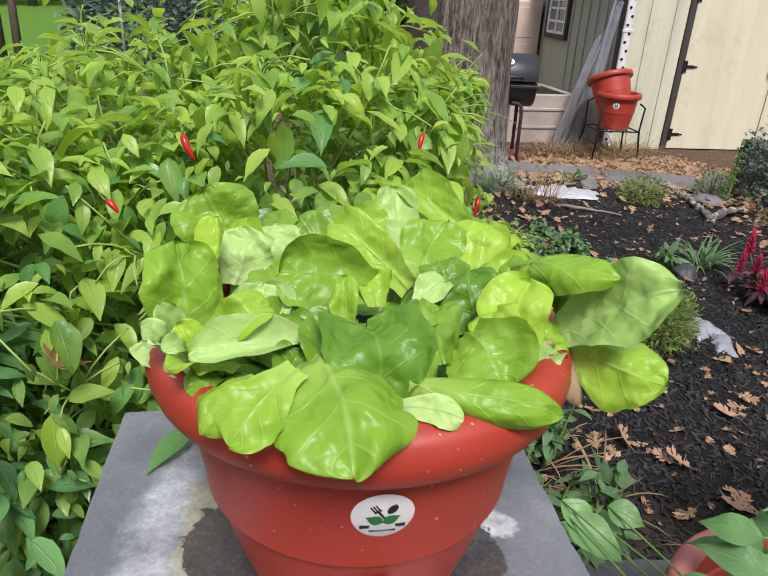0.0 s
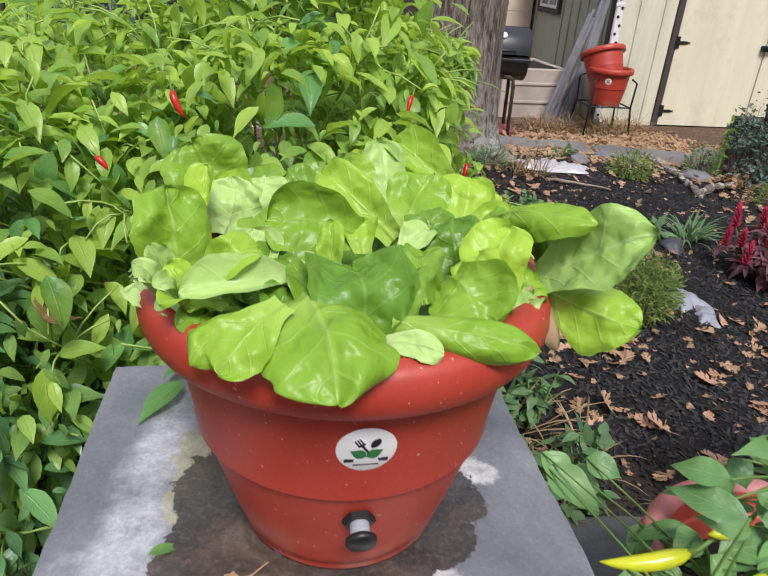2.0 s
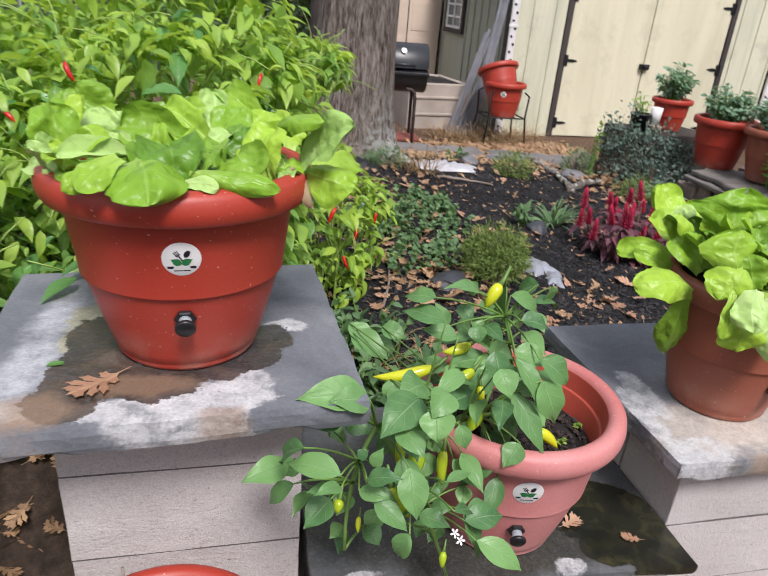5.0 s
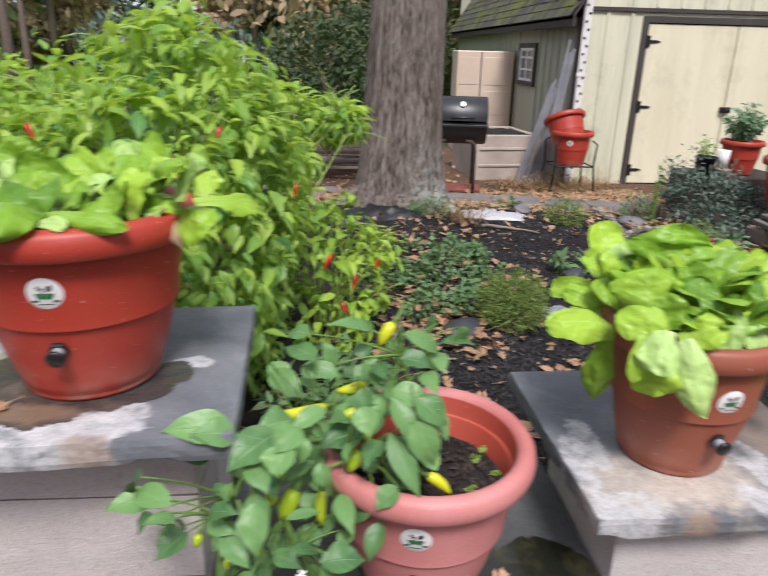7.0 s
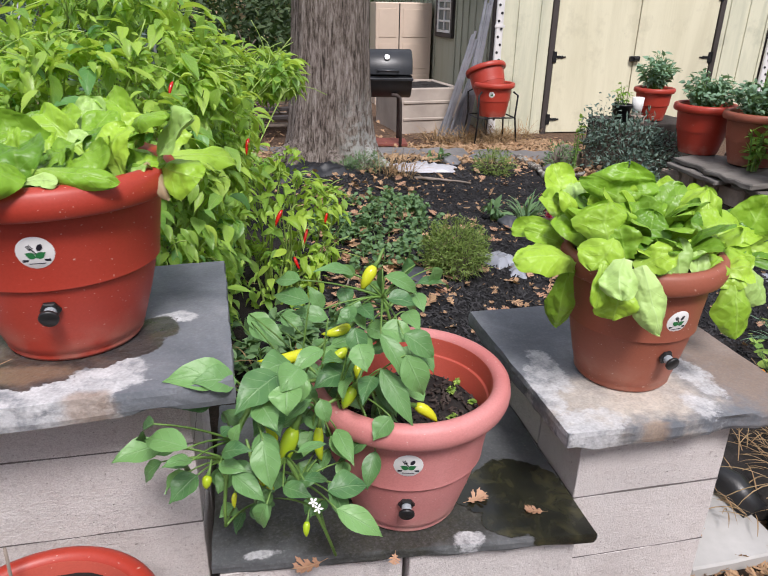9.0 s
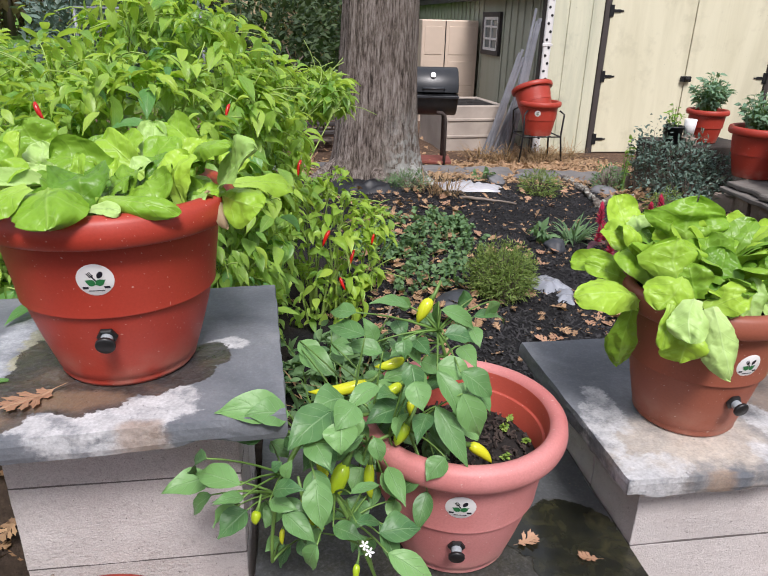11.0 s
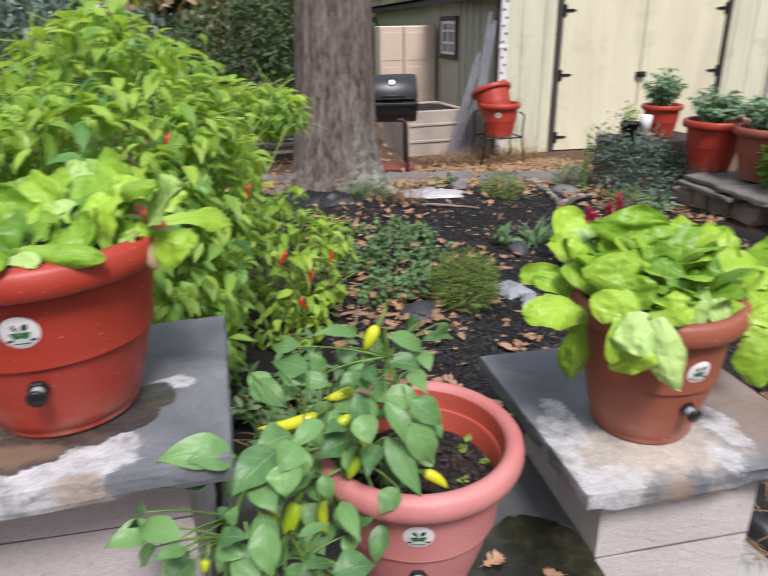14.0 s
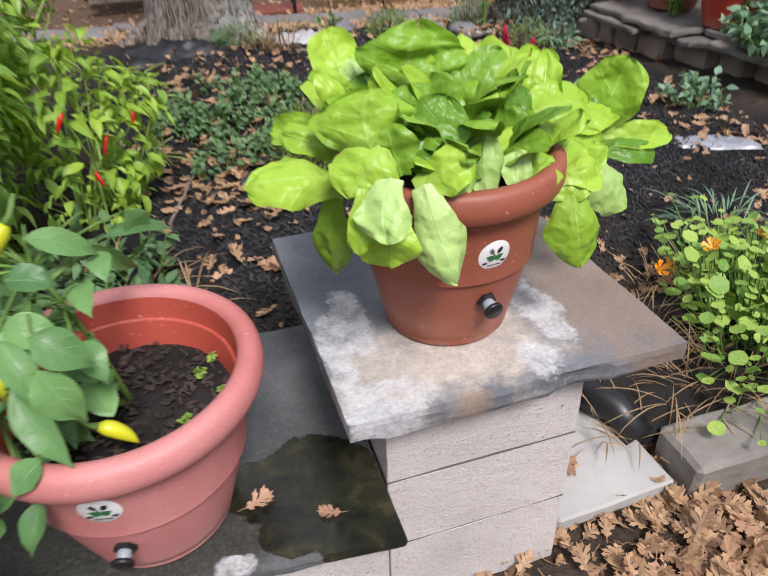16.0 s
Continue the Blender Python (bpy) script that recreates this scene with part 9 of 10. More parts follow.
film_sheet("plastic_sheet", (2.05, 4.47, 0.19), 0.25, 0.12, FILM_WHITE, "crumpled white plastic film half buried in mulch", 1, 0.07, -10)
film_sheet("plastic_sheet", (1.925, 2.43, 0.19), 0.085, 0.1, FILM, "torn scrap of white plastic film on mulch", 2, 0.05, 20)
film_sheet("plastic_sheet", (1.97, 2.28, 0.185), 0.04, 0.085, FILM, "torn scrap of white plastic film on mulch", 3, 0.03, -20)
film_sheet("plastic_sheet", (3.47, 2.1, 0.095), 0.2, 0.07, FILM, "strip of white plastic film on mulch", 4, 0.04, -20)
film_sheet("tarp", (1.2, 4.36, 0.215), 0.34, 0.2, TARP, "crumpled black landscape fabric at the foot of the oak", 6, 0.09, 12)

for pts, rad, lab in ((((3.16, 5.15, 0.1), (3.1, 4.6, 0.15), (3.0, 4.05, 0.13)), 0.045, "weathered grey branch lying on the litter"), (((2.96, 4.1, 0.13), (3.2, 4.2, 0.17), (3.45, 4.4, 0.12)), 0.035, "weathered grey branch lying on the litter"),
                      (((1.9, 4.15, 0.2), (2.1, 4.05, 0.215), (2.3, 4.0, 0.18)), 0.015, "thin brown stick lying on mulch"), (((1.02, 1.95, 0.22), (1.1, 2.15, 0.26), (1.14, 2.38, 0.22)), 0.007, "thin brown stick lying on mulch")):
    bm = tube(bezier(*pts, 30), [rad * (0.85 - 0.013 * k) for k in range(31)], 12)
    for v in bm.verts:
        v.co += noise.noise_vector(v.co * 14) * rad * 0.55 + noise.noise_vector(v.co * 45) * rad * 0.25
    single("branch", bm, LICHEN_WOOD if rad > 0.03 else DRIFT, None, lab, "branch", smooth=True)


# ---------------------------------------------------------------- raised bed with its row of planters
def front(y):
    """Where the face of the raised bed runs."""
    return 4.06 + 0.33 * max(0, 3.5 - y) + 0.12 * max(0, y - 3.9)


def raised_bed():
    top = thing("stone_wall", (0, 0, 0), "low dry stone wall of brown blocks capped with slate slabs", "stone wall")
    r = random.Random(31)
    y, k = 2.0, 0
    while y < 4.05:
        L = r.uniform(0.2, 0.34)
        at = front(y) + 0.09 + r.uniform(-0.015, 0.015)
        part("stone", rough_box((at, y + 0.008, -0.08), (at + 0.26, y + L - 0.008, 0.204), k, 0.02, 3, 0.018), WALL_STONE, top)
        y += L
        k += 1
    x = 4.1
    while x < 5.6:
        L = r.uniform(0.2, 0.34)
        part("stone", rough_box((x + 0.008, 4.1, -0.1), (x + L - 0.008, 4.34, 0.165), k, 0.014, 3, 0.018), WALL_STONE, top)
        x += L
        k += 1
    for layer, z in enumerate((0.225, 0.272)):
        y = 1.95 + 0.17 * layer
        while y < 4.2:
            L = r.uniform(0.42, 0.75)
            edge = front(y + L / 2) + 0.03 * layer * r.uniform(0.3, 1.6) + r.uniform(-0.03, 0.03)
            bm = rough_box((0, 0, -0.02), (max(4.85 - edge, 0.4), min(L, 4.5 - y) - 0.02, 0.019), k, 0.018, 5, 0.008)
            part("cap_slab", bm, CAP_STONE, top, "", pose(edge, y, z, 0, r.uniform(-0.6, 0.6), r.uniform(-4, 4)))
            y += L
            k += 1
    for a, b in ((2.4, 3.5), (3.5, 4.5)):
        part("cap_slab", rough_box((4.82, a, 0.17), (5.7, b - 0.012, 0.256), k + int(a), 0.01, 5, 0.01), CAP_STONE, top)
    part("fill", rough_box((4.4 + 0.25, 2.6, -0.1), (5.7, 4.05, 0.168), 9, 0.01, 8, 0.01), POT_SOIL, top)


raised_bed()
planter("planter", (4.395, 4.296, 0.3), 0.248, 0.15, 0.40, POT_RED, "bright red plastic planter with leafy kale on the stone wall", 20, 0.05, logo=False, tap=False, sides=48)
planter("planter", (4.515, 3.83, 0.3), 0.255, 0.15, 0.40, POT_BROWN, "terracotta-brown plastic planter with kale on the stone wall", 20, 0.05, logo=False, tap=False, sides=48)
planter("planter", (4.47, 3.23, 0.3), 0.248, 0.15, 0.40, POT_RED, "red plastic planter with a trailing vine on the stone wall", 20, 0.05, logo=False, tap=False, sides=48)
planter("planter", (5.15, 3.3, 0.26), 0.25, 0.15, 0.40, POT_BROWN, "brown plastic planter overgrown with vines", 20, 0.05, logo=False, tap=False, sides=48)
single("crate", rough_box((3.93, 4.78, -0.1), (4.74, 5.34, 0.451), 3, 0.01, 3, 0.01), DARK_WOOD, None, "dark weathered wooden crate under a planter", "crate")
planter("planter", (4.375, 5.02, 0.455), 0.18, 0.112, 0.29, POT_RED, "red plastic planter with herbs on a wooden crate", 20, 0.05, logo=False, tap=False, sides=48)
single("cup", lathe([(0, 0.001), (0.042, 0), (0.052, 0.15), (0.048, 0.15), (0.04, 0.008), (0, 0.008)], 20), WHITE_PAINT, pose(4.132, 4.87, 0.526), "white plastic cup standing beside a planter", "cup", smooth=True)
single("stone_block", rough_box((4.08, 4.8, 0.449), (4.185, 4.945, 0.527), 5, 0.006, 3, 0.008), WALL_STONE, None, "small brown stone block under a white cup", "stone")
single("plant_pot", lathe([(0, 0.0), (0.065, 0.0), (0.085, 0.15), (0.092, 0.15), (0.092, 0.165), (0.08, 0.165), (0.075, 0.14), (0, 0.14)], 24), TARP, pose(4.0, 4.9, 0.452), "small black plastic nursery pot with a seedling", "pot", smooth=True)


def tuft(name, label, at, radius, height, count, size, material, aspect=0.5, kind="pepper", lean=0.6, seed=0, category="plant", stems=True, stem_material=None, flat=0.0):
    """A clump: thin stems from one root, each carrying leaves along its length."""
    r = random.Random(seed)
    top = thing(name, at, label, category)
    m, bm = Mass(), bmesh.new()
    shapes = [leaf_shape(1.0, aspect * r.uniform(0.8, 1.2), kind, r.uniform(0.2, 0.9), r.uniform(0, 0.4), 0.0, 2, q, 4, 2) for q in range(8)]
    shoots = max(4, count // 12)
    for s in range(shoots):
        a, q = r.uniform(0, 6.283), math.sqrt(r.random())
        tip = Vector((math.cos(a) * radius * q, math.sin(a) * radius * q, height * r.uniform(0.6, 1.05) * (1 - 0.45 * q * q)))
        base = Vector((tip.x * 0.35, tip.y * 0.35, 0)) if not flat else Vector((tip.x * 0.8, tip.y * 0.8, 0))
        mid = Vector((tip.x * 0.6, tip.y * 0.6, tip.z * 0.6))
        pts = bezier(base, mid, tip, 5)
        if stems:
            add_tube(bm, pts, [0.006 * size / 0.05, 0.005 * size / 0.05, 0.004 * size / 0.05, 0.003 * size / 0.05, 0.002 * size / 0.05, 0.001], 4)
        for k in range(12):
            t = r.uniform(0.25, 1.0)
            i = min(4, int(t * 5))
            p = pts[i].lerp(pts[i + 1], t * 5 - i)
            way = Vector((r.gauss(0, 1), r.gauss(0, 1), r.gauss(0.3, 0.6)))
            way = way.normalized() + Vector((p.x, p.y, 0)).normalized() * lean if Vector((p.x, p.y, 0)).length else way
            L = size * r.uniform(0.6, 1.3)
            m.add(r.choice(shapes), aim(p, p + way, (r.gauss(0, 0.5), r.gauss(0, 0.5), 1)) @ Matrix.Diagonal((L, L, L, 1)))
    tagged(place("foliage", m.mesh("foliage", material), top), kind="stuff")
    if stems:
        tagged(part("stalk", bm, stem_material or STEM, top), kind="stuff")
    return top


def soft_shrub(name, label, blobs, count, size, material, seed, aspect=0.2, category="shrub", twigs=40, twig_material=None, root=None):
    """A fine-leaved shrub: short leaves all through its blobs, a ragged outline, twigs inside."""
    r = random.Random(seed)
    top = thing(name, (0, 0, 0), label, category)
    m, bm = Mass(), bmesh.new()
    shapes = [leaf_shape(1.0, aspect * r.uniform(0.8, 1.3), "pepper", r.uniform(0.1, 0.8), 0.1, 0, 2, q, 3, 2) for q in range(6)]
    weight = [b[1][0] * b[1][1] * b[1][2] for b in blobs]
    for k in range(count):
        c, rad = r.choices(blobs, weight)[0]
        d = Vector((r.gauss(0, 1), r.gauss(0, 1), r.gauss(0, 1))).normalized()
        q = r.uniform(0.5, 1.0) + 0.3 * noise.noise(d * 3 + Vector((seed, 0, 0)))
        p = Vector([c[i] + d[i] * rad[i] * q for i in range(3)])
        if p.z < ground_z(p.x, p.y):
            continue
        way = d * 0.7 + Vector((r.gauss(0, 0.6), r.gauss(0, 0.6), 0.35 + r.gauss(0, 0.4)))
        L = size * r.uniform(0.6, 1.3)
        m.add(r.choice(shapes), aim(p, p + way, (r.gauss(0, 1), r.gauss(0, 1), 1)) @ Matrix.Diagonal((L, L, L, 1)))
        if k < twigs:
            a = Vector(root) if root else Vector((c[0], c[1], ground_z(c[0], c[1])))
            add_tube(bm, bezier(a, (a + p) / 2 + Vector((0, 0, 0.1 * rad[2])), p, 5), [0.005, 0.0045, 0.004, 0.003, 0.0022, 0.0014], 4)
    tagged(place("foliage", m.mesh("foliage", material), top), kind="stuff")
    tagged(part("twig", bm, twig_material or TWIG, top), kind="stuff")
    return top


# plants in the planters of the raised bed
tuft("kale_plant", "grey-green kale in a red planter", (4.395, 4.296, 0.645), 0.24, 0.32, 760, 0.052, HERB, 0.62, seed=3)
tuft("kale_plant", "grey-green kale in a brown planter", (4.515, 3.83, 0.645), 0.24, 0.34, 760, 0.052, HERB, 0.62, seed=4)
tuft("herb_plant", "leafy green herbs in a red planter", (4.375, 5.02, 0.715), 0.19, 0.36, 420, 0.064, HERB, 0.5, seed=5)
tuft("vine_plant", "tall yellow-green vine in a red planter", (4.47, 3.23, 0.645), 0.26, 0.5, 620, 0.065, TOMATO, 0.55, seed=6)
tuft("vine_plant", "green vine spilling down beside a red planter", (4.55, 2.92, 0.29), 0.24, 0.42, 520, 0.055, HERB, 0.6, seed=16)
tuft("vine_plant", "tall yellow-green vine in a brown planter", (5.15, 3.35, 0.62), 0.4, 0.62, 760, 0.085, TOMATO, 0.5, seed=7)
tuft("vine_plant", "trailing leafy vine on the stone wall", (4.35, 2.72, 0.26), 0.32, 0.3, 520, 0.075, HERB, 0.5, seed=8)
tuft("vine_plant", "yellow-green shoot hanging over a brown planter", (4.36, 3.62, 0.3), 0.1, 0.34, 110, 0.075, TOMATO, 0.4, lean=0.2, seed=9)
tuft("vine_plant", "low green vine at the foot of the stone wall", (3.75, 2.6, 0.07), 0.2, 0.2, 160, 0.06, HERB, 0.5, seed=10)
tuft("herb_plant", "low green herbs beside the stone wall", (3.72, 4.05, 0.05), 0.22, 0.16, 180, 0.06, HERB, 0.5, seed=11)
tuft("potted_seedling", "yellow-green seedling by a cup", (4.0, 4.9, 0.58), 0.11, 0.27, 60, 0.047, TOMATO, 0.45, seed=12)
tuft("sapling", "thin bare sapling with a few yellow-green leaves", (3.5, 4.72, 0.1), 0.065, 0.58, 22, 0.05, TOMATO, 0.45, seed=14)
soft_shrub("shrub", "grey-green twiggy evergreen shrub before the shed", [((3.9, 4.66, 0.3), (0.36, 0.28, 0.26)), ((3.74, 4.72, 0.47), (0.17, 0.17, 0.24)), ((3.62, 4.72, 0.42), (0.1, 0.12, 0.2)), ((4.05, 4.62, 0.46), (0.13, 0.14, 0.18)), ((4.15, 4.62, 0.25), (0.32, 0.24, 0.2)), ((3.9, 4.38, 0.19), (0.42, 0.2, 0.14)), ((3.76, 4.1, 0.13), (0.19, 0.22, 0.12)), ((4.2, 4.5, 0.36), (0.14, 0.14, 0.12))], 3200, 0.042, SHRUB, 3, 0.4, twigs=260)
soft_shrub("shrub", "low dark green shrub", [((3.36, 4.72, 0.18), (0.15, 0.15, 0.15))], 420, 0.035, WEED, 4, 0.3)
soft_shrub("thyme_bush", "rounded bright green thyme-like bush on mulch", [((1.63, 2.28, 0.33), (0.16, 0.15, 0.145)), ((1.71, 2.26, 0.33), (0.09, 0.1, 0.12)), ((1.55, 2.28, 0.33), (0.09, 0.1, 0.12)), ((1.64, 2.2, 0.3), (0.14, 0.1, 0.1))], 6000, 0.026, NEEDLE, 5, 0.16, twigs=90)
soft_shrub("thyme_bush", "small green feathery bush at the path", [((2.635, 4.42, 0.21), (0.17, 0.13, 0.13))], 1300, 0.04, NEEDLE, 6, 0.16)
soft_shrub("thyme_bush", "small yellow-green feathery bush", [((3.47, 3.95, 0.16), (0.17, 0.13, 0.13))], 900, 0.035, NEEDLE, 7, 0.16)
soft_shrub("fern", "feathery asparagus fern at the foot of the oak", [((1.56, 4.35, 0.27), (0.16, 0.11, 0.09)), ((1.42, 4.38, 0.24), (0.12, 0.1, 0.06))], 1100, 0.042, WEED, 8, 0.12, "fern")
tuft("weed", "small leafy green seedling on mulch", (2.15, 3.13, 0.165), 0.075, 0.15, 36, 0.07, WEED, 0.5, seed=13)
tuft("weed", "small green weed at the path", (2.3, 4.85, 0.14), 0.09, 0.14, 60, 0.05, WEED, 0.5, seed=14)


def celosia():
    top = thing("celosia", pose(2.64, 2.7, 0.13) @ Matrix.Diagonal((1.05, 1.05, 1.1, 1)), "crimson plumed celosia with wine-red leaves", "flower")
    r = random.Random(5)
    m, bm = Mass(), bmesh.new()
    shape = leaf_shape(1.0, 0.42, "pepper", 0.8, 0.2, 0, 2, 1, 4, 2)
    for s in range(26):
        a, q = r.uniform(0, 6.283), math.sqrt(r.random()) * 0.3
        tip = Vector((math.cos(a) * q, math.sin(a) * q, r.uniform(0.1, 0.27)))
        pts = bezier((tip.x * 0.5, tip.y * 0.5, 0), (tip.x * 0.8, tip.y * 0.8, tip.z * 0.5), tip, 5)
        add_tube(bm, pts, 0.004, 4)
        for k in range(14):
            p = pts[1].lerp(pts[5], r.random())
            way = Vector((r.gauss(0, 1), r.gauss(0, 1), r.gauss(0, 0.4)))
            L = r.uniform(0.06, 0.12)
            m.add(shape, aim(p, p + way, (0, 0, 1)) @ Matrix.Diagonal((L, L, L, 1)))
        if s < 22:
            h = r.uniform(0.06, 0.11)
            pb = bmesh.new()
            for f in range(46):                       # small bristling florets up the spike
                q = f / 46
                a2, w = f * 2.4, 0.024 * (1 - q) ** 0.7 + 0.004
                c = Vector((0, 0, h * q))
                add_tube(pb, [c, c + Vector((math.cos(a2) * w, math.sin(a2) * w, 0.014 + 0.01 * q))], [0.0055, 0.0012], 4)
            part("plume", pb, CELOSIA, top, "crimson plume", Matrix.Translation(tip - Vector((0, 0, 0.01))) @ pose(0, 0, 0, r.uniform(-15, 15), r.uniform(-15, 15), 0), smooth=True)
    tagged(place("foliage", m.mesh("foliage", WINE), top), "wine-red leaves", kind="stuff")
    tagged(part("stalk", bm, WOODY, top), kind="stuff")


celosia()


def grass_clump(name, label, at, count, length, material, seed, spread_=0.08, stiff=0.7, width=0.012, category="grass"):
    r = random.Random(seed)
    m = Mass()
    for k in range(count):
        a = r.uniform(0, 6.283)
        b = Vector((math.cos(a), math.sin(a), 0)) * spread_ * math.sqrt(r.random())
        L = length * r.uniform(0.5, 1.2)
        s = leaf_shape(L, width, "blade", r.uniform(0.4, 1.8), 0.2, 0, 2, k, 6, 1, 0, 0, r.uniform(0.6, 1.4) * stiff)
        m.add(s, Matrix.Translation(b) @ pose(0, 0, 0, 0, 0, math.degrees(a + r.gauss(0, 0.6))))
    return tagged(place(name, m.mesh(name, material), None, Matrix.Translation(at)), label, category, kind="stuff")


grass_clump("grass_clump", "dark green grassy clump on mulch", (2.4, 3.2, 0.15), 70, 0.22, WEED, 2, 0.05, 1.0)
grass_clump("grass_clump", "blue-green grassy clump in mulch", (3.0, 1.5, 0.07), 70, 0.16, HERB, 3, 0.16, 0.7, 0.007)
for k, (x, y, n) in enumerate(((3.35, 7.5, 150), (3.65, 7.55, 160), (3.95, 7.6, 160), (4.25, 7.75, 120), (3.1, 7.6, 100), (3.8, 7.2, 80))):
    grass_clump("dry_grass", "dry brown grass at the foot of the shed", (x, y, ground_z(x, y)), n, 0.3, DRY_GRASS, 20 + k, 0.2, 0.9, 0.008)
for k, (x, y) in enumerate(((1.7, 4.2), (1.82, 4.18))):
    grass_clump("dry_stalks", "dry brown stalks in the mulch", (x, y, ground_z(x, y)), 50, 0.26, DRY_GRASS, 40 + k, 0.08, 1.2, 0.006)
for k, (x, y, n) in enumerate(((0.85, 1.5, 26), (0.8, 1.25, 20), (1.0, 1.3, 14))):
    grass_clump("dry_grass", "straw-coloured dry grass behind the slabs", (x, y, ground_z(x, y)), n, 0.26, DRY_GRASS, 50 + k, 0.14, 0.9, 0.006)

# low weeds in the bed
rw = random.Random(77)
for k in range(40):
    a, q = rw.uniform(0, 6.283), math.sqrt(rw.random())
    y = 2.95 + math.sin(a) * 0.62 * q
    x = 1.36 + math.cos(a) * 0.32 * q + 0.2 * (y - 2.95)
    tuft("weed", "low clover-like green weed", (x, y, ground_z(x, y)), 0.12, 0.13, 70, 0.032, WEED, 0.7, "round", seed=100 + k, category="weed", flat=1)
for k, (x, y) in enumerate(((0.74, 1.22), (0.8, 1.35), (0.9, 1.7), (0.96, 1.55), (0.7, 1.42), (0.88, 1.16), (0.72, 1.6), (0.78, 1.5), (1.0, 1.24), (0.86, 1.28), (2.05, 1.25), (0.72, 1.12))):
    tuft("weed", "leafy green weed behind the slabs", (x, y, ground_z(x, y)), 0.14, 0.22, 80, 0.055, WEED, 0.5, seed=200 + k, category="weed")


# ---------------------------------------------------------------- nasturtium corner
def nasturtium():
    top = thing("nasturtium", (2.74, 0.97, 0.05), "trailing nasturtium with round leaves and orange flowers", "flower")
    r = random.Random(15)
    m, bm = Mass(), bmesh.new()
    for k in range(1300):
        x, y = r.gauss(0.05, 0.29), r.gauss(-0.02, 0.24)
        if x < -0.42 + 0.45 * (y + 0.22) + r.gauss(0, 0.03) or y < -0.46:
            continue
        z = 0.03 + 0.2 * r.random() * math.exp(-(x * x + y * y) * 2)
        R = r.choice((0.009, 0.012, 0.015, 0.019, 0.026)) * r.uniform(0.85, 1.15)
        tilt = pose(0, 0, 0, r.gauss(8, 18), r.gauss(0, 18), r.uniform(0, 360))
        n = 12
        v = [Vector((0, 0, -R * 0.18))] + [Vector((math.cos(6.283 * i / n), math.sin(6.283 * i / n), 0.06 * math.sin(i * 2.1))) * R * (1 + 0.05 * math.sin(i * 2.5)) for i in range(n)]
        f = [(0, i + 1, (i + 1) % n + 1) for i in range(n)]
        u = [(0.1, 0.5)] + [(0.9, 0.5 + 0.4 * math.sin(6.283 * i / n)) for i in range(n)]
        m.add((v, f, u), Matrix.Translation((x, y, z)) @ tilt)
        add_tube(bm, bezier((x * 0.7, y * 0.7, 0), (x * 0.9, y * 0.9, z * 0.5), (x, y, z - R * 0.15), 3), 0.0018, 4)
    tagged(place("foliage", m.mesh("foliage", NASTURTIUM), top), "round green leaves", kind="stuff")
    tagged(part("runner", bm, STEM, top), kind="stuff")
    for x, y, z in ((-0.13, 0.17, 0.2), (-0.22, 0.27, 0.08), (0.1, 0.2, 0.17), (-0.16, 0.3, 0.06), (0.2, 0.0, 0.2)):
        fb = bmesh.new()
        for k in range(5):
            a = 6.283 * k / 5
            c = fb.verts.new((0, 0, 0))
            ring = [fb.verts.new((math.cos(a + d) * q, math.sin(a + d) * q, 0.012 + 0.008 * (q > 0.02))) for d, q in ((-0.5, 0.014), (-0.45, 0.026), (0, 0.03), (0.45, 0.026), (0.5, 0.014))]
            for p, q in zip(ring, ring[1:]):
                fb.faces.new((c, p, q))
        part("flower", fb, ORANGE, top, "orange flower", pose(x, y, z, rw.uniform(10, 50), 0, rw.uniform(0, 360)))


nasturtium()
wall = thing("block_wall", (0, 0, 0), "low retaining wall of grey concrete blocks", "block wall")
for k, (a, b) in enumerate(((2.15, 2.53), (2.54, 2.92), (2.93, 3.3))):
    part("block", rough_box((a, 0.56, -0.08), (b, 0.72, 0.058), 70 + k, 0.007, 5, 0.012), MOSSY_BLOCK, wall, "", pose(0, 0, 0))
single("bed_soil", rough_box((2.1, 0.73, -0.05), (3.3, 1.25, 0.05), 6, 0.02, 8, 0.03), POT_SOIL, None, "dark soil of the corner bed behind the blocks", "soil")
single("paving_slab", rough_box((-0.17, -0.13, -0.025), (0.17, 0.16, 0.02), 4, 0.003, 4, 0.006), plain("pale_paver", (0.4, 0.39, 0.375), 0.85, grain=30, vary=0.15, where="world"), pose(1.95, 0.72, -0.02, 2, 3, 4), "pale concrete paver lying beside the pier", "paver")
single("drain_pipe", tube([(2.0, 0.95, 0.06), (2.1, 0.82, 0.04), (2.12, 0.74, 0.0)], 0.045, 14), BLACK_PLASTIC, None, "short black plastic pipe behind the block wall", "pipe", smooth=True)
for k, (x, y) in enumerate(((2.0, 0.85), (2.06, 0.78), (2.12, 0.72), (1.95, 0.98), (2.2, 0.85))):
    grass_clump("dry_grass", "straw-coloured dry grass by the block wall", (x, y, 0.02), 10, 0.2, DRY_GRASS, 60 + k, 0.07, 0.8, 0.004)

for k in range(9):
    x, y = 2.3 + 0.09 * k + rw.uniform(-0.05, 0.05), rw.uniform(0.74, 1.2)
    grass_clump("dry_grass", "straw-coloured dry grass among the nasturtium", (x, y, 0.05), 44, 0.2, DRY_GRASS, 80 + k, 0.12, 0.6, 0.004)

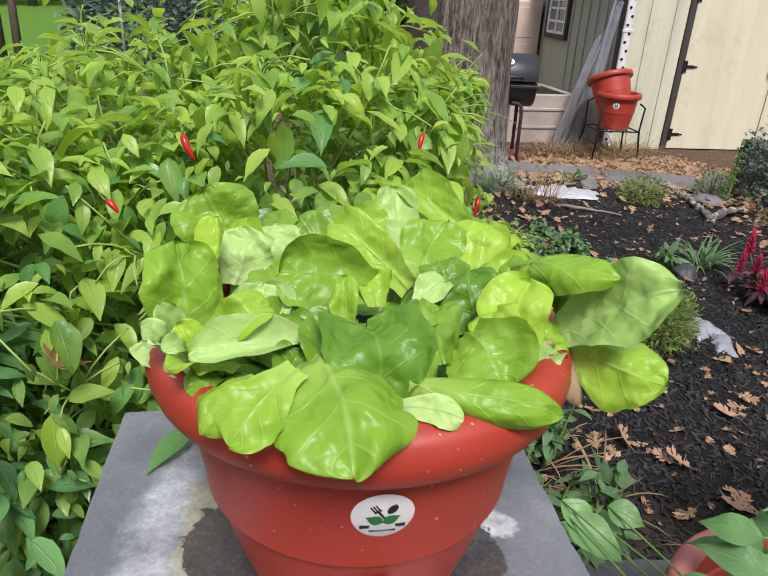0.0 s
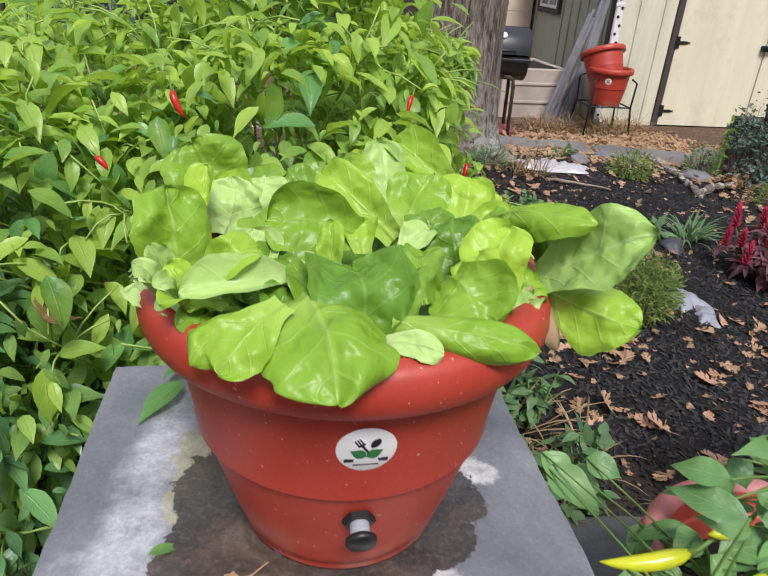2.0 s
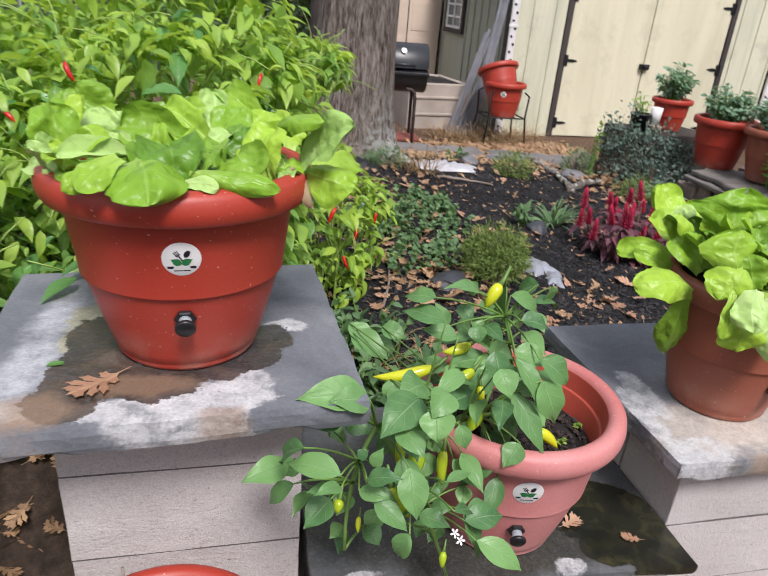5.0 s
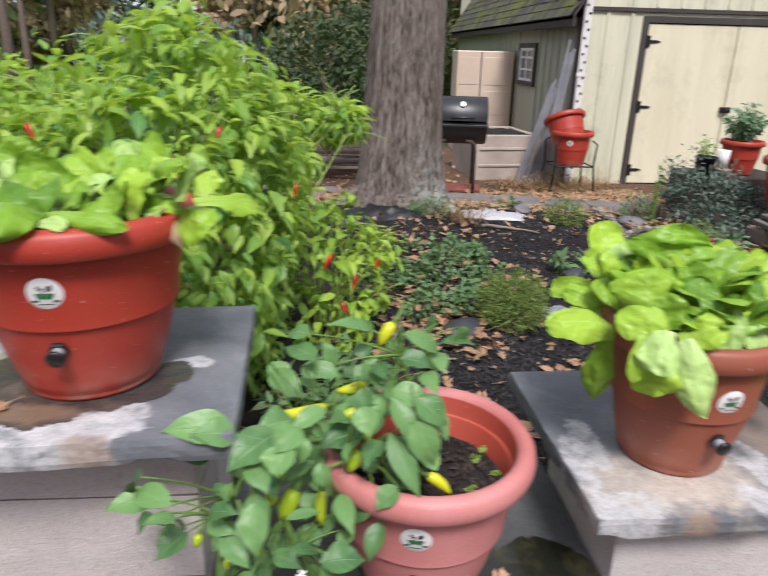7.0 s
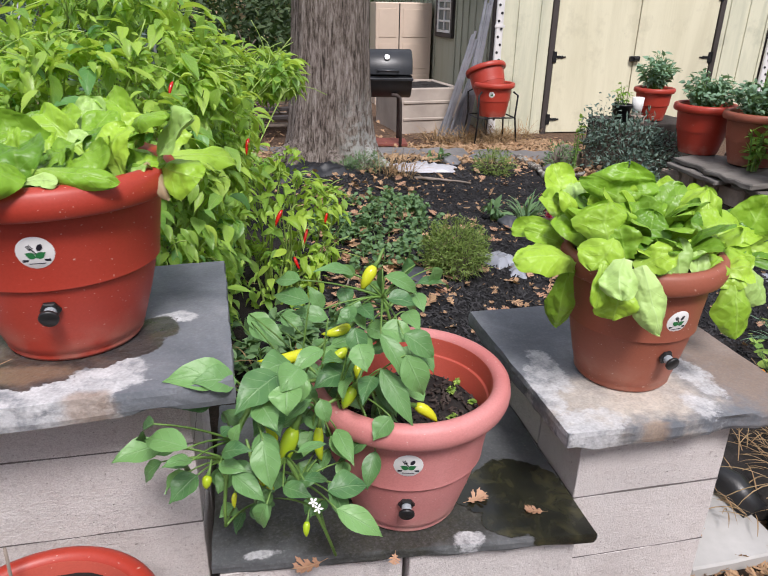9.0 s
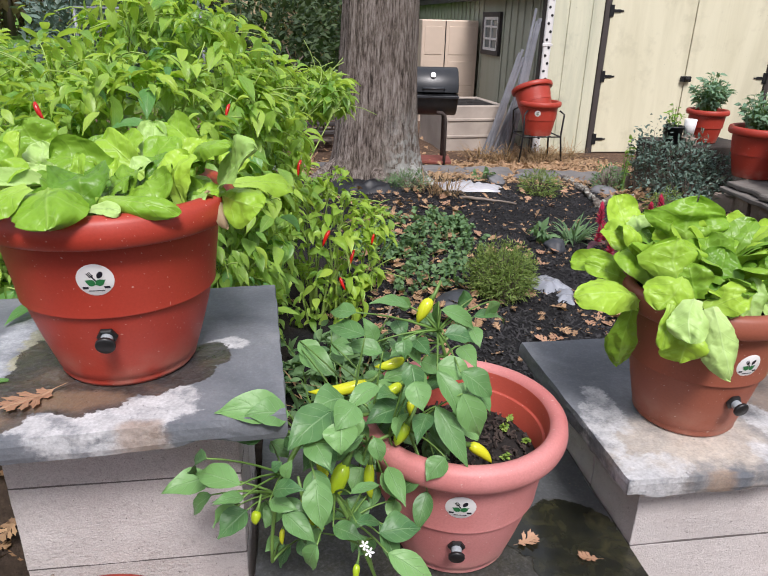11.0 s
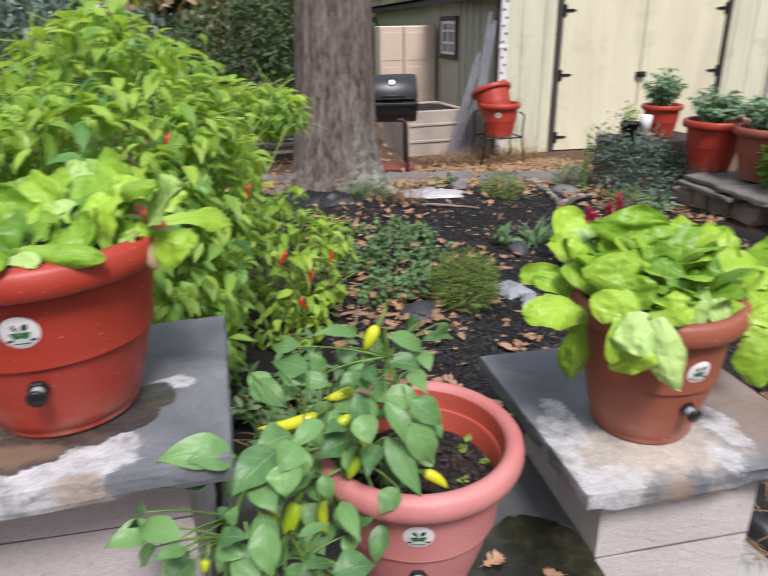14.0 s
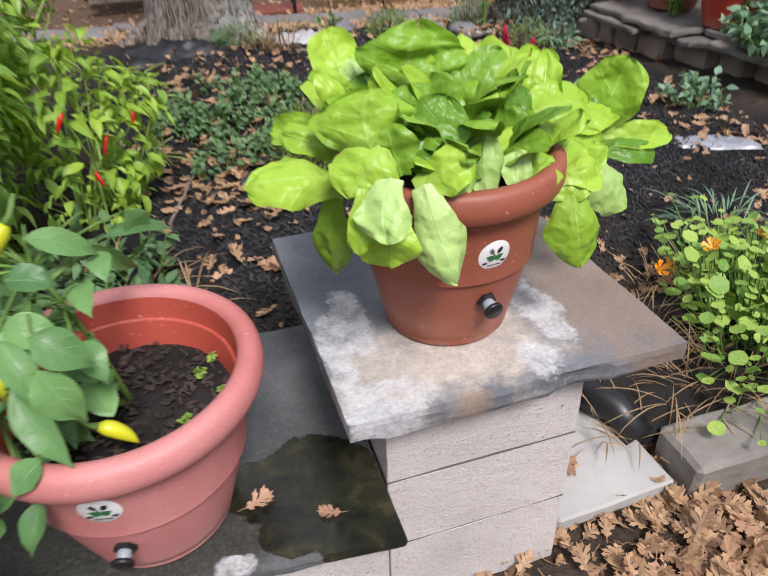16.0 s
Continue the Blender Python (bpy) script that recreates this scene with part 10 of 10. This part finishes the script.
# ---------------------------------------------------------------- poles and far things to the right of the shed
pole = thing("black_pole", pose(6.85, 6.5, -0.2, 0, 7, 0), "black pole with a white band", "pole")
part("shaft", tube([(0, 0, 0), (0, 0, 3.2)], 0.055, 14), IRON, pole, smooth=True)
part("band", tube([(0, 0, 1.05), (0, 0, 1.2)], 0.06, 14), WHITE_PAINT, pole, "white band", smooth=True)
for x, y, h in ((8.15, 7.0, 1.2), (8.3, 7.1, 1.3), (8.5, 7.4, 1.1)):
    single("white_post", box((-0.06, -0.06, 0), (0.06, 0.06, h), 0.008), WHITE_PAINT, pose(x, y, -0.22, 0, 4, 0), "white plastic garden post", "post", "white posts")
soft_shrub("weed_bank", "tall pale weeds beyond the shed", [((9.5, 9.0, 0.3), (1.6, 1.5, 0.9)), ((8.9, 7.3, 0.1), (0.7, 0.6, 0.5)), ((11.5, 9.5, 0.4), (1.6, 1.5, 1.0))], 5200, 0.12, WEED_PALE, 15, 0.3)

for k, (x, y) in enumerate(((1.1, 0.66), (1.13, 0.61), (1.07, 0.56), (1.12, 0.69))):
    tuft("seedling", "tiny green seedling in potting soil", (x, y, 0.597), 0.006, 0.014, 8, 0.008, NASTURTIUM, 0.6, "round", seed=400 + k, category="seedling")


def blossom(parent, at, tilt):
    fb = bmesh.new()
    for k in range(5):
        a = 6.283 * k / 5
        c = fb.verts.new((0, 0, 0))
        ring = [fb.verts.new((math.cos(a + d) * q * 0.6, math.sin(a + d) * q * 0.6, 0.003)) for d, q in ((-0.45, 0.006), (-0.3, 0.011), (0, 0.014), (0.3, 0.011), (0.45, 0.006))]
        for p, q in zip(ring, ring[1:]):
            fb.faces.new((c, p, q))
    part("blossom", fb, STICKER, parent, "small white blossom", pose(*at, *tilt))


blossom(pepper, (0.759, 0.304, 0.639), (60, 10, 0))
blossom(pepper, (0.752, 0.312, 0.645), (30, -20, 40))

# ---------------------------------------------------------------- woods, hedges and lawn in the distance
def wood_tree(at, h, crown, seed, material, label, trunk_r=0.14, leaves=1500, size=0.3, low=0.35):
    r = random.Random(seed)
    top = thing("tree", at, label, "tree", "distant trees")
    bm = bmesh.new()
    add_tube(bm, [(0, 0, -0.3), (0.05, 0, h * 0.3), (r.uniform(-0.3, 0.3), r.uniform(-0.2, 0.2), h * 0.95)], [trunk_r * 1.3, trunk_r, trunk_r * 0.25], 10)
    centres = []
    for k in range(16):
        z = h * r.uniform(low, 0.9)
        a = r.uniform(0, 6.283)
        q = crown * r.uniform(0.5, 1.0) * (1.1 - 0.6 * (z / h))
        tip = Vector((math.cos(a) * q, math.sin(a) * q, z + r.uniform(0, 0.12) * h))
        add_tube(bm, bezier((0.02, 0, z * 0.85), (tip.x * 0.5, tip.y * 0.5, z), tip, 5), [trunk_r * 0.45, trunk_r * 0.36, trunk_r * 0.28, trunk_r * 0.2, trunk_r * 0.12, trunk_r * 0.06], 5)
        centres.append(tip)
    part("trunk", bm, TWIG, top, smooth=True)
    m = Mass()
    s = leaf_shape(1.0, 0.6, "pepper", 0.5, 0.2, 0, 2, 1, 3, 2)
    for k in range(leaves):
        c = r.choice(centres)
        p = c + Vector((r.gauss(0, 1), r.gauss(0, 1), r.gauss(0, 0.8))) * crown * 0.26
        L = size * r.uniform(0.5, 1.2)
        m.add(s, aim(p, p + Vector((r.gauss(0, 1), r.gauss(0, 1), r.gauss(-0.4, 0.7))), (r.gauss(0, 1), r.gauss(0, 1), 1)) @ Matrix.Diagonal((L, L, L, 1)))
    tagged(place("crown", m.mesh("crown", material), top), kind="stuff")
    return top


rf = random.Random(50)
soft_shrub("evergreen_shrub", "dark evergreen shrub at the edge of the lawn", [((-3.1, 14.2, 0.7), (1.5, 1.2, 1.5)), ((-1.8, 14.5, 0.6), (1.3, 1.0, 1.3))], 5200, 0.2, SHRUB, 31, 0.4, twigs=60)
soft_shrub("evergreen_shrub", "dark evergreen boughs behind the oak", [((0.6, 15.5, 0.9), (1.3, 1.2, 1.5)), ((1.9, 17, 1.0), (1.4, 1.2, 1.6)), ((-0.6, 17.5, 0.6), (1.5, 1.2, 1.2))], 5200, 0.2, WOODS, 32, 0.4, twigs=60)
soft_shrub("evergreen_shrub", "dark evergreen shrub at the edge of the lawn", [((-7.6, 12.5, 0.5), (1.2, 1.2, 1.2))], 2400, 0.16, WOODS, 33, 0.5, twigs=60)
for k in range(62):
    a = radians(rf.uniform(42, 150))
    d = rf.uniform(46, 70) if math.degrees(a) > 92 else rf.uniform(24, 48)
    x, y = 2 + d * math.cos(a), d * math.sin(a)
    brown = rf.random() < 0.5
    wood_tree((x, y, -0.4), rf.uniform(9, 14), rf.uniform(2.6, 4.0), 300 + k, WOODS_BROWN if brown else WOODS, "autumn tree at the edge of the woods" if brown else "green tree at the edge of the woods", 0.2, 1300, 0.75, 0.08)
for k in range(16):
    a = radians(rf.uniform(155, 385))
    d = rf.uniform(22, 34)
    wood_tree((1 + d * math.cos(a), d * math.sin(a), -0.2), rf.uniform(9, 13), rf.uniform(3, 4), 400 + k, WOODS, "green tree at the edge of the garden", 0.2, 700, 0.9, 0.1)
soft_shrub("evergreen_shrub", "dark conifer boughs between the oak and the shed", [((3.2, 18.5, 1.6), (1.1, 1.1, 2.4)), ((2.3, 20, 2.2), (1.4, 1.2, 2.6))], 5200, 0.22, WOODS, 36, 0.35, twigs=60)
for x, y, h, t in ((-5.75, 14.0, 6.0, 0.1), (-5.45, 14.1, 5.0, 0.07)):
    wood_tree((x, y, -0.22), h, 1.2, int(h * 7), WOODS_BROWN, "slim bare tree at the edge of the lawn", t, 60, 0.12, 0.5)
soft_shrub("hedge", "low russet hedge beyond the lawn", [((-24 + 4.2 * k, 56 + (k % 2), 0.4), (2.6, 1.2, 1.7)) for k in range(10)], 6000, 0.5, WOODS_BROWN, 34, 0.5, twigs=20)


def wire_fence():
    top = thing("wire_fence", (0, 0, 0), "grey metal pipe frame with wire mesh at the lawn edge", "fence")
    for x in (-3.14, -0.9):
        part("post", tube([(x, 13.0, -0.3), (x, 13.0, 1.5)], 0.03, 8), GALV, top, smooth=True)
    part("rail", tube([(-3.14, 13.0, 1.5), (-0.9, 13.0, 1.5)], 0.025, 8), GALV, top, smooth=True)
    bm = bmesh.new()
    for k in range(24):
        x = -3.14 + k * 0.095
        add_tube(bm, [(x, 13.0, -0.2), (x, 13.0, 1.48)], 0.003, 3)
    for k in range(14):
        add_tube(bm, [(-3.14, 13.0, k * 0.11), (-0.9, 13.0, k * 0.11)], 0.003, 3)
    tagged(part("mesh", bm, GALV, top), kind="stuff")


wire_fence()


def brush_pile():
    top = thing("brush_pile", (0, 0, 0), "dark pile of branches and old boards behind the oak", "brush pile")
    r = random.Random(8)
    for k in range(6):
        a = Vector((r.uniform(0.2, 0.6), 8.4 + r.uniform(-0.3, 0.3), -0.14 + 0.05 * k))
        b = a + Vector((r.uniform(0.9, 1.4), r.uniform(-0.3, 0.3), r.uniform(-0.03, 0.06)))
        part("board", box((0, -0.06, -0.02), ((b - a).length, 0.06, 0.02), 0.004), BROWN_TRIM if k % 2 else DRIFT, top, "", aim(a, b))
    for k in range(40):
        p = Vector((r.uniform(0.2, 1.6), 8.5 + r.uniform(-0.4, 0.4), r.uniform(-0.1, 0.3)))
        q = p + Vector((r.gauss(0, 0.5), r.gauss(0, 0.3), r.gauss(0.25, 0.25)))
        part("branch", tube(bezier(p, (p + q) / 2 + Vector((0, 0, 0.1)), q, 5), 0.01, 5), TWIG, top, smooth=True)


brush_pile()

# ---------------------------------------------------------------- mulch chips and fallen leaves
rl = random.Random(90)
chips = Mass()
for k in range(27000):
    x, y = rl.uniform(0.95, 3.9), 1.15 + 4.0 * rl.random() ** 1.25
    if y > 4.9 and x < 1.8:
        continue
    m = Matrix.Translation((x, y, ground_z(x, y) + 0.003)) @ pose(0, 0, 0, rl.gauss(0, 28), rl.gauss(0, 28), rl.uniform(0, 360))
    chips.add(chip_shape(rl.uniform(0.008, 0.036), rl.uniform(0.004, 0.011), rl.uniform(0.003, 0.008), rl), m)
tagged(place("mulch_chips", chips.mesh("mulch_chips", CHIP, False)), "black dyed wood chip mulch", "mulch", kind="stuff")


def oak_shape(seed, curl):
    """A red-oak leaf along x, about 1 long: stalk, midrib blade and pointed forward-sweeping lobes."""
    r = random.Random(seed)
    flat, faces = [], []

    def strip(rows):
        k = len(flat)
        for a, b in rows:
            flat.extend((a, b))
        faces.extend((k + 2 * i, k + 2 * i + 1, k + 2 * i + 3, k + 2 * i + 2) for i in range(len(rows) - 1))

    strip([((u, -w), (u, w)) for u, w in ((0.0, 0.008), (0.2, 0.01), (0.26, 0.035), (0.4, 0.06), (0.6, 0.065), (0.78, 0.05), (0.9, 0.05), (0.95, 0.02), (1.0, 0.004))])
    for s in (-1, 1):
        for u0, ln, deg in ((0.3, 0.2, 62), (0.44, 0.36, 56), (0.6, 0.38, 50), (0.76, 0.24, 42)):
            ln, a = ln * r.uniform(0.8, 1.15), radians(deg + r.uniform(-8, 8))
            d, n = (math.cos(a), s * math.sin(a)), (-s * math.sin(a), math.cos(a))
            rows = []
            for q, w in ((0.0, 0.07), (0.3, 0.045), (0.55, 0.06), (0.72, 0.075), (0.78, 0.035), (1.0, 0.004)):
                p = (u0 + d[0] * ln * q, d[1] * ln * q)
                rows.append(((p[0] + n[0] * w, p[1] + n[1] * w), (p[0] - n[0] * w, p[1] - n[1] * w)))
            strip(rows)
    verts = [Vector((x, y, curl * (0.5 * (x - 0.5) ** 2 + 0.9 * abs(y) ** 1.6) + 0.03 * noise.noise(Vector((x * 4, y * 5, seed))))) for x, y in flat]
    return verts, faces, [(x, 0.5 + y) for x, y in flat]


OAKS = [oak_shape(k, c) for k, c in enumerate((0.25, 0.5, 0.8, 0.35, 0.6))]
oak_meshes = [mesh_of("fallen_leaf", *s[:2], OAK_LEAF, s[2]) for s in OAKS]


def fallen(x, y, z, size, turn, k, tilt=(0, 0)):
    ob = place("fallen_leaf", oak_meshes[k % 5], None, pose(x, y, z, tilt[0], tilt[1], turn) @ Matrix.Diagonal((size, size, size, 1)))
    return tagged(ob, "dry brown oak leaf, curled", "leaf", "fallen oak leaves")


fallen(0.25, 0.59, 0.806, 0.115, 222, 0)
fallen(1.11, 0.56, 0.362, 0.07, 20, 1)
fallen(1.29, 0.5, 0.362, 0.055, 160, 4)
fallen(0.79, 0.455, 0.362, 0.075, 190, 2)
fallen(0.93, 0.455, 0.362, 0.04, 250, 3)
fallen(1.33, 0.72, 0.362, 0.1, 80, 2, (0, 20))
fallen(1.95, 0.74, 0.012, 0.13, 200, 1)
fallen(-0.12, 0.98, 0.9, 0.13, 100, 2, (40, 20))
for k in range(230):
    x, y = (rl.uniform(0.95, 2.3), rl.uniform(1.25, 3.4)) if k < 90 else (rl.uniform(1.2, 3.9), rl.uniform(1.3, 5.0)) if k < 190 else (rl.uniform(1.75, 2.6), rl.uniform(-0.1, 0.52))
    fallen(x, y, ground_z(x, y) + 0.012, rl.uniform(0.06, 0.12), rl.uniform(0, 360), k, (rl.gauss(0, 12), rl.gauss(0, 12)))
litter = Mass()
zones = ((0.7, 1.15, 2.4, 3.0, 70), (1.9, 2.6, 3.9, 5.0, 60), (-0.8, 5.2, 5.0, 8.0, 900), (1.5, -0.6, 3.0, 0.72, 1900), (1.9, 1.1, 3.4, 1.6, 120), (-1.0, 0.0, 0.2, 0.9, 300), (-0.8, 0.7, 0.1, 1.5, 260), (3.2, 3.9, 3.9, 5.0, 190), (2.5, 4.5, 3.9, 5.1, 110), (3.7, 3.3, 4.15, 4.2, 70), (2.0, 5.1, 4.4, 7.0, 420), (3.3, 1.5, 3.95, 3.4, 110), (-1.5, 5.5, 3.5, 11, 500), (0.95, 2.6, 1.8, 4.4, 200), (0.9, 1.9, 1.6, 2.8, 130))
for x0, y0, x1, y1, n in zones:
    for k in range(n):
        x, y = (x0 + x1) / 2 + (rl.random() + rl.random() - 1) * (x1 - x0) * 0.6, (y0 + y1) / 2 + (rl.random() + rl.random() - 1) * (y1 - y0) * 0.6
        s = rl.uniform(0.045, 0.1)
        litter.add(OAKS[k % 5], pose(x, y, ground_z(x, y) + rl.uniform(0.004, 0.03), rl.gauss(0, 18), rl.gauss(0, 18), rl.uniform(0, 360)) @ Matrix.Diagonal((s, s, s, 1)))
for k in range(1700):                              # crumbled bits of leaf and bark
    x, y = rl.uniform(0.8, 3.95), rl.uniform(1.15, 5.2)
    s = rl.uniform(0.012, 0.04)
    litter.add(OAKS[k % 5], pose(x, y, ground_z(x, y) + rl.uniform(0.004, 0.014), rl.gauss(0, 25), rl.gauss(0, 25), rl.uniform(0, 360)) @ Matrix.Diagonal((s, s * 1.4, s, 1)))
crumbled = Mass()
for k in range(6500):                              # broken leaf and bark before the shed
    x, y = rl.uniform(0.4, 4.7), rl.uniform(4.75, 7.6)
    s = rl.uniform(0.02, 0.07)
    crumbled.add(chip_shape(s, s * rl.uniform(0.2, 0.6), 0.004, rl), pose(x, y, ground_z(x, y) + rl.uniform(0.004, 0.02), rl.gauss(0, 22), rl.gauss(0, 22), rl.uniform(0, 360)))
tagged(place("leaf_crumbs", crumbled.mesh("leaf_crumbs", OAK_MASS, False)), "crumbled brown leaves before the shed", "leaves", kind="stuff")
tagged(place("leaf_litter", litter.mesh("leaf_litter", OAK_MASS)), "scattered dry oak leaf litter", "leaves", kind="stuff")
for x, y, z, t, s in ((0.112, 0.614, 0.803, 25, 0.042), (0.1, 0.93, 0.825, 238, 0.1), (0.13, 1.0, 0.84, 225, 0.09)):
    tagged(place("green_leaf", leaf_mesh("green_leaf", CHILI_LEAF, s, s * 0.4, "pepper", 0.4, 0.2, nu=8, nv=4), None, pose(x, y, z, 0, 0, t)), "green chili leaf fallen on the flagstone", "leaf")
# crumbs of bark and perlite on the potting soil
crumbs = Mass()
for k in range(520):
    a, q = rl.uniform(0, 6.283), 0.155 * math.sqrt(rl.random())
    crumbs.add(chip_shape(rl.uniform(0.004, 0.018), rl.uniform(0.002, 0.007), rl.uniform(0.002, 0.006), rl), Matrix.Translation((0.985 + q * math.cos(a), 0.62 + q * math.sin(a), 0.357 + 0.335 - 0.1 + 0.008)) @ pose(0, 0, 0, rl.gauss(0, 25), rl.gauss(0, 25), rl.uniform(0, 360)))
tagged(place("bark_crumbs", crumbs.mesh("bark_crumbs", BARK_CRUMB, False)), "bark crumbs on the potting soil", "mulch", kind="stuff")
# dry lettuce leaf over the rim, papery scraps at the other side
for base, tip, w, sd in (((0.515, 0.625, 1.146), (0.545, 0.6, 1.085), 0.022, 3),):
    top = thing("dry_leaf", (0, 0, 0), "withered brown lettuce leaf draped over the planter rim", "leaf")
    leaf_part(top, DRY_LEAF, base, tip, w, (0.3 if base[0] > 0.3 else -0.3, -0.5, 0.6), 0.9, -0.4, 0.12, seed=sd, nu=14, nv=8, name="blade")
